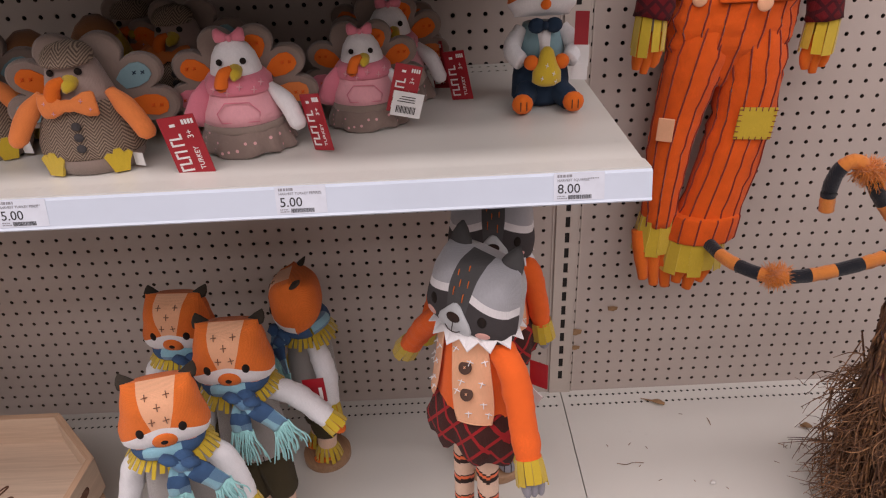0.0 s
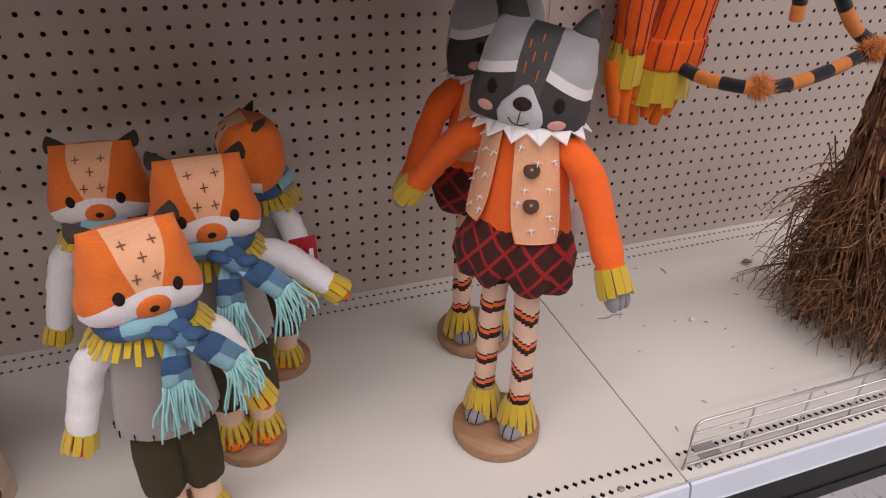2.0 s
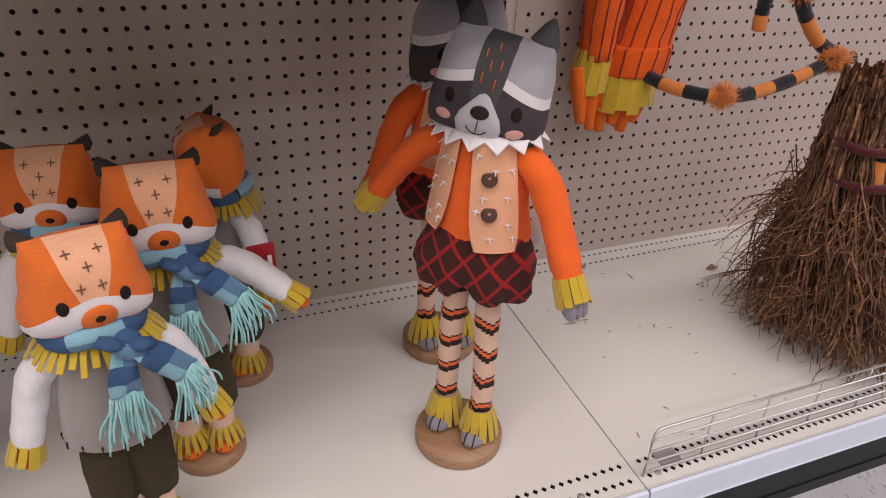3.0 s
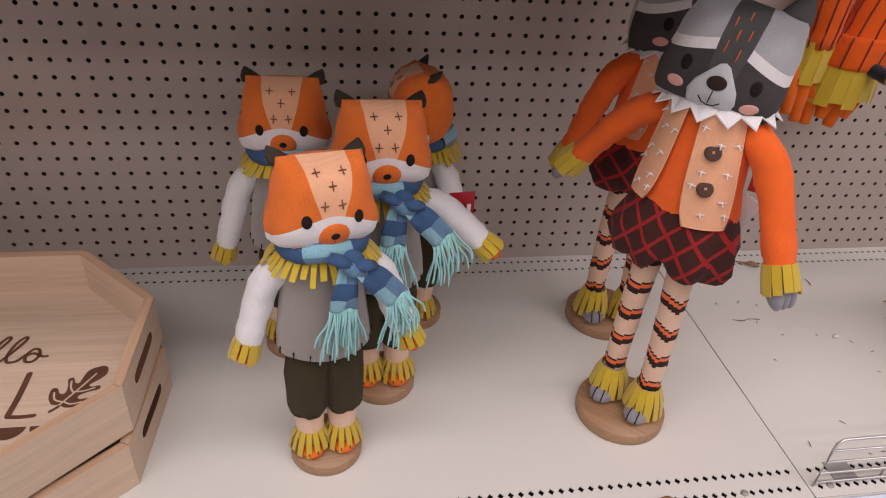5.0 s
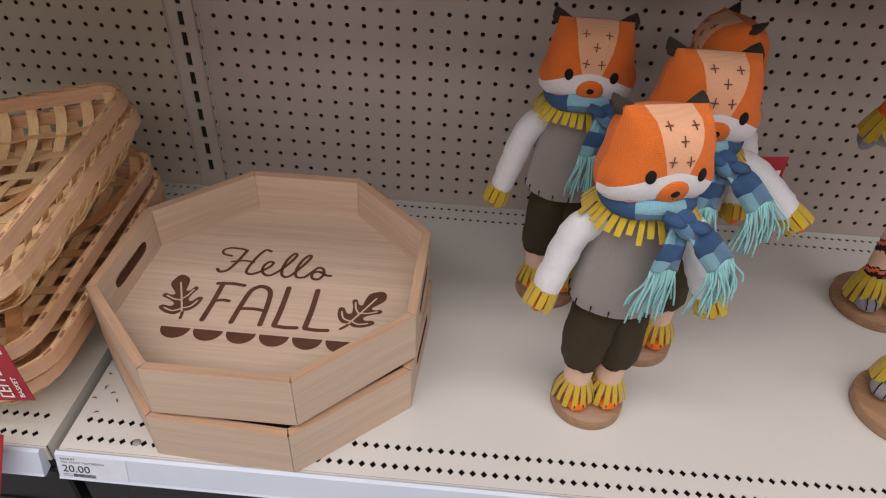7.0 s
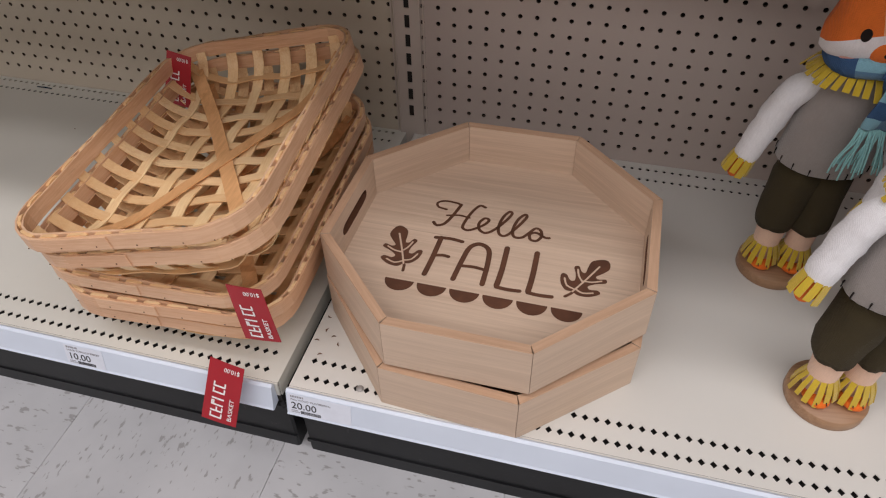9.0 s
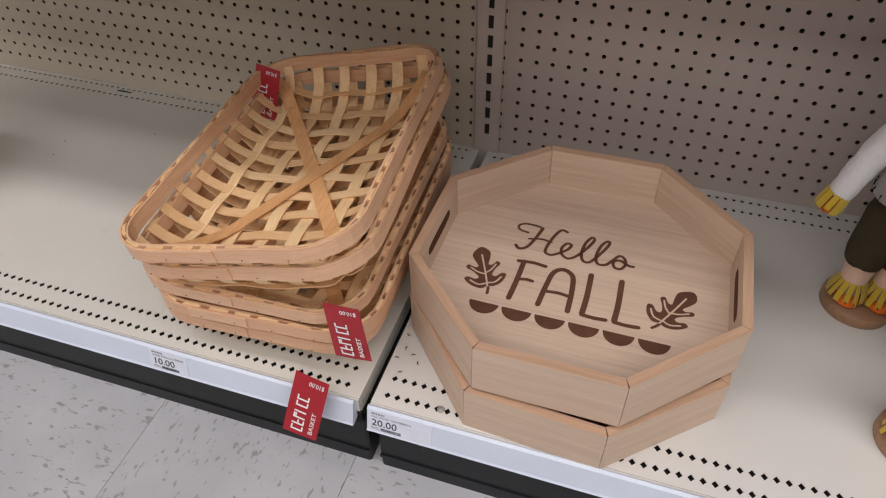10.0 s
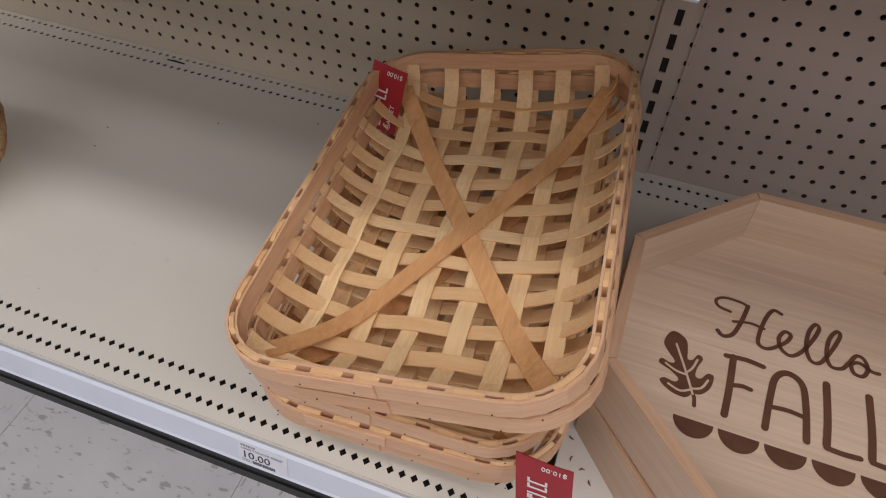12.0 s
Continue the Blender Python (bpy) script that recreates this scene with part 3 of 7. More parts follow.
def octagon_tray(m, printed, label):
    root = tagged(empty("octagonal_tray", m), label, "tray", "stacked trays")
    height, thick, floor_top = 0.068, 0.011, 0.0095
    b = Build()
    b.prism(octagon(OCT - thick - 0.0002), 0.0015, floor_top)
    b.object("base_panel", M_TRAY, root)
    side = 2 * OCT * math.tan(math.pi / 8)
    for k in range(8):
        b = Build()
        tray_wall(b, side - 0.0006, height, thick, k in (2, 6))
        ob = b.object("rim_board", [M_TRAY, M_TRAY_EDGE, M_BURN], root)
        a = k * 45
        ob.matrix_local = Matrix.Rotation(radians(a), 4, "Z") @ pose(0, -OCT, 0)
    if printed:
        z = floor_top + 0.0004
        b = Build()
        # script word
        stroke(b, [(-0.078, 0.074), (-0.090, 0.077), (-0.093, 0.085), (-0.084, 0.091), (-0.066, 0.090), (-0.061, 0.086)], 0.0036, z)
        stroke(b, [(-0.061, 0.088), (-0.066, 0.066), (-0.073, 0.046), (-0.082, 0.040), (-0.088, 0.045)], 0.0046, z + 0.0001)
        stroke(b, [(-0.028, 0.090), (-0.036, 0.092), (-0.043, 0.078), (-0.048, 0.056), (-0.048, 0.043), (-0.040, 0.040), (-0.030, 0.047), (-0.021, 0.057), (-0.018, 0.066), (-0.024, 0.068), (-0.029, 0.058), (-0.027, 0.046), (-0.018, 0.040), (-0.008, 0.048), (0.003, 0.068), (0.009, 0.085), (0.005, 0.089), (-0.001, 0.076), (-0.003, 0.056), (0.001, 0.042), (0.010, 0.042), (0.021, 0.062), (0.029, 0.083), (0.026, 0.088), (0.019, 0.076), (0.016, 0.055), (0.020, 0.042), (0.030, 0.043), (0.037, 0.053), (0.044, 0.064), (0.051, 0.062), (0.054, 0.051), (0.049, 0.041), (0.041, 0.042), (0.039, 0.052), (0.047, 0.056), (0.058, 0.050), (0.064, 0.050)], 0.0042, z + 0.0002)
        stroke(b, [(-0.074, 0.062), (-0.058, 0.066), (-0.044, 0.064)], 0.0034, z + 0.0003)
        # block word
        stroke(b, [(-0.070, 0.018), (-0.071, -0.020), (-0.073, -0.050)], 0.0068, z + 0.0001, taper=False)
        stroke(b, [(-0.077, 0.017), (-0.058, 0.019), (-0.042, 0.017)], 0.0056, z)
        stroke(b, [(-0.071, -0.016), (-0.060, -0.013), (-0.052, -0.014)], 0.0050, z + 0.0002)
        stroke(b, [(-0.037, -0.050), (-0.034, -0.015), (-0.030, 0.009), (-0.019, 0.018), (-0.006, 0.010), (-0.002, -0.015), (-0.001, -0.050)], 0.0066, z + 0.0001)
        stroke(b, [(-0.036, -0.026), (-0.018, -0.024), (-0.002, -0.026)], 0.0050, z + 0.0002)
        for x in (0.016, 0.054):
            stroke(b, [(x, 0.019), (x + 0.001, -0.02), (x, -0.048)], 0.0070, z + 0.0001)
            stroke(b, [(x, -0.050), (x + 0.014, -0.051), (x + 0.028, -0.050)], 0.0056, z)
        b.v = [(x, y - 0.009, q) for x, y, q in b.v]
        b.object("lettering", M_BURN, root, "dark brown burnt words Hello FALL")
        for x, y, turn in ((-0.113, -0.024, 0.40), (0.117, -0.022, -0.50)):
            b = Build()
            oak_leaf(b, x, y, turn, 0.050, z)
            b.object("leaf_print", [M_BURN, M_TRAY], root, "dark brown oak leaf print")
        for k in range(6):
            b = Build()
            x = -0.099 + 0.0402 * k
            ring = [(x + 0.0182 * math.cos(a), -0.075 + 0.0182 * math.sin(a), z) for a in [math.pi + math.pi * j / 14 for j in range(15)]]
            q = b.put(ring)
            b.face(range(q, q + 15), 0, False)
            b.object("scallop_print", M_BURN, root)
    return root


octagon_tray(pose(-1.006, -0.350, DECK + 0.0005, 0, 0, -3.5), False, "pale wooden octagonal tray with hand holes under another tray")
octagon_tray(pose(-1.007, -0.343, DECK + 0.0722, -0.7, -0.6, -0.8), True, "pale wooden octagonal tray printed Hello Fall, stacked on another")

# ---- tobacco baskets ----
BA, BB, BH = 0.285, 0.425, 0.066


BW = 0.100


def dish(x, y):
    """Height of the basket's skin: a flat floor whose sides curl up to stand upright at the rim."""
    ux = max(0.0, 1 - (BA / 2 - abs(x)) / BW)
    uy = max(0.0, 1 - (BB / 2 - abs(y)) / BW)
    u = min(0.999, (ux ** 2.6 + uy ** 2.6) ** (1 / 2.6))
    return BH * (1 - math.sqrt(1 - u * u)) * 0.98


def rounded_rect(a, b, r, n=7):
    pts = []
    for cx, cy, a0 in ((a / 2 - r, b / 2 - r, 0), (-a / 2 + r, b / 2 - r, 90), (-a / 2 + r, -b / 2 + r, 180), (a / 2 - r, -b / 2 + r, 270)):
        for k in range(n):
            t = radians(a0 + 90 * k / (n - 1))
            pts.append((cx + r * math.cos(t), cy + r * math.sin(t)))
        nx, ny = {0: (0, 1), 90: (-1, 0), 180: (0, -1), 270: (1, 0)}[a0]
    out = []
    for i, p in enumerate(pts):
        q = pts[(i + 1) % len(pts)]
        out.append(p)
        if (Vector(p) - Vector(q)).length > 0.06:
            out += [tuple(Vector(p).lerp(Vector(q), k / 6)) for k in range(1, 6)]
    return out


def ribbon(b, pts, width_dir, width, thick, mat=0):
    """A flat slat along the points; width_dir: the way across it."""
    w = Vector(width_dir).normalized() * width / 2
    rows = []
    for i, p in enumerate(pts):
        p = Vector(p)
        d = (Vector(pts[min(i + 1, len(pts) - 1)]) - Vector(pts[max(i - 1, 0)])).normalized()
        n = w.cross(d).normalized() * thick / 2
        rows.append([p - w - n, p + w - n, p + w + n, p - w + n])
    b.grid(rows, mat, True, (True, True), False)


def edge_half(other, size_other, size):
    return size / 2 * (1 - abs(2 * other / size_other) ** 5.0) ** (1 / 5.0) - 0.002


PX, PY, NX, NY = 0.0425, 0.0370, 6, 11


def loop_points(a, c, r, start, length, n):
    """n points along a rounded rectangle, from a distance on."""
    ring = [Vector((*p, 0)) for p in rounded_rect(a, c, r, 9)]
    ring.append(ring[0])
    run = [0.0]
    for p, q in zip(ring, ring[1:]):
        run.append(run[-1] + (q - p).length)
    out = []
    for k in range(n):
        s = (start + length * k / (n - 1)) % run[-1]
        i = max(0, min(len(run) - 2, sum(1 for v in run if v <= s) - 1))
        out.append(ring[i].lerp(ring[i + 1], (s - run[i]) / max(run[i + 1] - run[i], 1e-6)))
    return out, run[-1]


def make_basket(label):
    root = tagged(empty("tobacco_basket"), label, "basket", "stacked baskets")
    rnd = random.Random(31)
    for j in range(NY):
        y = (j - (NY - 1) / 2) * PY + rnd.uniform(-0.0012, 0.0012)
        xe = edge_half(y, BB, BA)
        skew = rnd.uniform(-0.0015, 0.0015)
        pts = []
        for k in range(31):
            x = xe * math.sin(math.pi / 2 * (k / 15 - 1))
            wave = 0.0018 * math.cos(math.pi * (x / PX + 0.5) + math.pi * j) * (1 if abs(x) < BA * 0.36 else 0.0)
            pts.append((x, y + skew * x / xe, dish(x, y) + wave + 0.003))
        b = Build()
        ribbon(b, pts, (0, 1, 0), 0.0148 + rnd.uniform(-0.0008, 0.0010), 0.0013)
        b.object("cross_slat", M_SLAT, root)
    for i in range(NX):
        x = (i - (NX - 1) / 2) * PX + rnd.uniform(-0.0012, 0.0012)
        ye = edge_half(x, BA, BB)
        pts = []
        for k in range(39):
            y = ye * math.sin(math.pi / 2 * (k / 19 - 1))
            wave = 0.0018 * math.cos(math.pi * i) * math.cos(math.pi * (y / PY)) * (1 if abs(y) < BB * 0.40 else 0.0)
            pts.append((x, y, dish(x, y) + wave + 0.003))
        b = Build()
        ribbon(b, pts, (1, 0, 0), 0.0160 + rnd.uniform(-0.0008, 0.0010), 0.0013)
        b.object("long_slat", M_SLAT_Y, root)
    for s in (1, -1):
        a, c = Vector((-s * BA / 2 * 0.80, BB / 2 * 0.87)), Vector((s * BA / 2 * 0.80, -BB / 2 * 0.87))
        across = Vector((-(c - a).y, (c - a).x, 0))
        pts = []
        for k in range(33):
            p = a.lerp(c, 0.5 + 0.5 * math.sin(math.pi / 2 * (k / 16 - 1)))
            # stiff strip: it spans the curl of the corners instead of following it
            e = min(1.0, max(0.0, (abs(p.y) / (BB / 2) - 0.48) / 0.39))
            pts.append((p.x, p.y, 0.038 * e ** 1.7 + (0.0066 if s > 0 else 0.0088)))
        b = Build()
        ribbon(b, pts, across, 0.0185, 0.0014)
        b.object("diagonal_slat", M_DIAG, root)
    for off, z0, z1, name in ((0.0022, BH - 0.0095, BH + 0.0085, "outer_rim"), (-0.0040, BH - 0.0110, BH + 0.0080, "inner_rim")):
        b = Build()
        o = rounded_rect(BA + 2 * off + 0.0024, BB + 2 * off + 0.0024, 0.060 + off)
        i = rounded_rect(BA + 2 * off - 0.0024, BB + 2 * off - 0.0024, 0.058 + off)
        wob = [0.0013 * math.sin(5 * math.atan2(p[1], p[0]) + z0 * 900 + off * 400) for p in o]
        b.grid([[(p[0], p[1], z0 + w) for p, w in zip(o, wob)], [(p[0], p[1], z1 - 0.0008 + w) for p, w in zip(o, wob)], [(p[0] * 0.998, p[1] * 0.998, z1 + w) for p, w in zip(o, wob)], [(p[0], p[1], z1 + w) for p, w in zip(i, wob)], [(p[0], p[1], z0 + w) for p, w in zip(i, wob)], [(p[0], p[1], z0 + w) for p, w in zip(o, wob)]], 0, True, smooth=False)
        b.object(name, M_RIM, root)
    # pale strip filling the rim between the two bands, with dark slits left open
    b = Build()
    at, (_, total) = 0.004, loop_points(BA - 0.0018, BB - 0.0018, 0.0595, 0, 0.01, 2)
    while at < total - 0.012:
        length = min(rnd.uniform(0.018, 0.028), total - at)
        mid, _ = loop_points(BA - 0.0018, BB - 0.0018, 0.0595, at, length, 5)
        rows = []
        for k, p in enumerate(mid):
            d = (mid[min(k + 1, 4)] - mid[max(k - 1, 0)]).normalized()
            n = Vector((d.y, -d.x, 0)) * 0.0019
            lift = 0.0088 if 0 < k < 4 else 0.0072
            rows.append([p - n + Vector((0, 0, BH - 0.012)), p + n + Vector((0, 0, BH - 0.012)), p + n + Vector((0, 0, BH + lift)), p - n + Vector((0, 0, BH + lift))])
        b.grid(rows, 0, True, (True, True), False)
        at += length + rnd.uniform(0.009, 0.014)
    tagged(b.object("lashing", M_SLAT, root, "pale wood strip between the rim bands"), kind="stuff")
    # joint where the outer band overlaps itself, with tacks
    b = Build()
    b.box((-0.04, -BB / 2 - 0.0042, BH - 0.0002), (0.075, 0.0018, 0.0160), 0, None, 0.0005)
    b.object("rim_joint", M_RIM, root)
    b = Build()
    for x in (-0.11, -0.065, -0.02, 0.03, 0.085, 0.12):
        b.ball((x * 0.95, -BB / 2 - 0.0053 if abs(x) < 0.09 else -BB / 2 - 0.0030, BH - 0.004), (0.0009, 0.0005, 0.0009), 0, None, 4, 6)
    tack = b.object("tack", plain("tack_brown", (0.12, 0.05, 0.02), 0.6), root, "small dark tacks in the rim")
    tack["kind"] = "stuff"
    return root


first = make_basket("shallow woven chip-wood tobacco basket at the bottom of a stack")
first.matrix_world = pose(-1.372, -0.318, DECK + 0.0005, 0, 0, 2.0)
stack = [first]
for x, y, z, rx, ry, rz, text in (
        (-1.367, -0.323, DECK + 0.028, 0.2, -0.3, 3.0, "shallow woven chip-wood tobacco basket nested in a stack"),
        (-1.378, -0.321, DECK + 0.058, 0.4, 0.4, 2.2, "shallow woven chip-wood tobacco basket nested in a stack"),
        (-1.346, -0.340, DECK + 0.130, -0.4, -11.0, 4.5, "tilted woven chip-wood tobacco basket nested in a stack"),
        (-1.353, -0.346, DECK + 0.158, -0.5, -11.5, 4.6, "tilted woven chip-wood tobacco basket on top of a stack")):
    ob = copy_thing(first, pose(x, y, z, rx, ry, rz))
    ob["label"] = text
    stack.append(ob)

red_tag(stack[4].matrix_basis.inverted() @ pose(-1.520, -0.180, 0.362, 68, 3, -10), stack[4])
red_tag(stack[1].matrix_basis.inverted() @ pose(-1.249, -0.545, 0.322, 84, -9, -4), stack[1])
red_tag(pose(-1.297, -0.5530, 0.195, 66, 9, -3) @ Matrix.Diagonal((1.0, 1.16, 1.0, 1)), None, "BASKET", "red card hang tag hanging over the price strip")

# ---- woven ball at the far side of the left shelf ----
def woven_ball():
    root = tagged(empty("rattan_ball", pose(-2.062, -0.362, DECK)), "round openwork rattan basket ball on the shelf", "basket")
    R = 0.092
    for s in (1, -1):
        for k in range(20):
            b = Build()
            pts = []
            for i in range(20):
                t = 0.24 + (math.pi - 0.46) * i / 19
                a = 2 * math.pi * k / 20 + s * 1.05 * (t - math.pi / 2)
                r = R * (1 + s * 0.012 * math.cos(8 * t + k))
                pts.append((r * math.sin(t) * math.cos(a), r * math.sin(t) * math.sin(a), 0.083 + 0.085 * math.cos(t)))
            b.tube(pts, 0.0021, 0, 5, 0.6)
            b.object("strand", M_RATTAN, root)
    for z, r in ((0.163, 0.030), (0.004, 0.030), (0.083, 0.094)):
        b = Build()
        ring = [(r * math.cos(a), r * math.sin(a), z) for a in [2 * math.pi * k / 28 for k in range(29)]]
        b.tube(ring, 0.0028, 0, 6)
        b.object("hoop", M_RATTAN, root)
    return root


woven_ball()
floor_tiles()


# ---- wire guard on the right shelf ----
def wire_guard():
    root = tagged(empty("wire_shelf_fence", pose(0.006, -0.524, DECK)), "low zinc wire fence along the front of the shelf", "shelf fence")
    L = 1.18
    for z, y in ((0.007, 0), (0.025, 0), (0.046, 0), (0.067, 0)):
        b = Build()
        b.tube([(0, y, z), (L, y, z)], 0.0015, 0, 8)
        b.object("rod", M_WIRE, root)
    b = Build()
    b.tube([(0, 0, 0.0002), (0, 0, 0.07), (0.001, 0, 0.080), (0.007, 0, 0.086), (0.016, 0, 0.087), (L, 0, 0.087)], 0.0019, 0, 8)
    b.object("frame_rod", M_WIRE, root)
    for k in range(1, 13):
        b = Build()
        b.tube([(0.096 * k, 0.0028, 0.0005), (0.096 * k, 0.0028, 0.088)], 0.0015, 0, 8)
        b.object("upright_rod", M_WIRE, root)
    b = Build()
    b.box((0.052, 0.018, 0.0008), (0.034, 0.030, 0.0012), 0)
    b.object("clip_plate", plain("grey_clip", (0.34, 0.33, 0.33), 0.5), root, "grey clip plate")


wire_guard()


# ---- cloth dolls ----
M_ORANGE = fabric("orange_linen", (0.90, 0.205, 0.035), 0.2, 900, 0.4, fuzz=0.1)
M_PEACH = fabric("peach_cotton", (0.95, 0.50, 0.295), 0.1, 1200, 0.3, fuzz=0.15)
M_FELT_W = fabric("white_felt", (0.88, 0.85, 0.86), 0.06, 1500, 0.25, fuzz=0.5)
M_SLEEVE = fabric("white_cotton_sleeve", (0.90, 0.89, 0.91), 0.06, 1300, 0.3)
M_BLACK = fabric("black_thread", (0.018, 0.012, 0.010), 0.1, 1500, 0.2, fuzz=0.04)
M_STITCH = fabric("brown_stitch", (0.10, 0.045, 0.03), 0.1, 1500, 0.2, fuzz=0.04)
M_EAR = fabric("dark_olive_felt", (0.050, 0.040, 0.030), 0.2, 1400, 0.3, fuzz=0.04)
M_VEST = fabric("grey_felt", (0.33, 0.295, 0.275), 0.08, 1500, 0.3, fuzz=0.5)
M_PANTS = fabric("olive_cotton", (0.060, 0.046, 0.022), 0.2, 1200, 0.35, fuzz=0.04)
M_YELLOW = fabric("mustard_felt", (0.66, 0.46, 0.035), 0.12, 1500, 0.25, fuzz=0.4)
M_SKIN = fabric("orange_felt", (0.88, 0.18, 0.02), 0.15, 1400, 0.25, fuzz=0.1)
M_SCARF_D = fabric("navy_plaid_cloth", (0.055, 0.12, 0.25), 0.15, 1000, 0.4, fuzz=0.04)
M_SCARF_M = fabric("blue_plaid_cloth", (0.12, 0.25, 0.40), 0.15, 1000, 0.4)
M_SCARF_L = fabric("pale_blue_plaid_cloth", (0.27, 0.53, 0.64), 0.12, 1000, 0.4)
M_YARN = fabric("aqua_yarn", (0.36, 0.72, 0.72), 0.15, 1600, 0.3)
M_CHEEK = fabric("pink_felt", (0.80, 0.42, 0.36), 0.08, 1500, 0.2)
M_DISC = wood("stained_base_wood", (0.40, 0.235, 0.13), (0.27, 0.145, 0.075), (4, 70, 40), 0.42, 1.0, 0.1)
M_GREY = fabric("light_grey_felt", (0.44, 0.44, 0.47), 0.08, 1500, 0.25, fuzz=0.5)
M_MASK = fabric("charcoal_felt", (0.072, 0.064, 0.066), 0.12, 1500, 0.25, fuzz=0.04)
M_STRIPE = fabric("dark_grey_felt", (0.10, 0.097, 0.098), 0.12, 1500, 0.25, fuzz=0.04)
M_MUZZLE = fabric("pale_grey_felt", (0.60, 0.62, 0.64), 0.06, 1500, 0.25, fuzz=0.3)
M_SHIRT = fabric("bright_orange_cotton", (1.0, 0.165, 0.028), 0.12, 1300, 0.3, fuzz=0.08)
M_BAND = fabric("dark_brown_band", (0.040, 0.022, 0.018), 0.1, 1500, 0.25, fuzz=0.04)
M_BANDO = fabric("neon_orange_band", (0.95, 0.17, 0.045), 0.1, 1500, 0.25)
M_TIGHTS = fabric("peach_tights", (0.84, 0.57, 0.42), 0.08, 1500, 0.25)
M_PAW = fabric("grey_paw_felt", (0.30, 0.285, 0.32), 0.1, 1500, 0.25)
M_BUTTON = painted("dark_wood_button", (0.075, 0.036, 0.024), 0.85, 0.2, 80, 600, 0.05)
M_PINK = fabric("pink_cotton", (0.88, 0.42, 0.47), 0.1, 1300, 0.25)
M_PINK_D = fabric("rose_print_cotton", (0.80, 0.23, 0.30), 0.2, 1300, 0.25)
M_TAUPE = fabric("taupe_felt", (0.31, 0.235, 0.20), 0.1, 1400, 0.3)
M_NAVY = fabric("navy_felt", (0.020, 0.040, 0.075), 0.15, 1400, 0.3, fuzz=0.04)
M_TEAL = fabric("pale_teal_felt", (0.24, 0.40, 0.45), 0.1, 1400, 0.3)
M_PALE_TAG = plain("white_tag_card", (0.80, 0.79, 0.79), 0.5)


def lattice(name, ground, line, pitch, share, slant=1.0):
    """Cloth with crossing lines woven in."""
    mt = fabric(name, ground, 0.2, 900, 0.4, fuzz=0.05)
    nt = mt.node_tree
    b = nt.nodes["Principled BSDF"]
    old = b.inputs["Base Color"].links[0].from_socket
    tc = nt.nodes.new("ShaderNodeTexCoord")
    sep = nt.nodes.new("ShaderNodeSeparateXYZ")
    nt.links.new(tc.outputs["Object"], sep.inputs[0])
    outs = []
    for s in (1, -1):
        a = nt.nodes.new("ShaderNodeMath")
        a.operation = "MULTIPLY_ADD"
        nt.links.new(sep.outputs["Z"], a.inputs[0])
        a.inputs[1].default_value = s * slant
        nt.links.new(sep.outputs["X"], a.inputs[2])
        d = nt.nodes.new("ShaderNodeMath")
        d.operation = "DIVIDE"
        nt.links.new(a.outputs[0], d.inputs[0])
        d.inputs[1].default_value = pitch
        f = nt.nodes.new("ShaderNodeMath")
        f.operation = "FRACT"
        nt.links.new(d.outputs[0], f.inputs[0])
        c = nt.nodes.new("ShaderNodeMath")
        c.operation = "LESS_THAN"
        nt.links.new(f.outputs[0], c.inputs[0])
        c.inputs[1].default_value = share
        outs.append(c.outputs[0])
    m = nt.nodes.new("ShaderNodeMath")
    m.operation = "MAXIMUM"
    nt.links.new(outs[0], m.inputs[0])
    nt.links.new(outs[1], m.inputs[1])
    soft = nt.nodes.new("ShaderNodeMath")
    soft.operation = "MULTIPLY"
    soft.inputs[1].default_value = 0.8
    nt.links.new(m.outputs[0], soft.inputs[0])
    nt.links.new(mixed(nt, soft.outputs[0], old, line), b.inputs["Base Color"])
    return mt


M_PLAID = lattice("red_plaid_on_brown", (0.070, 0.022, 0.018), (0.46, 0.022, 0.026), 0.031, 0.16, 0.80)
M_PLAID_S = lattice("dark_red_plaid_sleeve", (0.16, 0.010, 0.014), (0.045, 0.008, 0.012), 0.020, 0.3, 0.9)


def herringbone(name, ground, line, column, pitch):
    """Tweed woven in zigzag columns."""
    mt = fabric(name, ground, 0.15, 900, 0.4, fuzz=0.05)
    nt = mt.node_tree
    b = nt.nodes["Principled BSDF"]
    old = b.inputs["Base Color"].links[0].from_socket
    tc = nt.nodes.new("ShaderNodeTexCoord")
    sep = nt.nodes.new("ShaderNodeSeparateXYZ")
    nt.links.new(tc.outputs["Object"], sep.inputs[0])
    last = sep.outputs["X"]
    for op, value in (("ADD", 1.0), ("PINGPONG", column), ("MULTIPLY", 1.2), ("ADD", sep.outputs["Z"]), ("DIVIDE", pitch), ("FRACT", None), ("LESS_THAN", 0.5), ("MULTIPLY", 0.85)):
        q = nt.nodes.new("ShaderNodeMath")
        q.operation = op
        nt.links.new(last, q.inputs[0])
        if op == "ADD" and value != 1.0:
            nt.links.new(value, q.inputs[1])
        elif value is not None:
            q.inputs[1].default_value = value
        last = q.outputs[0]
    nt.links.new(mixed(nt, last, old, line), b.inputs["Base Color"])
    return mt


M_TWEED = herringbone("herringbone_tweed", (0.36, 0.27, 0.20), (0.085, 0.058, 0.045), 0.0072, 0.0034)
M_WING = fabric("light_orange_felt", (0.92, 0.27, 0.075), 0.12, 1400, 0.25, fuzz=0.15)
M_SCARF = fabric("scarf_pink_cotton", (0.84, 0.25, 0.33), 0.2, 1300, 0.25)


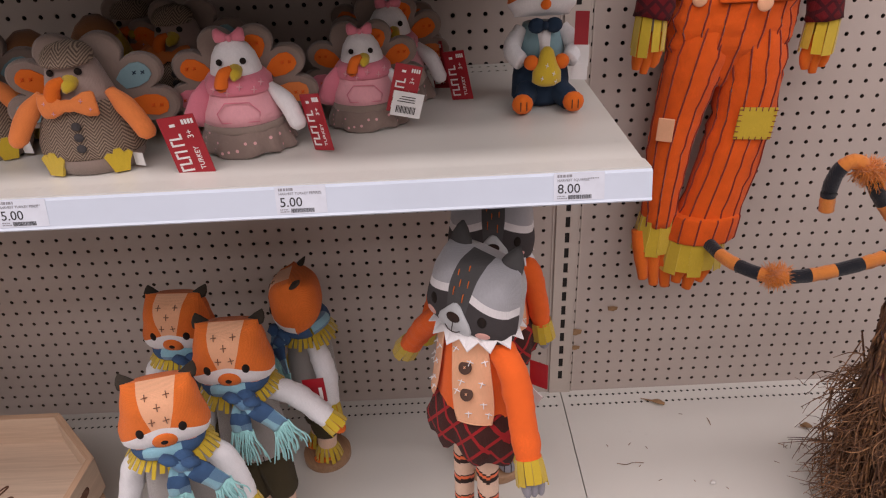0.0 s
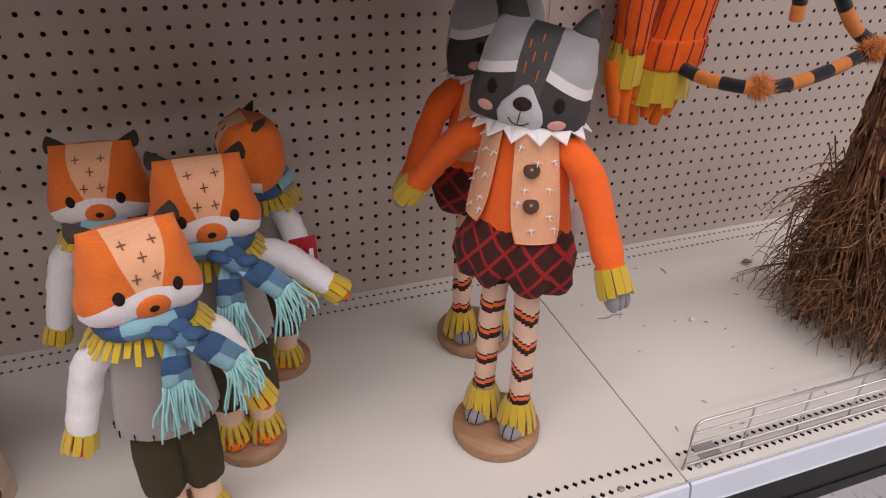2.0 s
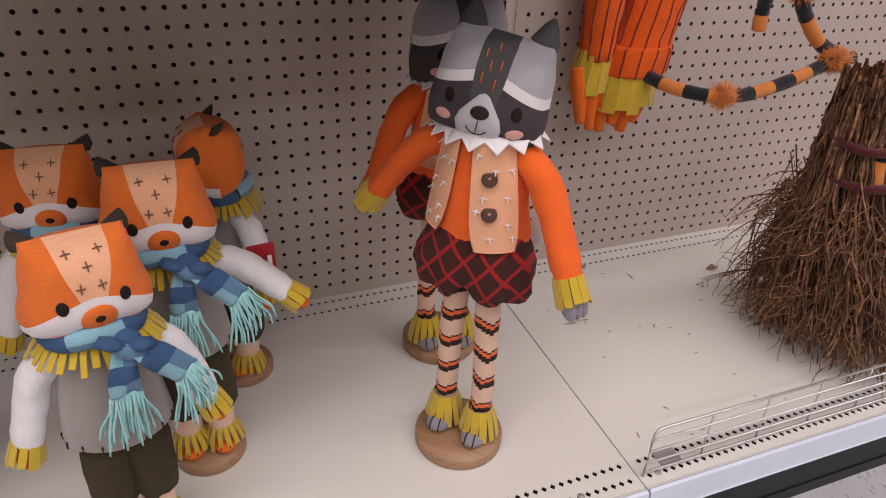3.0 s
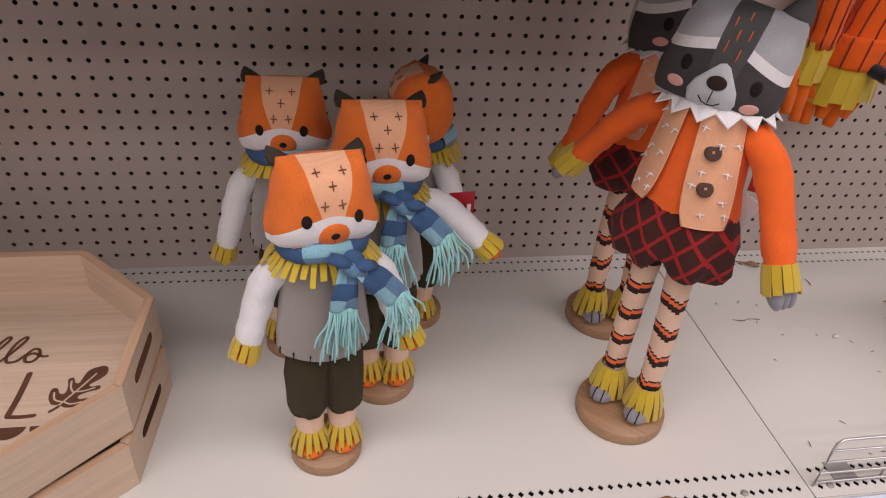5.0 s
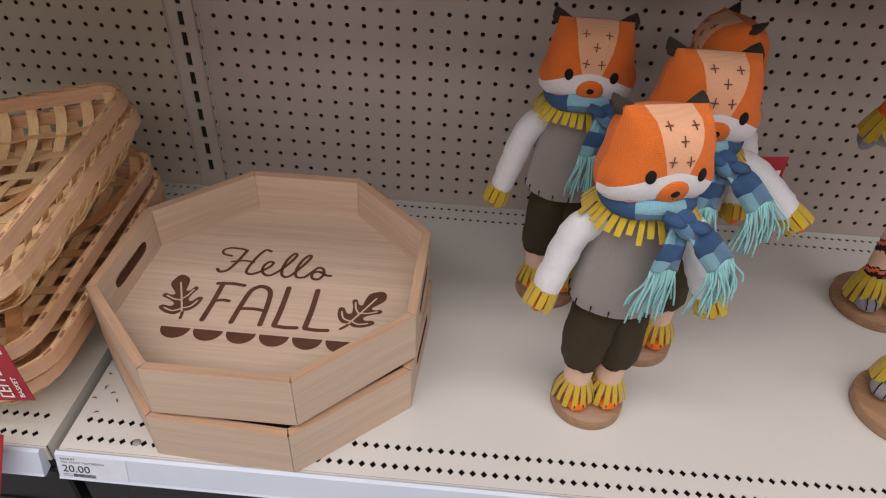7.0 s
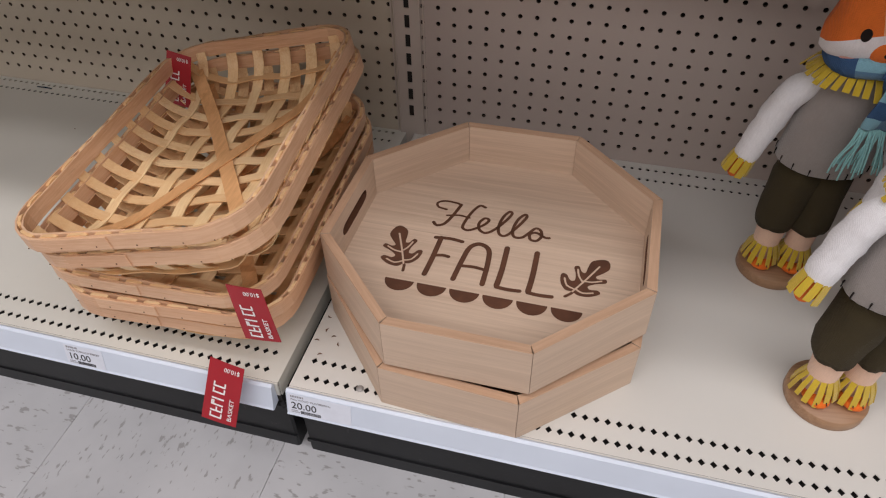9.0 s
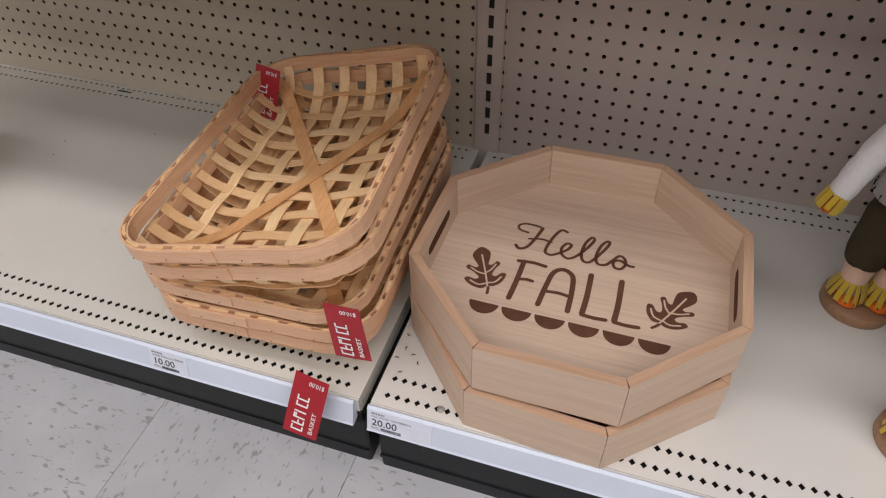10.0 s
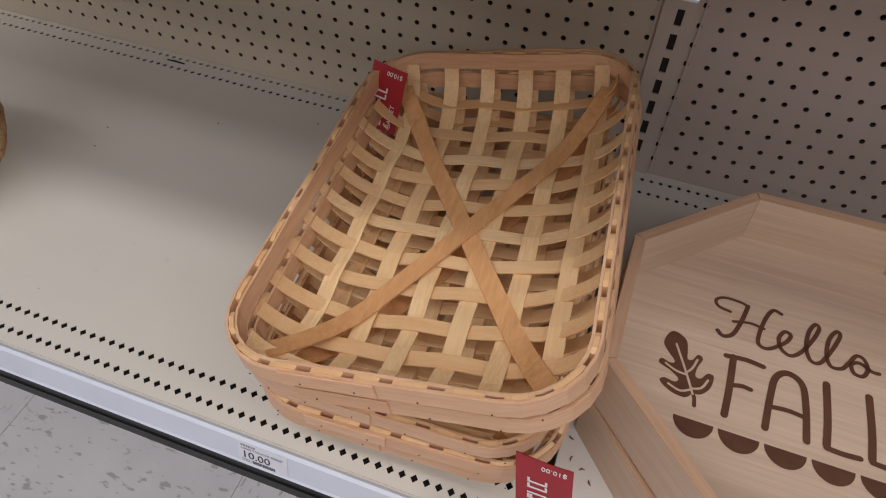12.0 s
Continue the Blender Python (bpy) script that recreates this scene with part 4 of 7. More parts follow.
def spots(name, ground, dot):
    """Cloth printed with small pale dots."""
    mt = fabric(name, ground, 0.15, 1100, 0.35)
    nt = mt.node_tree
    b = nt.nodes["Principled BSDF"]
    old = b.inputs["Base Color"].links[0].from_socket
    tc = nt.nodes.new("ShaderNodeTexCoord")
    v = node(nt, "ShaderNodeTexVoronoi", Scale=105.0, Randomness=0.35)
    nt.links.new(tc.outputs["Object"], v.inputs["Vector"])
    lt = nt.nodes.new("ShaderNodeMath")
    lt.operation = "LESS_THAN"
    lt.inputs[1].default_value = 0.2
    nt.links.new(v.outputs["Distance"], lt.inputs[0])
    nt.links.new(mixed(nt, lt.outputs[0], old, dot), b.inputs["Base Color"])
    return mt


M_DOTTED = spots("dotted_taupe_cotton", (0.30, 0.22, 0.19), (0.80, 0.45, 0.45))


class Doll(Build):
    """One mesh with many cloths."""

    def mi(self, mat):
        if mat not in self.used:
            self.used.append(mat)
        return self.used.index(mat)

    def finish(self, name, m, label, category, group=""):
        ob = self.object(name, self.used)
        ob.matrix_world = m
        return tagged(ob, label, category, group)

    def rings(self, spec, mat, sides=24, caps=(True, True), crumple=0.0, seed=1, power=2.0):
        """A body of rings: each (x, y, z, half width, half depth)."""
        rows = []
        for i, (x, y, z, a, c) in enumerate(spec):
            row = []
            for k in range(sides):
                t = 2 * math.pi * k / sides
                cs, sn = math.cos(t), math.sin(t)
                e = 2 / power
                q = 1 + crumple * noise.noise((3.1 * cs + seed, 3.1 * sn, z * 55))
                row.append((x + a * q * math.copysign(abs(cs) ** e, cs), y + c * q * math.copysign(abs(sn) ** e, sn), z))
            rows.append(row)
        self.grid(rows, (lambda i, j: mat(i, j)) if callable(mat) else self.mi(mat), True, caps)
        return rows

    def limb(self, pts, radii, mat, sides=14, crumple=0.05, seed=1, steps=7):
        """A stuffed limb through a few points, smoothed."""
        p, r = smooth_path(pts, radii, steps)
        r = [v * (1 + crumple * noise.noise((i * 0.55 + seed, seed * 1.7, 0))) for i, v in enumerate(r)]
        first = len(self.v)
        self.tube(p, r, self.mi(mat) if not callable(mat) else mat, sides, 0.92)
        for i in range(first, len(self.v)):
            v = Vector(self.v[i])
            fold = noise.noise_vector(v * 48 + Vector((seed, 0, seed * 2))) * 0.08 + noise.noise_vector(v * 120) * 0.04
            self.v[i] = tuple(v + fold * max(radii) * min(1.0, crumple * 18))
        return p

    def fringe(self, c, r0, r1, z0, z1, count, mat, a0=0, a1=360, width=0.006, squash=1.0, seed=0, m=None):
        """Strips of felt hanging round a ring."""
        m = m or Matrix.Identity(4)
        rnd = random.Random(seed)
        full = abs(a1 - a0) >= 359
        for k in range(count):
            a = radians(a0 + (a1 - a0) * (k + (0 if full else 0.5)) / count)
            w = width * rnd.uniform(0.8, 1.15)
            d = Vector((math.cos(a), math.sin(a) * squash, 0))
            s = Vector((-math.sin(a), math.cos(a) * squash, 0)).normalized()
            e = rnd.uniform(-0.1, 0.1)
            j = rnd.uniform(0.85, 1.08)
            mid = d * (r0 + (r1 - r0) * 0.62 * j)
            out = d * (r0 + (r1 - r0) * j) + s * e * w
            rows = []
            for p, z, ww in ((d * r0, z0, w * 0.9), (mid, z0 + (z1 - z0) * 0.45, w), (out, z0 + (z1 - z0) * j, w * 0.95)):
                rows.append([Vector(c) + m @ (p + s * ww / 2 + Vector((0, 0, z))), Vector(c) + m @ (p - s * ww / 2 + Vector((0, 0, z))), Vector(c) + m @ (p - s * ww / 2 - d * 0.0012 + Vector((0, 0, z - 0.0005))), Vector(c) + m @ (p + s * ww / 2 - d * 0.0012 + Vector((0, 0, z - 0.0005)))])
            self.grid(rows, self.mi(mat), True, (True, True), False)

    def cross(self, p, n, size, mat, turn=0.0, r=0.0006):
        n = n.normalized()
        u = n.cross(Vector((0, 0, 1))).normalized()
        v = u.cross(n)
        u, v = u * math.cos(turn) + v * math.sin(turn), v * math.cos(turn) - u * math.sin(turn)
        for d, s in ((u, 0.8), (v, 1.0)):
            self.tube([p - d * size * s / 2 + n * 0.0006, p + n * 0.0012, p + d * size * s / 2 + n * 0.0006], r, self.mi(mat), 5)

    def dot(self, p, n, rx, rz, mat, thick=0.0022):
        n = n.normalized()
        u = n.cross(Vector((0, 0, 1))).normalized()
        v = u.cross(n)
        m = Matrix((( u.x, n.x, v.x, 0), (u.y, n.y, v.y, 0), (u.z, n.z, v.z, 0), (0, 0, 0, 1)))
        self.ball(p, (rx, thick, rz), self.mi(mat), m, 8, 14)


class Pillow:
    """A stuffed head cut from a flat outline, with seams that follow a middle stripe and cross bands."""

    def __init__(self, doll, half, z0, z1, depth, stripe, bands, front, m, back, puff=3.0):
        self.half, self.z0, self.z1, self.depth, self.m, self.puff = half, z0, z1, depth, m, puff
        ns, ne, nb = 10, 12, 9
        cols = [("e", k / ne) for k in range(ne)] + [("s", k / ns) for k in range(ns)] + [("f", k / ne) for k in range(ne + 1)]
        rows_v = []
        for bi in range(len(bands) + 1):
            rows_v += [(bi, k / nb) for k in range(nb)]
        rows_v.append((len(bands), 1.0))
        grid = []
        for bi, f in rows_v:
            row = []
            for kind, t in cols:
                v = (bi + f) / (len(bands) + 1)
                for _ in range(3):
                    ue = stripe(v)
                    u = -1 + (1 - ue) * t if kind == "e" else (-ue + 2 * ue * t if kind == "s" else ue + (1 - ue) * t)
                    lo = bands[bi - 1](u) if bi > 0 else 0.0
                    hi = bands[bi](u) if bi < len(bands) else 1.0
                    v = lo + (hi - lo) * f
                row.append((u, v))
            grid.append(row)
        for side in (1, -1):
            pts = [[self.point(u, v, side) for u, v in row] for row in grid]
            if side == 1:
                doll.grid(pts, lambda i, j: doll.mi(front(rows_v[i][0], "s" if ne <= j < ne + ns else "e")))
            else:
                doll.grid([list(reversed(r)) for r in pts], doll.mi(back))

    def raw(self, u, v, side=1):
        h = self.half(v)
        e = (1 - min(abs(u), 1) ** self.puff) ** 0.5 * (1 - abs(2 * min(max(v, 0), 1) - 1) ** self.puff) ** 0.5
        return Vector((h * u, -side * self.depth * e, self.z0 + (self.z1 - self.z0) * v))

    def point(self, u, v, side=1):
        return self.m @ self.raw(u, v, side)

    def spot(self, u, v):
        p = self.point(u, v)
        n = (self.point(u + 0.02, v) - p).cross(self.point(u, v + 0.02) - p)
        n.normalize()
        if n.dot(self.m.to_3x3() @ Vector((0, -1, 0))) < 0:
            n = -n
        return p, n


def curve_v(v, pairs):
    for (a, x), (b, y) in zip(pairs, pairs[1:]):
        if v <= b:
            t = (v - a) / (b - a)
            t = t * t * (3 - 2 * t)
            return x + (y - x) * t
    return pairs[-1][1]


def wooden_base(d, r, thick=0.016):
    d.rings([(0, 0, 0, r * 0.985, r * 0.985), (0, 0, 0.0012, r, r), (0, 0, thick - 0.0015, r, r), (0, 0, thick, r * 0.98, r * 0.98)], M_DISC, 40)


def scarf_cloth(i, j):
    """Gingham: pale where two pale stripes cross, navy where two dark ones do."""
    return ((M_SCARF_L, M_SCARF_M), (M_SCARF_D, M_SCARF_D))[(i // 4) % 2][(j // 2) % 2]


def scarf_tail(d, pts, width, seed, hang):
    """A flat scarf end of checked cloth with a yarn fringe."""
    p, _ = smooth_path(pts, [1] * len(pts), 6)
    across_hint = Vector((1, 0.15, 0))
    rows = []
    for i, q in enumerate(p):
        t = (p[min(i + 1, len(p) - 1)] - p[max(i - 1, 0)]).normalized()
        nrm = t.cross(across_hint).normalized()
        a = nrm.cross(t).normalized()
        w = width * (0.62 + 0.38 * min(1, i / (len(p) * 0.5)))
        rows.append([q + a * w * (k / 4 - 0.5) + nrm * 0.0022 * math.sin(k * 1.9 + i * 0.5) for k in range(5)] + [q + a * w * (k / 4 - 0.5) + nrm * (0.0022 * math.sin(k * 1.9 + i * 0.5) + 0.0022) for k in (4, 3, 2, 1, 0)])
    d.grid(rows, lambda i, j: d.mi(scarf_cloth(i, min(j, 8 - j) if j < 9 else 0)), True, (True, True))
    rnd = random.Random(seed)
    end = p[-1]
    t = (p[-1] - p[-3]).normalized()
    nrm = t.cross(across_hint).normalized()
    a = nrm.cross(t).normalized()
    for k in range(32):
        s = end + a * width * (k / 31 - 0.5)
        L = hang * rnd.uniform(0.75, 1.12)
        out = a * (k / 31 - 0.5) * width * rnd.uniform(0.1, 1.3) + Vector((rnd.uniform(-1, 1), rnd.uniform(-1.3, 0.4), 0)) * 0.010
        down = (t * 0.55 + Vector((0, 0, -0.75))).normalized()
        pts2 = [s, s + down * L * 0.35 + out * 0.3 + Vector((0, -0.003, 0.002)), s + down * L * 0.7 + out * 0.8, s + Vector((0, 0, -1)) * L * 0.3 + down * L * 0.7 + out]
        pp, rr = smooth_path(pts2, [0.0011, 0.0011, 0.0012, 0.0010], 3)
        d.tube(pp, rr, d.mi(M_YARN), 5)


M_STITCH_F = fabric("brown_embroidery", (0.20, 0.085, 0.045), 0.1, 1500, 0.2)


def fox_doll(m, head_turn=0.0, head_nod=0.0, head_roll=0.0, arm_l=None, arm_r=None, seed=1, label="", tag=False):
    """A standing cloth fox doll on a round wooden base; the face looks to -y."""
    d = Doll()
    wooden_base(d, 0.0455)
    for s in (-1, 1):
        x = 0.020 * s
        # feet, ankle fringe, sock, trouser leg
        d.ball((x, -0.012, 0.0235), (0.016, 0.020, 0.0085), d.mi(M_SKIN))
        for q in (-0.0055, 0.0055):
            d.tube([(x + q, -0.0305, 0.0265), (x + q, -0.026, 0.0295)], 0.0007, d.mi(M_STITCH), 5)
        d.rings([(x, -0.003, 0.030, 0.0150, 0.0160), (x, -0.002, 0.050, 0.0165, 0.0170), (x, 0, 0.090, 0.0195, 0.0195), (x, 0, 0.096, 0.0185, 0.0185)], M_TIGHTS, 18)
        d.fringe((x, -0.003, 0), 0.0160, 0.0270, 0.054, 0.023, 14, M_YELLOW, seed=seed + 7, width=0.0068)
        d.rings([(x * 1.0, 0, 0.086, 0.0200, 0.0205), (x * 1.02, 0, 0.084, 0.0225, 0.0230), (x * 1.04, 0, 0.094, 0.0255, 0.0265), (x * 1.02, 0, 0.112, 0.0265, 0.0280), (x * 0.92, 0, 0.136, 0.0275, 0.0300), (x * 0.8, 0, 0.160, 0.0290, 0.0310), (x * 0.6, 0, 0.190, 0.0300, 0.0310)], M_PANTS, 22, crumple=0.16, seed=seed + s)
    # shirt body and felt vest, open at the side of the arms
    d.rings([(0, 0, 0.192, 0.040, 0.030), (0, 0, 0.202, 0.045, 0.035), (0, 0, 0.250, 0.043, 0.036), (0, 0, 0.300, 0.040, 0.032), (0, 0, 0.325, 0.026, 0.024)], M_SLEEVE, 26)
    vest = d.rings([(0, -0.001, 0.191, 0.0520, 0.0400), (0, -0.001, 0.194, 0.0535, 0.0415), (0, -0.001, 0.220, 0.0515, 0.0405), (0, 0, 0.260, 0.0460, 0.0395), (0, 0, 0.298, 0.0420, 0.0360), (0, 0, 0.324, 0.0300, 0.0290)], M_VEST, 32, (False, False), 0.035, seed)
    for k in range(0, 32, 2):
        p, q = Vector(vest[1][k]), Vector(vest[2][k])
        n = Vector((p.x, p.y * 1.5, 0)).normalized()
        d.tube([p + n * 0.0006 - Vector((0, 0, 0.002)), p.lerp(q, 0.13) + n * 0.001, p.lerp(q, 0.26) + n * 0.0008], 0.0009, d.mi(M_BLACK), 5)
    # arms
    for s, hand in ((-1, arm_l or (-0.084, -0.012, 0.200)), (1, arm_r or (0.084, -0.030, 0.205))):
        hand = Vector(hand)
        sh = Vector((0.034 * s, 0, 0.302))
        mid = sh.lerp(hand, 0.52) + Vector((0.008 * s, 0.004, 0.004))
        d.limb([sh, sh.lerp(mid, 0.5) + Vector((0.006 * s, 0, 0.004)), mid, mid.lerp(hand, 0.6), hand], [0.0155, 0.0180, 0.0182, 0.0170, 0.0150], M_SLEEVE, 22, 0.06, seed + s)
        way = (hand - mid).normalized()
        rot = way.to_track_quat("-Z", "Y").to_matrix().to_4x4()
        d.fringe(hand, 0.0150, 0.0175, 0.003, -0.022, 10, M_YELLOW, seed=seed + 3, width=0.0088, m=rot)
        d.ball(hand + way * 0.011, (0.0130, 0.0105, 0.020), d.mi(M_SKIN), rot)
        for q in (-0.004, 0.004):
            d.tube([hand + way * 0.016 + rot @ Vector((q, -0.0105, 0)), hand + way * 0.029 + rot @ Vector((q, -0.006, 0))], 0.0007, d.mi(M_STITCH), 4)
    # straw collar and scarf
    d.fringe((0, -0.002, 0), 0.030, 0.062, 0.333, 0.306, 34, M_YELLOW, seed=seed, width=0.0068, squash=0.86)
    ring = []
    for k in range(25):
        a = 2 * math.pi * k / 24
        ring.append((0.037 * math.cos(a), -0.004 + 0.034 * math.sin(a), 0.334 + 0.003 * math.sin(a * 3)))
    d.tube(ring, 0.0130, lambda i, j: d.mi(scarf_cloth(i, j)), 12, 1.0, (False, False))
    knot = Vector((0.022, -0.046, 0.324))
    d.ball(knot, (0.0155, 0.0125, 0.0150), d.mi(M_SCARF_D), None, 8, 12)
    d.tube([knot + Vector((-0.012, -0.010, 0.009)), knot + Vector((0.0, -0.0145, 0)), knot + Vector((0.011, -0.010, -0.009))], [0.006, 0.0075, 0.006], d.mi(M_SCARF_M), 8)
    scarf_tail(d, [knot + Vector((-0.004, -0.006, -0.002)), knot + Vector((-0.008, -0.016, -0.024)), knot + Vector((-0.010, -0.015, -0.046))], 0.028, seed + 11, 0.060)
    scarf_tail(d, [knot + Vector((0.004, -0.006, 0.0)), knot + Vector((0.022, -0.015, -0.012)), knot + Vector((0.046, -0.014, -0.040))], 0.029, seed + 23, 0.052)
    for s in (-1, 1):
        d.tube([knot + Vector((0, -0.010, 0.004)), knot + Vector((s * 0.012, -0.013, 0.008 - 0.004 * s)), knot + Vector((s * 0.022, -0.008, 0.007 - 0.007 * s))], [0.006, 0.0095, 0.0075], d.mi(M_SCARF_D), 10, 0.6)
    # head
    hm = pose(0, -0.008, 0.331, head_nod, head_roll, head_turn)
    half = lambda v: 0.0585 * curve_v(v, [(0.0, 0.80), (0.14, 0.97), (0.27, 1.0), (0.62, 0.86), (1.0, 0.735)])
    bands = [lambda u: 0.47 - 0.27 * min(abs(u), 1) ** 1.7]
    head = Pillow(d, half, -0.002, 0.092, 0.042, lambda v: max(0.17, 0.66 * v - 0.09), bands,
                  lambda bi, c: M_FELT_W if bi == 0 else (M_PEACH if c == "s" else M_ORANGE), hm, M_ORANGE)
    for u in (-0.47, 0.47):
        p, n = head.spot(u, 0.43)
        d.dot(p, n, 0.0052, 0.0068, M_BLACK)
        p, n = head.spot(u * 1.12, 0.10)
        d.dot(p, n, 0.010, 0.0042, M_CHEEK, 0.0008)
    p, n = head.spot(0.02, 0.235)
    d.dot(p - n * 0.0015, n, 0.0165, 0.0145, M_ORANGE, 0.0055)
    d.dot(p + n * 0.0036 + Vector((0, 0, 0.0025)), n, 0.0048, 0.0042, M_BLACK, 0.0022)
    a, _ = head.spot(0.02, 0.20)
    c, _ = head.spot(0.02, 0.09)
    d.tube([a + n * 0.004, a.lerp(c, 0.5) + n * 0.0022, c + n * 0.001], 0.0006, d.mi(M_BLACK), 5)
    for u, v in ((-0.29, 0.90), (0.29, 0.90), (0.01, 0.78), (-0.17, 0.59), (0.17, 0.59)):
        p, n = head.spot(u, v)
        d.cross(p, n, 0.0100, M_STITCH_F, 0.1 * math.sin(u * 30))
    for s in (-1, 1):
        base = hm @ Vector((s * 0.034, 0.006, 0.083))
        tip = hm @ Vector((s * 0.046, 0.020, 0.097))
        rows = []
        for t, w, k in ((0, 0.0150, 0.008), (0.35, 0.0125, 0.0075), (0.75, 0.0065, 0.004), (1.0, 0.0012, 0.001)):
            q = base.lerp(tip, t)
            rows.append([q + (hm.to_3x3() @ Vector((w * math.cos(x), k * math.sin(x), 0))) for x in [2 * math.pi * i / 12 for i in range(12)]])
        d.grid(rows, d.mi(M_EAR), True, (True, True))
    if tag:
        d.box((0.100, 0.020, 0.273), (0.032, 0.0012, 0.046), d.mi(M_RED), Matrix.Rotation(0.1, 4, "Z"))
        d.box((0.109, 0.0185, 0.269), (0.005, 0.0005, 0.022), d.mi(M_WHITE), Matrix.Rotation(0.1, 4, "Z"))
    return d.finish("fox_doll", m, label, "doll", "fox dolls")


fox_doll(pose(-0.602, -0.408, DECK, 0.0, 0.5, 9) @ Matrix.Scale(0.972, 4), 8, -7, 2, (-0.083, -0.004, 0.205), (0.088, -0.030, 0.215), 1, "orange cloth fox doll with grey vest, blue scarf, wooden base")
fox_doll(pose(-0.524, -0.297, DECK, 1.0, -1.5, -2), 6, -6, 3, (-0.080, -0.010, 0.205), (0.122, -0.012, 0.246), 5, "orange cloth fox doll with one arm held out, red tag", True)
fox_doll(pose(-0.645, -0.200, DECK, 0.5, 0.5, 2) @ Matrix.Scale(0.972, 4), -4, -4, 0, (-0.087, 0.0, 0.182), (0.080, -0.02, 0.20), 9, "orange cloth fox doll standing near the pegboard on a wooden base")
fox_doll(pose(-0.463, -0.148, DECK, 0, 1.0, -62) @ Matrix.Scale(0.96, 4), -24, 3, -6, (-0.080, -0.01, 0.20), (0.080, 0.0, 0.20), 13, "orange cloth fox doll turned aside beside the pegboard")


def raccoon_doll(m, lean, head, arm_l, arm_r, seed, label, stand=-0.016):
    """A tall cloth raccoon doll in an orange shirt, plaid bloomers and striped tights on a round base."""
    d = Doll()
    wooden_base(d, 0.0600, 0.017)
    lx, ly = lean

    def off(z):
        t = z / 0.45
        return lx * t, ly * t
    for s in (-1, 1):
        foot = Vector((0.0265 * s, stand - 0.003 * s, 0.0))
        d.ball(foot + Vector((0, -0.012, 0.028)), (0.0175, 0.023, 0.0125), d.mi(M_PAW))
        for q in (-0.006, 0.006):
            d.tube([foot + Vector((q, -0.035, 0.027)), foot + Vector((q, -0.029, 0.037)), foot + Vector((q * 0.8, -0.020, 0.041))], 0.0008, d.mi(M_BLACK), 5)
        hip = Vector((0.0165 * s + off(0.25)[0], off(0.25)[1], 0.300))
        ankle = foot + Vector((0, 0.004, 0.046))
        n = 88
        path = [ankle.lerp(hip, i / n) + Vector((0.003 * s * math.sin(3.1 * i / n), 0, 0)) for i in range(n + 1)]
        rad = [0.0138 + 0.0034 * i / n + 0.0013 * noise.noise((i * 0.22, seed + s, 0)) for i in range(n + 1)]

        def tights(i, j):
            k = int(i + 40 + 1.4 * math.sin(2 * math.pi * j / 18 + s) + 0.8 * math.sin(2 * math.pi * j / 6 + seed)) % 15
            return d.mi(M_BAND if k in (2, 3, 4, 7) else (M_BANDO if k in (5, 6) else M_TIGHTS))
        d.tube(path, rad, tights, 18)
        d.fringe(foot + Vector((0, 0.002, 0)), 0.0165, 0.0280, 0.070, 0.026, 13, M_YELLOW, seed=seed + 3, width=0.0092)
    ox, oy = off(0.28)
    # bloomers gathered below, with folds
    rows = []
    for z, a, c in ((0.264, 0.043, 0.035), (0.260, 0.062, 0.048), (0.264, 0.073, 0.054), (0.278, 0.079, 0.058), (0.298, 0.077, 0.058), (0.320, 0.069, 0.053), (0.342, 0.058, 0.045), (0.352, 0.053, 0.041)):
        row = []
        for k in range(48):
            t = 2 * math.pi * k / 48
            low = min(1, max(0, (0.356 - z) / 0.09))
            cleft = math.exp(-(math.cos(t) / 0.20) ** 2)
            q = 1 + low * (0.055 * math.sin(9 * t + seed + 30 * z) - 0.16 * cleft) + 0.085 * noise.noise((2.6 * math.cos(t), 2.6 * math.sin(t), z * 45 + seed)) * (0.4 + 0.6 * low) - 0.05
            dz = low * (0.016 * cleft - 0.007 * abs(math.sin(4.5 * t + 0.4)) + 0.006 * noise.noise((2 * math.cos(t), 2 * math.sin(t), seed)))
            row.append((ox + a * q * math.cos(t), oy + c * q * math.sin(t), z + dz))
        rows.append(row)
    d.grid(rows, d.mi(M_PLAID), True, (True, True))
    ox, oy = off(0.37)
    shirt = d.rings([(ox, oy, 0.322, 0.058, 0.046), (ox, oy, 0.324, 0.0605, 0.0485), (ox, oy, 0.336, 0.0595, 0.0480), (ox, oy, 0.362, 0.0550, 0.0465), (ox, oy, 0.400, 0.0510, 0.0435), (ox, oy, 0.440, 0.0455, 0.0380), (ox, oy, 0.462, 0.034, 0.030)], M_SHIRT, 36, crumple=0.05, seed=seed)
    # two vest fronts with white crosses
    for a0, a1, z0 in ((-154, -115, 0.342), (-84, -28, 0.330)):
        rows = []
        for i in range(9):
            t = i / 8
            z = z0 + (0.452 - z0) * t
            ra, rc = 0.0560 - 0.0145 * t + 0.005 * (1 - t), 0.0478 - 0.009 * t + 0.004 * (1 - t)
            ins = 7 * (1 - t) ** 6
            row = []
            for k in range(9):
                a = radians(a0 + ins + (a1 - a0 - 2 * ins) * k / 8 + (6 * t if a0 < -100 else -4 * t))
                row.append((ox + (ra + 0.0045) * math.cos(a), oy + (rc + 0.0045) * math.sin(a), z))
            rows.append(row)
        d.grid(rows, d.mi(M_PEACH))
        for row in (rows[0],):
            d.tube(row, 0.0010, d.mi(M_PEACH), 5)
        for col in (0, -1):
            d.tube([r[col] for r in rows], 0.0010, d.mi(M_PEACH), 5)
        rnd = random.Random(seed + int(a0))
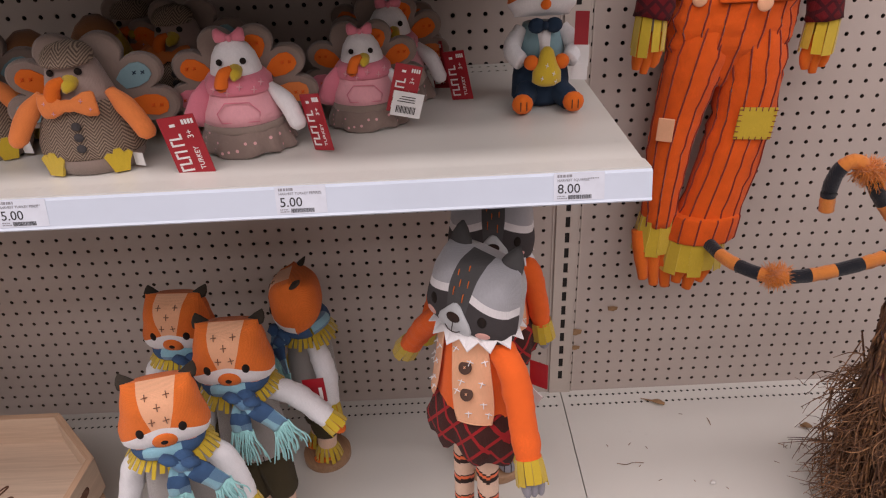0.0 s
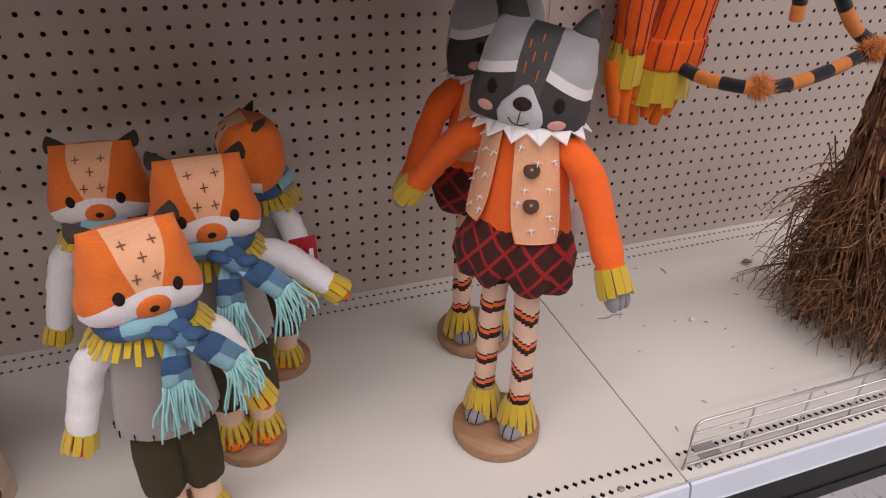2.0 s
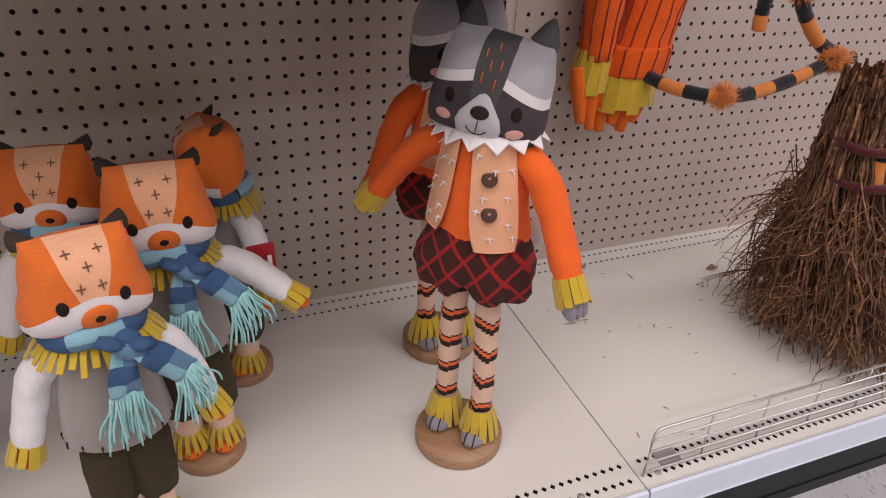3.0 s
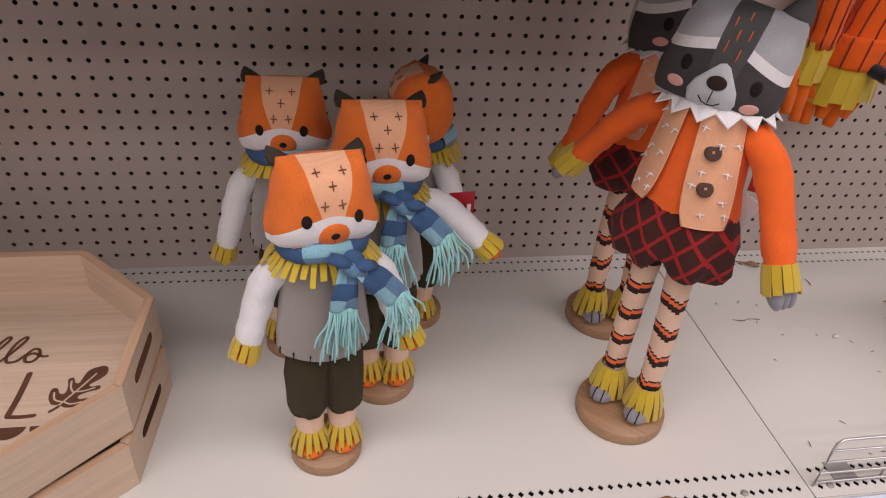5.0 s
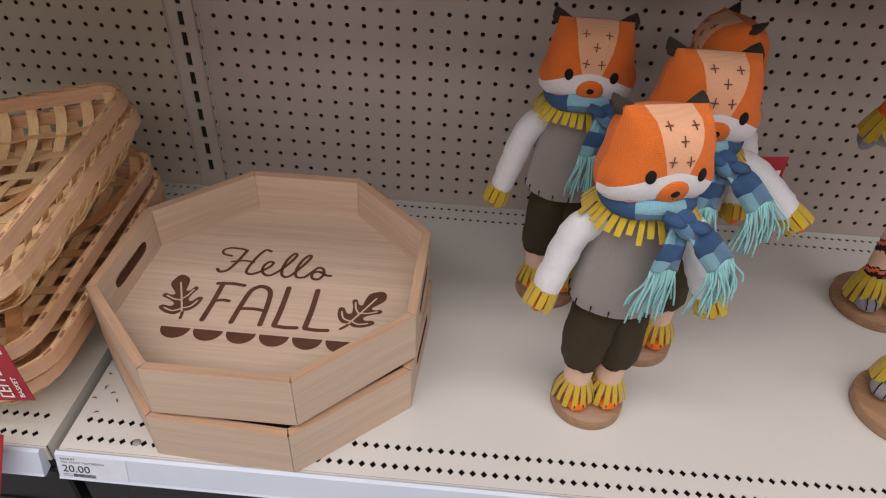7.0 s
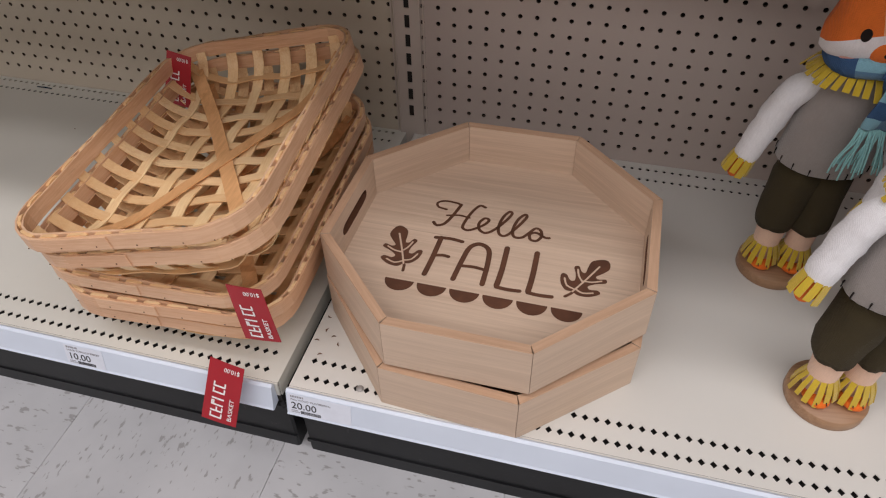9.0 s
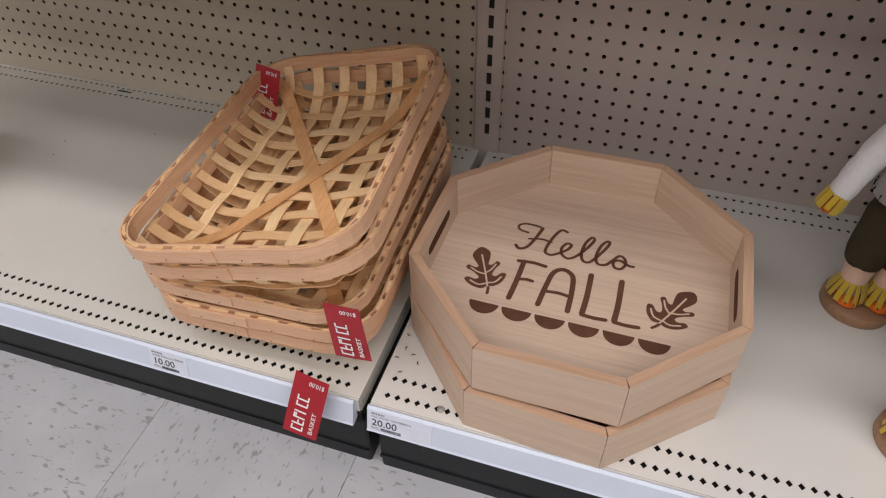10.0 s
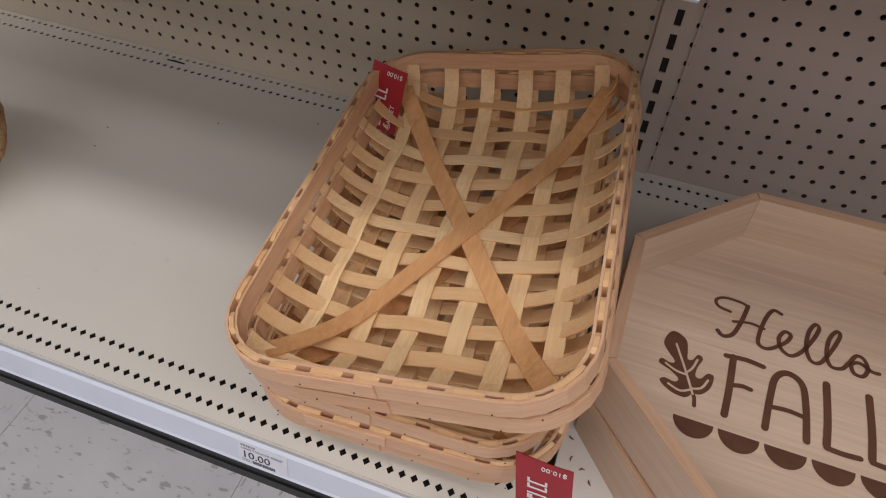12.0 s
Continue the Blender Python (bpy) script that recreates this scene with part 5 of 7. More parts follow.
        for i, k in ((1, 3), (2, 6), (4, 2), (4, 6), (6, 4), (7, 1), (3, 1), (6, 7), (1, 7)):
            p = Vector(rows[i][k])
            n = Vector((p.x - ox, (p.y - oy) * 1.4, 0.1))
            d.cross(p + n.normalized() * 0.0008, n, 0.0115, M_FELT_W, rnd.uniform(-0.3, 0.3), 0.0007)
        if a0 > -100:
            for i in (2.9, 5.45):
                r = rows[int(i)]
                p = Vector(rows[int(i)][3]).lerp(Vector(rows[int(i) + 1][3]), i % 1)
                n = Vector((p.x - ox, (p.y - oy) * 1.4, 0.05)).normalized()
                d.dot(p + n * 0.0026, n, 0.0088, 0.0088, M_BUTTON, 0.0020)
                d.cross(p + n * 0.0042, n, 0.0040, M_PEACH, 0.6, 0.0005)
    # arms
    for s, hand in ((-1, Vector(arm_l)), (1, Vector(arm_r))):
        sh = Vector((ox + 0.036 * s, oy, 0.434))
        mid = sh.lerp(hand, 0.5) + Vector((0.010 * s, 0.0, 0.008))
        d.limb([sh, sh.lerp(mid, 0.5) + Vector((0.006 * s, 0, 0.005)), mid, mid.lerp(hand, 0.55), hand], [0.0175, 0.0190, 0.0185, 0.0178, 0.0165], M_SHIRT, 24, 0.09, seed + s)
        way = (hand - mid).normalized()
        rot = way.to_track_quat("-Z", "Y").to_matrix().to_4x4()
        d.fringe(hand, 0.0165, 0.0195, 0.003, -0.030, 11, M_YELLOW, seed=seed + 5, width=0.0112, m=rot)
        for q in (-0.0085, 0, 0.0085):
            d.ball(hand + way * 0.026 + rot @ Vector((q, 0, 0)), (0.0072, 0.011, 0.021), d.mi(M_PAW), rot)
    # collar with pointed edge
    cx, cy = off(0.455)
    count = 14
    rows = [[], []]
    for k in range(count * 2 + 1):
        a = 2 * math.pi * k / (count * 2)
        tip = k % 2
        rows[0].append((cx + 0.034 * math.cos(a), cy + 0.030 * math.sin(a), 0.462))
        rr = 0.067 if tip else 0.057
        rows[1].append((cx + rr * math.cos(a), cy + rr * 0.86 * math.sin(a), 0.4450 if tip else 0.4545))
    d.grid([rows[0], [((p[0] + q[0]) / 2, (p[1] + q[1]) / 2, 0.4575) for p, q in zip(*rows)], rows[1], [(p[0], p[1], p[2] - 0.0016) for p in rows[1]], [(p[0], p[1], p[2] - 0.002) for p in rows[0]]], d.mi(M_FELT_W), smooth=False)
    # head
    turn, nod, roll, shift = head
    hm = pose(cx + shift, cy - 0.004, 0.443, nod, roll, turn)
    half = lambda v: 0.0645 * curve_v(v, [(0.0, 0.86), (0.10, 0.97), (0.26, 1.0), (0.65, 0.935), (0.92, 0.83), (1.0, 0.74)])
    bands = [lambda u: 0.12 - 0.06 * min(1, abs(u)), lambda u: 0.66 - 0.20 * min(1, abs(u)), lambda u: 0.76 - 0.20 * min(1, abs(u))]
    side = {0: M_GREY, 1: M_MASK, 2: M_FELT_W, 3: M_GREY}
    head_p = Pillow(d, half, -0.003, 0.110, 0.046, lambda v: 0.13 + 0.20 * v, bands, lambda bi, c: M_STRIPE if c == "s" else side[bi], hm, M_GREY)
    # flat felt muzzle: round below, drawn to a blunt point above
    half_ring = ((0.0, 0.535), (0.085, 0.515), (0.20, 0.43), (0.325, 0.33), (0.375, 0.235), (0.345, 0.14), (0.24, 0.07), (0.10, 0.042))
    ring = list(half_ring) + [(0.0, 0.036)] + [(-u, v) for u, v in reversed(half_ring[1:])]
    rows = []
    for size, lift in ((1.0, 0.0004), (1.0, 0.0022), (0.93, 0.0034), (0.55, 0.0042), (0.06, 0.0044)):
        row = []
        for u, v in ring:
            q, nn = head_p.spot(u * size, 0.27 + (v - 0.27) * size)
            row.append(q + nn * lift)
        rows.append(row)
    d.grid(rows, d.mi(M_MUZZLE), True, (False, True))
    p, n = head_p.spot(0.0, 0.27)
    pn, nn = head_p.spot(0.0, 0.365)
    d.dot(pn + nn * 0.0044, nn, 0.0098, 0.0074, M_BAND, 0.0024)
    up = hm.to_3x3() @ Vector((0, 0, 1))
    rt = hm.to_3x3() @ Vector((1, 0, 0))
    c = p + n * 0.0046
    d.tube([c + up * 0.005, c - up * 0.004, c - up * 0.0105 - n * 0.001], 0.0006, d.mi(M_BAND), 5)
    d.tube([c - rt * 0.011 - up * 0.0065 - n * 0.0012, c - rt * 0.006 - up * 0.0105 - n * 0.0010, c - up * 0.0118 - n * 0.001, c + rt * 0.006 - up * 0.0105 - n * 0.001, c + rt * 0.011 - up * 0.0065 - n * 0.0012], 0.0007, d.mi(M_BAND), 5)
    for u in (-0.56, 0.56):
        q, nn = head_p.spot(u, 0.42)
        d.dot(q, nn, 0.0058, 0.0078, M_BLACK)
        q, nn = head_p.spot(u * 1.06, 0.23)
        d.dot(q, nn, 0.0095, 0.0060, M_CHEEK, 0.0012)
    for u, v in ((-0.13, 0.66), (0.10, 0.62), (-0.04, 0.76), (0.14, 0.78), (-0.17, 0.84), (0.02, 0.90)):
        q, nn = head_p.spot(u, v)
        d.tube([q + nn * 0.0006 - up * 0.006, q + nn * 0.0012, q + nn * 0.0006 + up * 0.006], 0.0007, d.mi(M_ORANGE), 5)
    for s in (-1, 1):
        base = hm @ Vector((s * 0.036, 0.003, 0.098))
        tip = hm @ Vector((s * 0.040, 0.005, 0.134))
        rows = []
        for t, w, k in ((0, 0.0165, 0.010), (0.4, 0.0145, 0.009), (0.8, 0.0075, 0.005), (1.0, 0.002, 0.0015)):
            q = base.lerp(tip, t)
            rows.append([q + (hm.to_3x3() @ Vector((w * math.cos(x), k * math.sin(x), 0))) for x in [2 * math.pi * i / 14 for i in range(14)]])
        d.grid(rows, d.mi(M_STRIPE), True, (True, True))
    # shop tag behind the arm
    d.box((ox + 0.055, oy + 0.050, 0.318), (0.022, 0.0012, 0.040), d.mi(M_PALE_TAG), Matrix.Rotation(0.4, 4, "Y"))
    d.box((ox + 0.064, oy + 0.052, 0.365), (0.026, 0.0012, 0.040), d.mi(M_RED), Matrix.Rotation(0.2, 4, "Z"))
    return d.finish("raccoon_doll", m, label, "doll", "raccoon dolls")


raccoon_doll(pose(-0.2015, -0.381, DECK, 0, 0, -45), (0.0, 0.020), (8, -4, 10, -0.008), (-0.138, 0.026, 0.342), (0.118, -0.022, 0.318), 2, "cloth raccoon doll in orange shirt and plaid bloomers, turned aside", 0.004)
raccoon_doll(pose(-0.154, -0.178, DECK, 0, 0, -6), (0.0, -0.010), (3, -2, 2, 0.0), (-0.105, 0.0, 0.30), (0.078, -0.010, 0.320), 6, "cloth raccoon doll standing behind another beside the pegboard")


# ---- hanging scarecrow ----
M_TROUSER = fabric("orange_trouser_cotton", (0.94, 0.135, 0.014), 0.2, 1000, 0.4, blotch=45, fuzz=0.08)
M_PINSTRIPE = fabric("dark_trouser_stripe", (0.26, 0.026, 0.012), 0.1, 1500, 0.2)


def scarecrow():
    d = Doll()
    y = -0.058

    def trousers(spec, sides, seed, skip=2):
        rows = d.rings([(x, y + dy, z, a, c) for x, dy, z, a, c in spec], M_TROUSER, sides, crumple=0.10, seed=seed)
        for k in range(0, sides, skip):
            p = [Vector(r[k]) for r in rows]
            mid = [Vector((spec[i][0], y + spec[i][1], spec[i][2])) for i in range(len(spec))]
            d.tube([q + (q - m).normalized() * 0.0004 for q, m in zip(p, mid)], 0.0015, d.mi(M_PINSTRIPE), 5)

    def fine(spec, n=4):
        out = []
        for a, b in zip(spec, spec[1:]):
            out += [tuple(u + (v - u) * k / n for u, v in zip(a, b)) for k in range(n)]
        return out + [spec[-1]]
    trousers(fine([(0.196, -0.022, 0.547, 0.052, 0.036), (0.200, -0.020, 0.560, 0.055, 0.038), (0.210, -0.014, 0.605, 0.050, 0.036), (0.226, -0.008, 0.680, 0.047, 0.036), (0.236, -0.002, 0.750, 0.046, 0.038), (0.235, 0.0, 0.812, 0.0475, 0.043), (0.230, 0.0, 0.85, 0.049, 0.045), (0.225, 0.002, 0.895, 0.040, 0.040)]), 26, 3)
    trousers([(0.1965, -0.022, 0.549, 0.0560, 0.0395), (0.1970, -0.022, 0.553, 0.0575, 0.0405), (0.2000, -0.021, 0.590, 0.0560, 0.0395), (0.2005, -0.021, 0.594, 0.0535, 0.0375)], 26, 5)
    trousers(fine([(0.126, -0.012, 0.572, 0.027, 0.026), (0.126, -0.010, 0.630, 0.030, 0.028), (0.128, -0.006, 0.700, 0.033, 0.032), (0.136, 0.0, 0.760, 0.037, 0.036), (0.144, 0.0, 0.812, 0.042, 0.042), (0.150, 0.0, 0.85, 0.046, 0.044), (0.158, 0.002, 0.895, 0.040, 0.040)]), 20, 7)
    trousers(fine([(0.188, 0.004, 0.800, 0.018, 0.020), (0.189, 0.004, 0.816, 0.050, 0.029), (0.190, 0.003, 0.838, 0.082, 0.036), (0.191, 0.002, 0.862, 0.0905, 0.0435), (0.193, 0.004, 0.890, 0.092, 0.050), (0.196, 0.006, 0.930, 0.089, 0.050)]), 40, 11)
    # bib, shirt and sleeves
    d.rings([(0.197, -0.052, 0.925, 0.090, 0.050), (0.198, -0.052, 1.02, 0.086, 0.050), (0.199, -0.052, 1.10, 0.074, 0.046), (0.2, -0.052, 1.14, 0.040, 0.030)], M_PLAID_S, 30)
    d.box((0.203, -0.104, 0.985), (0.105, 0.006, 0.120), d.mi(M_TROUSER), None, 0.003)
    d.dot(Vector((0.211, -0.112, 0.925)), Vector((0, -1, 0.1)), 0.0115, 0.0115, M_PEACH, 0.003)
    d.dot(Vector((0.128, -0.090, 0.930)), Vector((-0.5, -1, 0.1)), 0.0105, 0.0105, M_PEACH, 0.003)
    for s, sh, hand in ((-1, (0.120, -0.055, 1.085), (0.066, -0.080, 0.905)), (1, (0.278, -0.055, 1.085), (0.318, -0.075, 0.892))):
        sh, hand = Vector(sh), Vector(hand)
        mid = sh.lerp(hand, 0.5) + Vector((0.008 * s, 0, 0))
        d.limb([sh, mid, hand], [0.030, 0.030, 0.026], M_PLAID_S, 16, 0.08, 4 + s)
        d.fringe(hand, 0.0215, 0.0235, 0.006, -0.046, 9, M_YELLOW, seed=8 + s, width=0.0145)
        for q in (-0.010, 0.002, 0.013):
            d.limb([hand + Vector((q, 0, -0.02)), hand + Vector((q * 1.1, 0.002, -0.055)), hand + Vector((q + 0.002 * s, 0.002, -0.080 + 0.8 * abs(q)))], [0.010, 0.0095, 0.006], M_SKIN, 10, 0.03)
    # straw cuffs and feet
    d.fringe((0.190, y - 0.024, 0), 0.046, 0.053, 0.556, 0.494, 15, M_YELLOW, seed=3, width=0.0215, squash=0.72)
    for q, drop in ((-0.032, 0.486), (-0.012, 0.462), (0.010, 0.448), (0.030, 0.462)):
        d.limb([(0.188 + q, y - 0.020, 0.540), (0.183 + q, y - 0.030, 0.500), (0.177 + q * 0.9, y - 0.034, drop + 0.004)], [0.015, 0.0145, 0.0085], M_SKIN, 12, 0.03)
    d.fringe((0.126, y - 0.012, 0), 0.028, 0.034, 0.588, 0.522, 10, M_YELLOW, seed=4, width=0.0215, squash=0.8)
    for q, drop in ((-0.014, 0.470), (0.006, 0.457), (0.026, 0.453)):
        d.limb([(0.114 + q, y - 0.012, 0.560), (0.118 + q, y - 0.020, 0.525), (0.126 + q, y - 0.024, drop)], [0.015, 0.0150, 0.0090], M_SKIN, 12, 0.03)
    # patch with dark stitches
    pm = pose(0.240, y - 0.0430, 0.748, 0, 2, -4)
    d.box(pm.translation, (0.056, 0.0022, 0.050), d.mi(M_YELLOW), pm.to_3x3().to_4x4(), 0.0008)
    for k in range(6):
        for sx in (-1, 1):
            d.tube([pm @ Vector((sx * 0.029, -0.0016, -0.021 + 0.0085 * k)), pm @ Vector((sx * 0.023, -0.002, -0.021 + 0.0085 * k))], 0.0007, d.mi(M_PINSTRIPE), 4)
            d.tube([pm @ Vector((-0.023 + 0.0092 * k, -0.0016, sx * 0.026)), pm @ Vector((-0.023 + 0.0092 * k, -0.002, sx * 0.020))], 0.0007, d.mi(M_PINSTRIPE), 4)
    d.box((0.107, y - 0.036, 0.742), (0.024, 0.004, 0.036), d.mi(M_PEACH), Matrix.Rotation(-0.5, 4, "Z"), 0.0008)
    d.v = [(x + 0.004 + 0.015 * min(max((z - 0.5) / 0.4, 0), 1.2), yy, z) for x, yy, z in d.v]
    # string to the pegboard
    d.tube([(0.2, -0.05, 1.13), (0.2, -0.02, 1.19), (0.2, -0.0005, 1.20)], 0.0015, d.mi(M_BLACK), 5)
    return d.finish("scarecrow_doll", Matrix.Identity(4), "hanging cloth scarecrow in orange pinstriped trousers with a mustard patch", "doll")


scarecrow()

# ---- twig broom and its striped garland ----
def twig_material():
    mt, nt, b = shader("birch_twig")
    g = nt.nodes.new("ShaderNodeNewGeometry")
    col = mixed(nt, g.outputs["Random Per Island"], (0.07, 0.027, 0.013), (0.50, 0.25, 0.11))
    fine = ramp(nt, noise_of(nt, 120.0, 3.0), 0.35, 0.65)
    nt.links.new(mixed(nt, fine, (0.10, 0.045, 0.024), col), b.inputs["Base Color"])
    b.inputs["Roughness"].default_value = 0.6
    bumped(nt, b, noise_of(nt, 260.0), 0.3, 0.0006)
    return mt


M_TWIG = twig_material()
M_BINDING = fabric("maroon_binding", (0.085, 0.010, 0.012), 0.2, 1200, 0.4)
M_FLUFF = fabric("orange_fluff", (0.90, 0.28, 0.03), 0.25, 1600, 0.3, fuzz=0.6)
M_TUBE_O = fabric("orange_tube_cloth", (0.85, 0.29, 0.06), 0.25, 1000, 0.4)
M_TUBE_B = fabric("black_tube_cloth", (0.016, 0.018, 0.025), 0.2, 1000, 0.4)


def twig_broom():
    base = Vector((0.508, -0.360, DECK))
    root = tagged(empty("twig_broom", Matrix.Translation(base)), "rustic witch broom of brown twigs standing on the shelf", "broom")
    rnd = random.Random(4)
    top = Vector((-0.082, 0.010, 0.43))
    b = Build()
    for k in range(860):
        a = rnd.uniform(0, 2 * math.pi)
        u = math.sqrt(rnd.random())
        p0 = top + Vector((0.062 * u * math.cos(a), 0.055 * u * math.sin(a), rnd.uniform(-0.02, 0.04)))
        R = u * rnd.uniform(0.85, 1.12)
        end_z = rnd.choice((0.002, 0.004, 0.008, 0.02, 0.035, 0.06)) if rnd.random() < 0.85 else rnd.uniform(0.05, 0.2)
        p3 = Vector((0.118 * R * math.cos(a + rnd.uniform(-0.35, 0.35)), 0.140 * R * math.sin(a + rnd.uniform(-0.35, 0.35)), end_z))
        p1 = p0.lerp(p3, 0.3) + Vector((0, 0, -0.02)) - 0.14 * Vector((p3.x - p0.x, p3.y - p0.y, 0))
        p2 = p0.lerp(p3, 0.68) + Vector((rnd.uniform(-1, 1), rnd.uniform(-1, 1), 0)) * 0.024
        pp, rr = smooth_path([p0, p1, p2, p3], [0.0023, 0.0021, 0.0017, 0.0010], 4)
        f = rnd.uniform(0.6, 1.35)
        pp = [q + Vector((noise.noise((i * 0.8, k, 0)), noise.noise((i * 0.8, k, 5)), 0)) * 0.010 for i, q in enumerate(pp)]
        b.tube(pp, [v * f for v in rr], 0, 4, 1.0, (False, True))
    # wispy side shoots that splay out low at the back
    for k in range(520):
        a = rnd.uniform(1.7, 5.0)
        z = rnd.uniform(0.05, 0.30)
        r = 0.045 + 0.080 * (1 - z / 0.43)
        p0 = Vector((r * math.cos(a) - 0.082 * z / 0.43, 1.15 * r * math.sin(a), z))
        L = rnd.uniform(0.02, 0.075)
        way = a + rnd.uniform(-1.0, 1.0)
        out = Vector((math.cos(way), math.sin(way), -rnd.uniform(0.2, 2.0))).normalized()
        p3 = p0 + out * L
        if p3.z < 0.003:
            p3.z = 0.003
        p2 = p0.lerp(p3, 0.6) + Vector((rnd.uniform(-1, 1), rnd.uniform(-1, 1), rnd.uniform(-0.6, 1))) * 0.014
        pp, rr = smooth_path([p0, p2, p3], [0.0012, 0.0009, 0.0005], 4)
        b.tube(pp, rr, 0, 4, 1.0, (False, True))
        # a still finer shoot off its end
        q = pp[len(pp) // 2]
        w = q + Vector((rnd.uniform(-1, 1), rnd.uniform(-1, 1), rnd.uniform(-1.2, 0.5))).normalized() * rnd.uniform(0.012, 0.035)
        w.z = max(w.z, 0.003)
        b.tube([q, q.lerp(w, 0.5) + Vector((0, 0, 0.003)), w], [0.0008, 0.0006, 0.0004], 0, 3, 1.0, (False, True))
    # a loose brush of fine shoots splayed towards the pegboard
    for k in range(70):
        z = rnd.uniform(0.10, 0.34)
        a = rnd.uniform(2.2, 3.5)
        p0 = Vector((-0.082 * z / 0.43 + 0.07 * math.cos(a), 0.10 * math.sin(a) + 0.03, z))
        p3 = Vector((-0.11 + rnd.uniform(-0.03, 0.05), rnd.uniform(0.0, 0.21), max(0.004, z - rnd.uniform(0.10, 0.26))))
        p2 = p0.lerp(p3, 0.55) + Vector((rnd.uniform(-1, 1), rnd.uniform(-1, 1), rnd.uniform(-0.2, 1.4))) * 0.014
        pp, rr = smooth_path([p0, p2, p3], [0.0013, 0.0010, 0.0005], 5)
        b.tube(pp, rr, 0, 4, 1.0, (False, True))
        for _ in range(2):
            q = pp[rnd.randrange(3, len(pp))]
            w = q + Vector((rnd.uniform(-1, 0.6), rnd.uniform(-1, 1), rnd.uniform(-1.0, 0.6))).normalized() * rnd.uniform(0.010, 0.034)
            w.z = max(w.z, 0.003)
            b.tube([q, q.lerp(w, 0.5) + Vector((0, 0, 0.003)), w], [0.0008, 0.0006, 0.0004], 0, 3, 1.0, (False, True))
    tagged(b.object("bristles", M_TWIG, root, "bundle of thin brown twigs"), kind="stuff")
    for z, r in ((0.372, 0.062), (0.318, 0.068)):
        b = Build()
        cx = -0.082 * z / 0.43
        ring = [(cx + r * 1.05 * math.cos(t), r * 0.95 * math.sin(t), z + 0.004 * math.sin(3 * t)) for t in [2 * math.pi * i / 32 for i in range(33)]]
        b.tube(ring, 0.0105, 0, 8, 0.6, (False, False))
        b.object("binding", M_BINDING, root, "maroon cloth binding")
    b = Build()
    hp, hr = smooth_path([(-0.070, 0, 0.38), (-0.088, 0.005, 0.52), (-0.108, 0.012, 0.66), (-0.122, 0.02, 0.85)], [0.017, 0.016, 0.0165, 0.016], 8)
    b.tube(hp, hr, lambda i, j: 1 if i in (8, 9, 16, 17) else 0, 14)
    b.object("handle", [M_TUBE_O, M_BINDING], root, "orange wrapped broom handle")
    return root


twig_broom()


def garland():
    root = tagged(empty("striped_garland", Matrix.Translation((0.50, -0.21, 0.56))), "black and orange striped cloth garland with orange fluff", "garland")
    inv = Matrix.Translation((-0.50, 0.21, -0.56))
    rnd = random.Random(9)

    def strand(pts, r, step, first, puffs, skip=0.0):
        p, rr = smooth_path(pts, [r] * len(pts), 12)
        dist = [0.0]
        for a, c in zip(p, p[1:]):
            dist.append(dist[-1] + (c - a).length)
        p = [inv @ q for q in p]
        rr = [v * (0.8 if i in (0, len(rr) - 1) else 1 + 0.10 * noise.noise((i * 0.6, first, 3))) for i, v in enumerate(rr)]
        b = Build()
        b.tube(p, rr, lambda i, j: (int((dist[i] + skip) / step) + first) % 2, 12)
        b.object("strand", [M_TUBE_O, M_TUBE_B], root)
        for at in puffs:
            c = inv @ Vector(at)
            b = Build()
            for _ in range(1100):
                v = Vector((rnd.gauss(0, 1), rnd.gauss(0, 1), rnd.gauss(0, 1))).normalized()
                L = rnd.uniform(0.009, 0.025)
                s = c + Vector((rnd.uniform(-1, 1) * 0.010, 0, 0))
                b.tube([s, s + v * L * 0.6 + Vector((0, 0, 0.001)), s + v * L + Vector((rnd.uniform(-1, 1), rnd.uniform(-1, 1), rnd.uniform(-1, 1))) * 0.003], [0.0008, 0.0006, 0.0003], 0, 3)
            tagged(b.object("fluff", M_FLUFF, root, "tuft of orange fluff"), kind="stuff")
    strand([(0.196, -0.040, 0.560), (0.212, -0.140, 0.549), (0.236, -0.190, 0.547), (0.271, -0.217, 0.547), (0.325, -0.223, 0.551), (0.400, -0.222, 0.567), (0.460, -0.216, 0.583), (0.525, -0.21, 0.590)], 0.0105, 0.036, 1, [(0.272, -0.217, 0.548), (0.488, -0.213, 0.588), (0.470, -0.222, 0.592)])
    strand([(0.351, -0.172, 0.630), (0.348, -0.172, 0.668), (0.354, -0.175, 0.700), (0.372, -0.180, 0.713), (0.392, -0.185, 0.695), (0.416, -0.19, 0.656), (0.452, -0.20, 0.614), (0.500, -0.21, 0.592)], 0.0108, 0.050, 0, [(0.388, -0.184, 0.700), (0.400, -0.186, 0.690)], 0.026)
    strand([(0.445, -0.385, 0.556), (0.418, -0.394, 0.535), (0.405, -0.398, 0.502), (0.413, -0.400, 0.470), (0.440, -0.398, 0.452), (0.480, -0.390, 0.440)], 0.0108, 0.034, 0, [(0.436, -0.388, 0.552)])
    return root


garland()


# ---- plush toys on the upper shelf ----
def flat_shape(d, outline, y0, y1, mat):
    rows = [[(x, y, z) for x, z in outline] for y in (y0, y1)]
    d.grid(rows, d.mi(mat), True, (True, True), False)


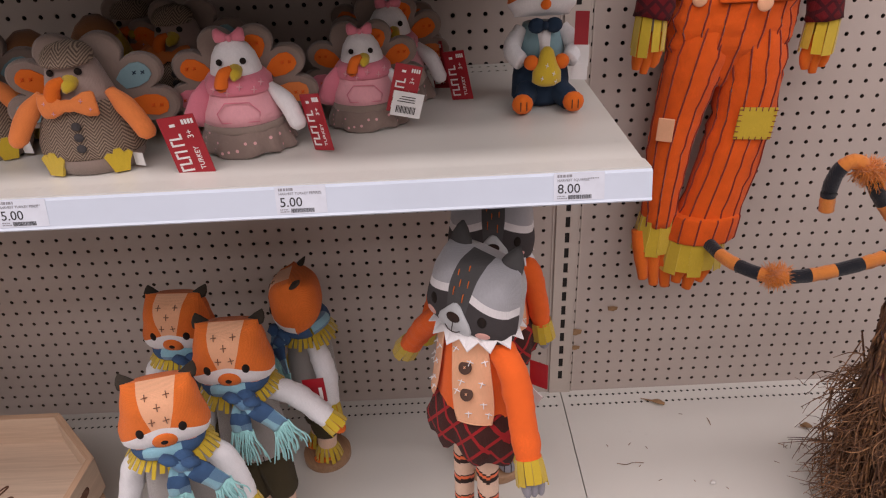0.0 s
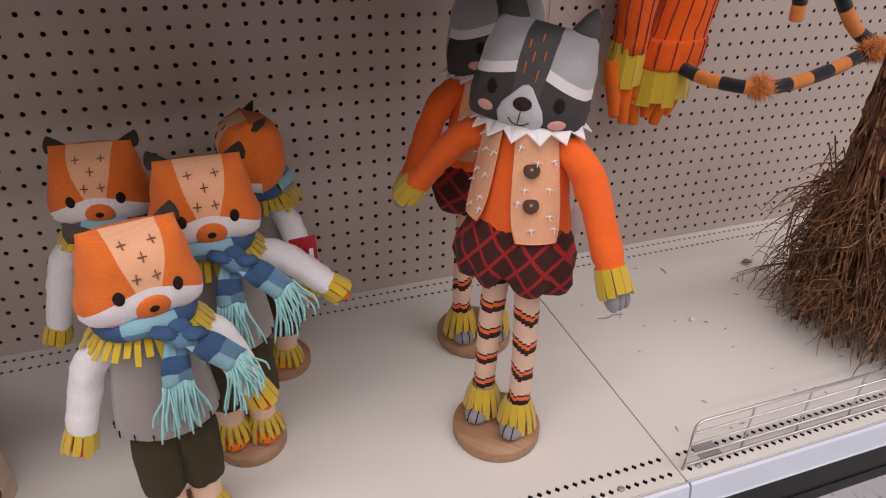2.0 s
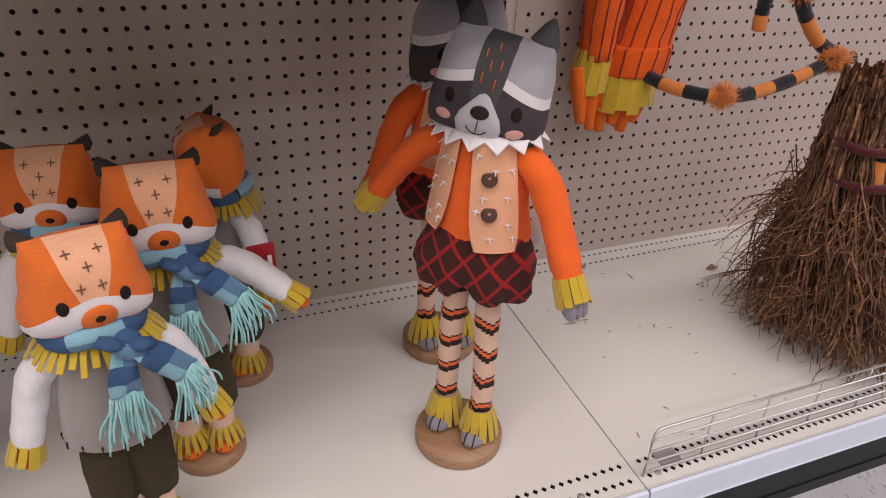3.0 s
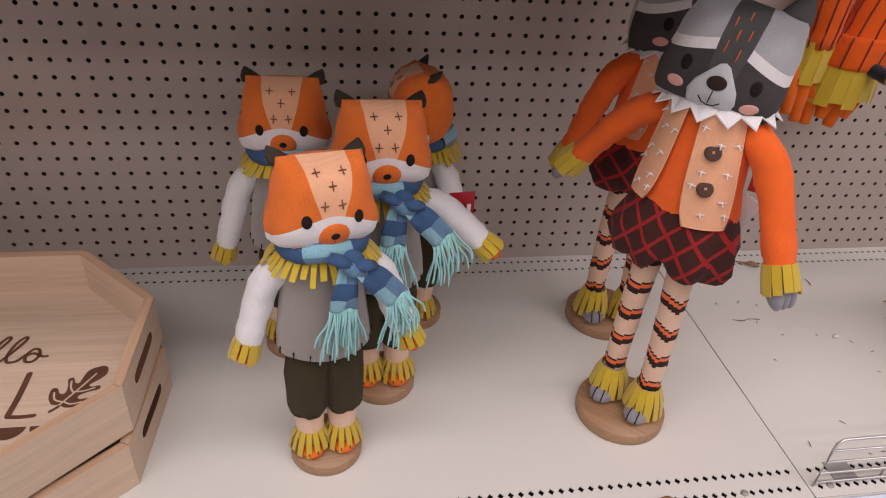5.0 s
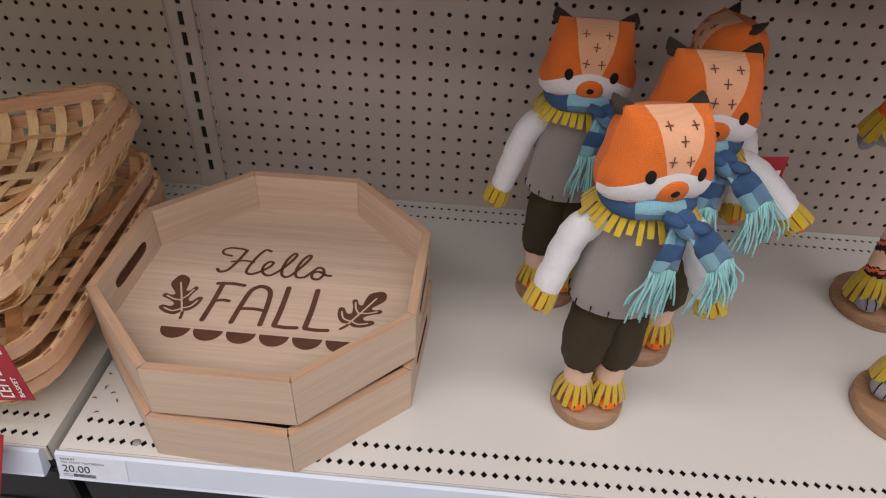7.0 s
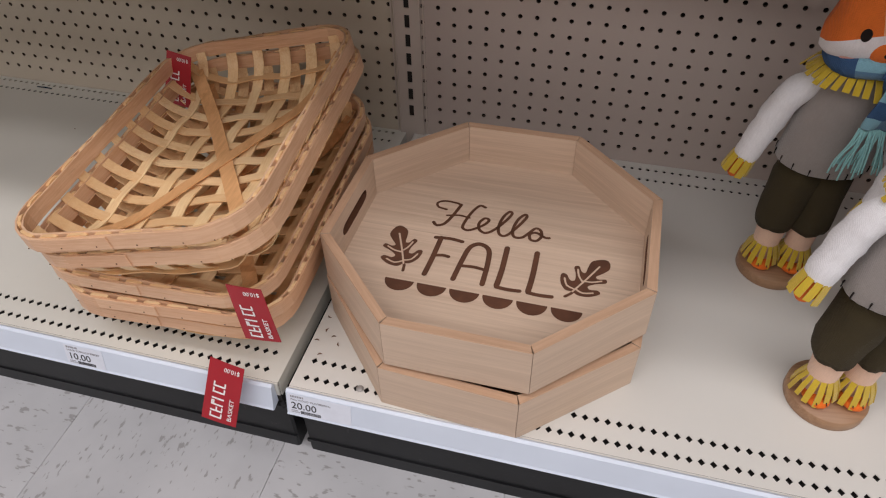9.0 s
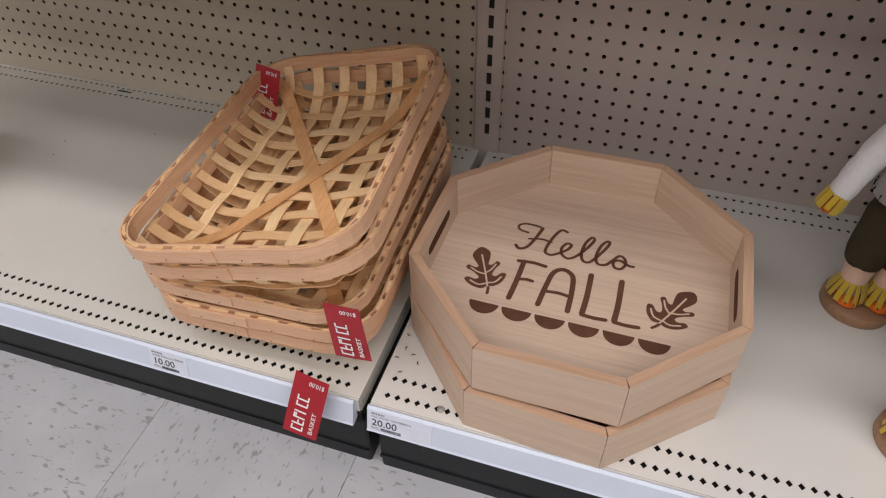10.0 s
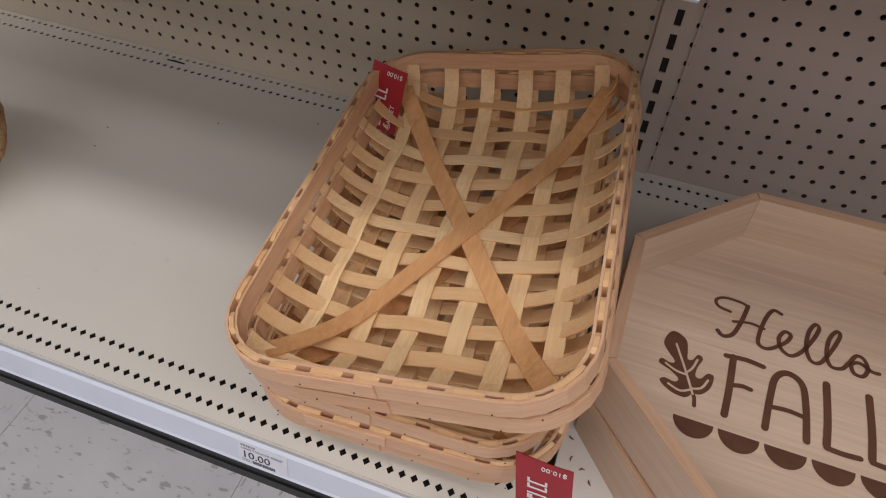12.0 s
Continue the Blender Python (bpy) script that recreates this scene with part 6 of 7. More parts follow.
def scalloped(cx, cz, r, count, bump, a0, a1, scale=1.0, n=72):
    """Outline of a fan of rounded feathers."""
    out = []
    for i in range(n + 1):
        a = a0 + (a1 - a0) * i / n
        q = (r + bump * abs(math.sin(count * math.pi * i / n)) ** 0.6) * scale
        out.append((cx + q * math.cos(a), cz + q * 0.90 * math.sin(a)))
    return out


def petal(cx, cz, a, r0, r1, w):
    u, v = math.cos(radians(a)), math.sin(radians(a))
    side = [(r0, 0.55), (r0 + 0.35 * (r1 - r0), 0.95), (r0 + 0.7 * (r1 - r0), 1.0), (r0 + 0.93 * (r1 - r0), 0.7), (r1, 0.25)]
    pts = [(p, -q * w) for p, q in side] + [(p, q * w) for p, q in reversed(side)]
    return [(cx + u * p - v * q, cz + 0.90 * (v * p + u * q)) for p, q in pts]


def print_on(d, text, size, m, mat):
    """A word printed flat into the same mesh."""
    tmp = letters("word", text, size, Matrix.Identity(4), mat)
    k = d.put([m @ v.co for v in tmp.data.vertices])
    for p in tmp.data.polygons:
        d.face([k + i for i in p.vertices], d.mi(mat), False)
    me = tmp.data
    bpy.data.objects.remove(tmp)
    bpy.data.meshes.remove(me)


def turkey(m, female, label, tag=(0.100, -0.052, 0.031, 0, -8, -6), sticker=False):
    d = Doll()
    fan = lambda y, s: [(x, y, z) for x, z in scalloped(0, 0.058, 0.063, 6, 0.022, radians(-24), radians(204), s)]
    d.grid([fan(0.019, 0.955), fan(0.0205, 0.985), fan(0.024, 1.0), fan(0.030, 1.0), fan(0.034, 0.97)], d.mi(M_TAUPE), True, (True, True), False)
    inserts = (M_WING, M_SKIN, M_SKIN, None, M_SKIN, M_SCARF) if female else (M_SKIN, M_TEAL, None, None, M_SKIN, M_TEAL)
    for k, mt in enumerate(inserts):
        if mt is not None:
            a = -24 + 38 * (k + 0.5)
            flat_shape(d, petal(0, 0.058, a, 0.040, 0.0735, 0.0125), 0.0172, 0.0195, mt)
            for q in (-0.004, 0.004):
                c = Vector((0.063 * math.cos(radians(a)) + q, 0.0172, 0.058 + 0.0567 * math.sin(radians(a))))
                d.cross(c, Vector((0, -1, 0)), 0.005, M_NAVY if mt == M_TEAL else M_TROUSER, 0.78, 0.0005)
    upper = M_FELT_W if female else M_FACE
    if female:
        rows = []
        for z, r, wave in ((0.004, 0.0470, 0.03), (0.002, 0.0520, 0.09), (0.0045, 0.0535, 0.10), (0.013, 0.0520, 0.07), (0.022, 0.0490, 0.045), (0.031, 0.0455, 0.015)):
            row = []
            for i in range(88):
                t = 2 * math.pi * i / 88
                q = 1 + wave * (math.sin(12 * t + 1.5 * math.sin(2 * t)) * 0.6 + noise.noise((2.6 * math.cos(t), 2.6 * math.sin(t), z * 18)))
                row.append((r * q * math.cos(t), -0.006 + 0.80 * r * q * math.sin(t), z + 0.004 * wave * 10 * (0.5 + 0.5 * math.sin(5 * t + 1)) * (z < 0.006)))
            rows.append(row)
        d.grid(rows, d.mi(M_DOTTED), True, (True, False))
        d.rings([(0, -0.006, 0.0, 0.040, 0.031), (0, -0.006, 0.008, 0.044, 0.034), (0, -0.006, 0.030, 0.042, 0.033)], M_FELT_W, 28)
        d.rings([(0, -0.006, 0.029, 0.0455, 0.0365), (0, -0.006, 0.0315, 0.0470, 0.0375), (0, -0.006, 0.038, 0.0455, 0.0365)], M_TAUPE, 30, crumple=0.03)
        d.rings([(0, -0.006, 0.036, 0.0450, 0.0360), (0, -0.005, 0.050, 0.0425, 0.0345), (0, -0.002, 0.064, 0.0375, 0.0315), (0, 0, 0.080, 0.0315, 0.0280)], M_PINK, 30, crumple=0.03)
        pocket = [(-0.020, 0.043), (0.021, 0.042), (0.023, 0.052), (0.013, 0.063), (-0.013, 0.064), (-0.023, 0.053)]
        loop = [(x, -0.0415 + 0.22 * (z - 0.043) + 5.5 * x * x, z) for x, z in pocket + pocket[:1]]
        d.tube(loop, 0.0007, d.mi(M_SCARF), 5)
        d.rings([(0, -0.002, 0.069, 0.0355, 0.0310), (0, -0.002, 0.073, 0.0375, 0.0330), (0, -0.002, 0.081, 0.0365, 0.0325), (0, -0.001, 0.089, 0.0300, 0.0275)], M_SCARF, 28, crumple=0.08)
        for x, z in ((-0.022, 0.079), (-0.008, 0.075), (0.006, 0.081), (0.020, 0.076), (0.028, 0.083)):
            d.cross(Vector((x, -0.0358 + 9 * x * x, z)), Vector((x * 20, -1, 0)), 0.0075, M_PINK, 0.2, 0.0006)
        head = [(0, 0, 0.070, 0.0345, 0.0300), (0, 0, 0.086, 0.0290, 0.0265)]
    else:
        d.rings([(0, -0.006, 0.020, 0.0485, 0.0390), (0, -0.006, 0.023, 0.0492, 0.0398), (0, -0.005, 0.034, 0.0488, 0.0392), (0, -0.003, 0.050, 0.0435, 0.0360), (0, 0, 0.068, 0.0362, 0.0315), (0, 0, 0.074, 0.0335, 0.0300)], M_TWEED, 34, crumple=0.03)
        d.rings([(0, -0.006, 0.0, 0.036, 0.029), (0, -0.007, 0.003, 0.041, 0.034), (0, -0.007, 0.012, 0.0465, 0.0378), (0, -0.006, 0.026, 0.0480, 0.0385)], M_TAUPE, 32, crumple=0.02)
        for z in (0.033, 0.044, 0.055):
            d.dot(Vector((0.002, -0.0450 + 0.20 * (z - 0.033), z)), Vector((0, -1, 0.2)), 0.0046, 0.0044, M_MASK, 0.002)
        tie = [(x, -0.0385 + 6 * x * x, 0.076) for x in (-0.025, -0.023, -0.016, -0.008, -0.004, 0, 0.004, 0.008, 0.016, 0.023, 0.025)]
        d.tube(tie, [0.011, 0.0130, 0.0125, 0.0085, 0.0060, 0.0066, 0.0060, 0.0085, 0.0125, 0.0130, 0.011], d.mi(M_WING), 14, 0.40, (True, True), (0, 1, 0))
        for x, z in ((-0.019, 0.080), (-0.013, 0.070), (0.014, 0.081), (0.020, 0.072)):
            d.cross(Vector((x, -0.0425 + 6 * x * x, z)), Vector((0, -1, 0)), 0.004, M_PINK, 0.2, 0.0004)
        head = [(0, 0, 0.066, 0.0360, 0.0310), (0, 0, 0.084, 0.0300, 0.0275)]
    d.rings(head + [(0, 0, 0.096, 0.0268, 0.0252), (0, 0, 0.107, 0.0235, 0.0225), (0, 0, 0.116, 0.0178, 0.0172), (0, 0, 0.122, 0.0105, 0.0100), (0, 0, 0.124, 0.004, 0.004)], upper, 28)
    for s in (-1, 1):
        d.dot(Vector((s * 0.0125, -0.0222, 0.1045)), Vector((s * 0.4, -1, 0.25)), 0.0035, 0.0035, M_BLACK, 0.0025)
        if female and s < 0:
            d.tube([(-0.030, -0.012, 0.080), (-0.042, -0.016, 0.064), (-0.050, -0.017, 0.046), (-0.053, -0.016, 0.036)], [0.007, 0.011, 0.013, 0.012], d.mi(M_SCARF), 12, 0.35, (True, True), (0, 1, 0))
        elif female:
            d.limb([(0.034, -0.010, 0.072), (0.050, -0.020, 0.056), (0.060, -0.026, 0.034), (0.063, -0.027, 0.026)], [0.006, 0.0110, 0.0105, 0.006], M_FELT_W, 14, 0.03)
        else:
            d.limb([(s * 0.031, -0.010, 0.080), (s * 0.046, -0.020, 0.064), (s * 0.059, -0.027, 0.042), (s * 0.062, -0.028, 0.034)], [0.006, 0.0108, 0.0100, 0.0055], M_WING, 14, 0.03)
            # webbed felt foot
            d.x = pose(s * 0.030, -0.0370, 0.0035, -4, 0, s * 22)
            flat_shape(d, [(-0.0070, 0.0), (0.0070, 0.0), (0.0095, 0.010), (0.0135, 0.018), (0.0105, 0.0215), (0.0060, 0.0195), (0.0035, 0.0245), (-0.0025, 0.0245), (-0.0045, 0.0200), (-0.0090, 0.0215), (-0.0130, 0.0175), (-0.0100, 0.010)], -0.0030, 0.0005, M_YELLOW)
            d.x = Matrix.Identity(4)
    d.limb([(0.003, -0.022, 0.0955), (0.003, -0.030, 0.0935), (0.002, -0.038, 0.0895)], [0.0080, 0.0072, 0.0025], M_YELLOW, 12, 0.02)
    d.limb([(0.000, -0.029, 0.099), (-0.009, -0.033, 0.094), (-0.013, -0.034, 0.083), (-0.013, -0.034, 0.077)], [0.0045, 0.0072, 0.0080, 0.0045], M_SKIN, 12, 0.03)
    if female:
        for s in (-1, 1):
            d.tube([(0, -0.006, 0.1255), (s * 0.006, -0.006, 0.1265), (s * 0.013, -0.005, 0.1285), (s * 0.0155, -0.004, 0.1285)], [0.0028, 0.0052, 0.0082, 0.0060], d.mi(M_PINK_D), 12, 0.55, (True, True), (0, 1, 0))
        d.ball((0, -0.008, 0.1258), (0.0036, 0.0042, 0.0040), d.mi(M_PINK_D), None, 6, 10)
    else:
        d.rings([(0, -0.007, 0.1105, 0.0225, 0.0235), (0, -0.006, 0.1135, 0.0240, 0.0250), (0, -0.003, 0.120, 0.0225, 0.0225), (0, -0.001, 0.126, 0.0170, 0.0170), (0, 0, 0.129, 0.007, 0.007)], M_TWEED, 24, crumple=0.04)
        d.box((0.046, -0.030, 0.012), (0.011, 0.001, 0.014), d.mi(M_PALE_TAG), Matrix.Rotation(-0.4, 4, "Z"))
    # hang tag: brand mark as plain strokes, then the printed words
    tm = pose(*tag) @ Matrix.Scale(1.18, 4)
    tr = tm.to_3x3().to_4x4()
    d.box(tm.translation, (0.030, 0.0012, 0.054), d.mi(M_RED), tr)
    for k in range(6):
        zz = -0.0215 + 0.0058 * k
        d.box(tm @ Vector((-0.006, -0.0009, zz)), (0.0105, 0.0005, 0.0016), d.mi(M_WHITE), tr)
        if k != 3:
            d.box(tm @ Vector((-0.0015 if k % 2 else -0.0105, -0.0009, zz + 0.0022)), (0.0016, 0.0005, 0.0042), d.mi(M_WHITE), tr)
    up = tm @ pose(0.0090, -0.0008, -0.0225, 90, 0, 0) @ Matrix.Rotation(math.pi / 2, 4, "Z")
    print_on(d, "TURKEY", 0.0058, up, M_WHITE)
    print_on(d, "3+", 0.0072, up @ Matrix.Translation((0.029, 0, 0)), M_WHITE)
    for k in range(4):
        d.box(tm @ Vector((0.0045 + 0.0026 * k, -0.0009, 0.0215)), (0.0018, 0.0005, 0.0042), d.mi(M_WHITE), tr)
    d.box(tm @ Vector((-0.0045, -0.0009, 0.0195)), (0.0045, 0.0005, 0.0025), d.mi(M_WHITE), tr)
    if sticker:
        d.box(tm @ Vector((0.006, -0.0030, -0.016)), (0.034, 0.001, 0.028), d.mi(M_PALE_TAG), tr)
        for k in range(13):
            d.box(tm @ Vector((-0.005 + 0.0017 * k, -0.0038, -0.022)), (0.0006 + 0.0005 * (k % 3 == 0), 0.0005, 0.008), d.mi(M_BLACK), tr)
        for k in range(3):
            d.box(tm @ Vector((0.004 + 0.001 * k, -0.0038, -0.013 + 0.0028 * k)), (0.020 - 0.002 * k, 0.0005, 0.0008), d.mi(M_MASK), tr)
    return d.finish("turkey_plush", m, label, "plush toy", "plush turkeys")


def bird_plush(m, label):
    """A round mustard plush bird with white eye patches."""
    d = Doll()
    d.rings([(0, 0, 0.0, 0.030, 0.026), (0, 0, 0.006, 0.040, 0.034), (0, 0, 0.030, 0.046, 0.038), (0, 0, 0.062, 0.042, 0.035), (0, 0, 0.090, 0.036, 0.031), (0, 0, 0.112, 0.026, 0.023), (0, 0, 0.124, 0.010, 0.010)], M_YELLOW, 28, crumple=0.03)
    d.rings([(0, -0.003, 0.104, 0.031, 0.028), (0, -0.001, 0.116, 0.024, 0.022), (0, 0, 0.127, 0.010, 0.010)], M_LEAF_CLOTH, 22, crumple=0.05)
    for s in (-1, 1):
        d.dot(Vector((s * 0.015, -0.031, 0.090)), Vector((s * 0.4, -1, 0.2)), 0.0135, 0.0135, M_FELT_W, 0.003)
        d.dot(Vector((s * 0.014, -0.0345, 0.090)), Vector((s * 0.3, -1, 0.2)), 0.0050, 0.0050, M_BLACK, 0.002)
        d.limb([(s * 0.038, -0.004, 0.070), (s * 0.050, -0.014, 0.048), (s * 0.046, -0.018, 0.026)], [0.007, 0.013, 0.006], M_YELLOW, 12, 0.03)
    d.limb([(0, -0.030, 0.084), (0, -0.039, 0.080), (0, -0.044, 0.075)], [0.0070, 0.0055, 0.0020], M_SKIN, 10, 0.02)
    return d.finish("bird_plush", m, label, "plush toy", "plush birds")


S2 = SHELF + 0.0005
M_FACE = fabric("pale_taupe_felt", (0.40, 0.30, 0.265), 0.1, 1400, 0.3)
M_LEAF_CLOTH = fabric("russet_cloth", (0.40, 0.17, 0.07), 0.15, 1300, 0.3)
tom = turkey(pose(-0.606, -0.350, S2, 3, 0, 4) @ Matrix.Diagonal((1.12, 1.0, 1.05, 1)), False, "brown plush turkey with orange bow tie and tweed cap")
hen = turkey(pose(-0.445, -0.318, S2, 3, 0, 6), True, "white and pink plush turkey with dotted skirt", (0.082, -0.040, 0.036, 0, -14, -50))
hen_far = turkey(pose(-0.312, -0.255, S2, 3, 0, 4) @ Matrix.Scale(0.90, 4), True, "pink plush turkey with a white barcode sticker on its tag", (0.052, -0.050, 0.060, 0, 16, 6), True)
for x, y, turn in ((-0.760, -0.300, 10), (-0.560, -0.150, -6), (-0.640, -0.090, 8)):
    copy_thing(tom, pose(x, y, S2, 3, 0, turn))["label"] = "brown plush turkey in the shade at the back of the shelf"
for x, y, turn in ((-0.284, -0.160, 10), (-0.300, -0.080, -4)):
    copy_thing(hen, pose(x, y, S2, 3, 0, turn))["label"] = "white and pink plush turkey standing behind another"
owl = bird_plush(pose(-0.712, -0.235, S2, 3, 0, 6), "mustard plush bird in the shade behind the turkeys")
copy_thing(owl, pose(-0.665, -0.150, S2, 3, 0, -8))


def fox_plush():
    d = Doll()
    d.rings([(0, 0.004, 0.001, 0.034, 0.030), (0, 0, 0.008, 0.040, 0.034), (0, 0, 0.030, 0.039, 0.033), (0, 0.002, 0.050, 0.035, 0.030)], M_NAVY, 26)
    d.rings([(0, 0.002, 0.048, 0.0345, 0.0300), (0, 0.003, 0.070, 0.0310, 0.0275), (0, 0.004, 0.090, 0.0245, 0.0230)], M_TEAL, 26)
    d.rings([(0, -0.006, 0.060, 0.012, 0.024), (0, -0.004, 0.086, 0.013, 0.021)], M_FELT_W, 16)
    for s in (-1, 1):
        d.limb([(s * 0.022, -0.022, 0.018), (s * 0.031, -0.042, 0.012)], [0.016, 0.014], M_NAVY, 12)
        d.ball((s * 0.034, -0.056, 0.013), (0.0145, 0.011, 0.0115), d.mi(M_SKIN), None, 6, 12)
        for q in (-0.004, 0.004):
            d.tube([(s * 0.034 + q, -0.066, 0.008), (s * 0.034 + q, -0.0665, 0.018)], 0.0007, d.mi(M_STITCH), 4)
        d.limb([(s * 0.028, 0, 0.084), (s * 0.042, -0.014, 0.066), (s * 0.032, -0.030, 0.054)], [0.010, 0.0125, 0.0105], M_SLEEVE, 12)
        d.ball((s * 0.020, -0.039, 0.055), (0.0105, 0.008, 0.0085), d.mi(M_SKIN), None, 6, 10)
        d.ball((s * 0.0115, -0.025, 0.092), (0.0115, 0.006, 0.0085), d.mi(M_NAVY), None, 6, 10)
    d.ball((0, -0.027, 0.092), (0.0045, 0.005, 0.005), d.mi(M_NAVY), None, 6, 8)
    d.rings([(0, -0.042, 0.030, 0.012, 0.008), (0, -0.042, 0.034, 0.0195, 0.0110), (0, -0.042, 0.045, 0.0190, 0.0110), (0, -0.041, 0.058, 0.0120, 0.0085), (0, -0.041, 0.068, 0.0085, 0.0065), (0, -0.041, 0.072, 0.004, 0.003)], M_YELLOW, 20)
    for x, z in ((-0.008, 0.040), (0.007, 0.045), (-0.002, 0.054), (0.010, 0.036)):
        d.cross(Vector((x, -0.0528, z)), Vector((0, -1, 0)), 0.0055, M_FELT_W, 0.3, 0.0004)
    hm = pose(0, 0, 0.098, -4, 0, 0)
    half = lambda v: 0.046 * curve_v(v, [(0.0, 0.80), (0.2, 1.0), (0.6, 0.9), (1.0, 0.72)])
    head = Pillow(d, half, 0, 0.072, 0.030, lambda v: 0.25 + 0.19 * v, [lambda u: 0.45 - 0.25 * min(abs(u), 1) ** 1.7], lambda bi, c: M_FELT_W if bi == 0 else (M_PEACH if c == "s" else M_ORANGE), hm, M_ORANGE)
    for u in (-0.45, 0.45):
        p, n = head.spot(u, 0.42)
        d.dot(p, n, 0.004, 0.005, M_BLACK)
    p, n = head.spot(0, 0.2)
    d.dot(p, n, 0.007, 0.006, M_SKIN, 0.004)
    for x, z, w, h, mt in ((0.047, 0.088, 0.018, 0.036, M_RED), (0.049, 0.058, 0.018, 0.024, M_PALE_TAG), (0.046, 0.040, 0.022, 0.018, M_PALE_TAG)):
        d.box((x, -0.030, z), (w, 0.001, h), d.mi(mt), Matrix.Rotation(-0.3, 4, "Z"))
    return d.finish("fox_plush", pose(-0.090, -0.205, S2, 0, 0, 2) @ Matrix.Diagonal((0.93, 1.0, 1.10, 1)), "small plush fox in navy trousers holding a mustard pear", "plush toy")


fox_plush()


# ---- bits left lying on the shelf ----
M_LEAF = painted("dry_leaf", (0.34, 0.20, 0.10), 0.8, 0.3, 80, 300, 0.3)
M_RIVET = plain("dull_rivet", (0.36, 0.35, 0.34), 0.5, 0.4)
M_CRUMB = plain("white_crumb", (0.78, 0.76, 0.73), 0.7)


def bit(name, pts, r, mat, at, label, flat=0.5):
    b = Build()
    p, rr = smooth_path(pts, r, 5)
    b.tube(p, rr, 0, 7, flat)
    ob = b.object(name, mat)
    ob.matrix_world = pose(*at)
    return tagged(ob, label, name.replace("_", " "))


Z0 = DECK + 0.0006
bit("dry_twig", [(-0.056, 0.002, 0.0016), (-0.02, -0.003, 0.002), (0.02, 0.001, 0.0035), (0.058, -0.004, 0.005)], [0.0013, 0.0016, 0.0014, 0.0007], M_TWIG, (0.452, -0.307, Z0), "thin brown twig lying on the shelf", 1)
bit("dry_leaf", [(-0.010, 0.003, 0.003), (0, 0, 0.007), (0.010, -0.003, 0.005)], [0.002, 0.008, 0.003], M_LEAF, (0.442, -0.136, Z0), "small curled dry leaf scrap on the shelf", 0.35)
bit("dry_leaf", [(-0.022, 0.010, 0.002), (-0.005, 0.0, 0.004), (0.008, -0.006, 0.006), (0.020, -0.012, 0.004)], [0.001, 0.0025, 0.007, 0.004], M_LEAF, (0.178, -0.046, Z0), "small curled dry leaf scrap on the shelf", 0.4)
bit("dry_leaf", [(-0.012, 0.004, 0.002), (0, 0, 0.005), (0.012, -0.002, 0.003)], [0.002, 0.007, 0.003], M_LEAF, (-0.194, -0.530, Z0), "small curled dry leaf scrap on the shelf", 0.4)
bit("paper_crumb", [(-0.004, 0, 0.002), (0, 0.001, 0.004), (0.004, 0, 0.003)], [0.002, 0.004, 0.002], M_CRUMB, (0.222, -0.258, Z0), "white paper crumb on the shelf", 0.8)
bit("pine_needle", [(0, -0.010, 0.001), (0.001, 0, 0.0012), (0.0, 0.010, 0.001)], [0.0007, 0.0009, 0.0006], M_TWIG, (0.268, -0.108, Z0), "short dark needle lying on the shelf", 0.8)
bit("dry_grass", [(-0.024, 0.002, 0.001), (-0.008, -0.002, 0.0012), (0.006, 0.002, 0.001), (0.024, 0.0, 0.001)], [0.0005, 0.0008, 0.0005, 0.0007], M_TWIG, (0.092, -0.204, Z0), "thin dry stem lying on the shelf", 0.8)
rnd = random.Random(21)
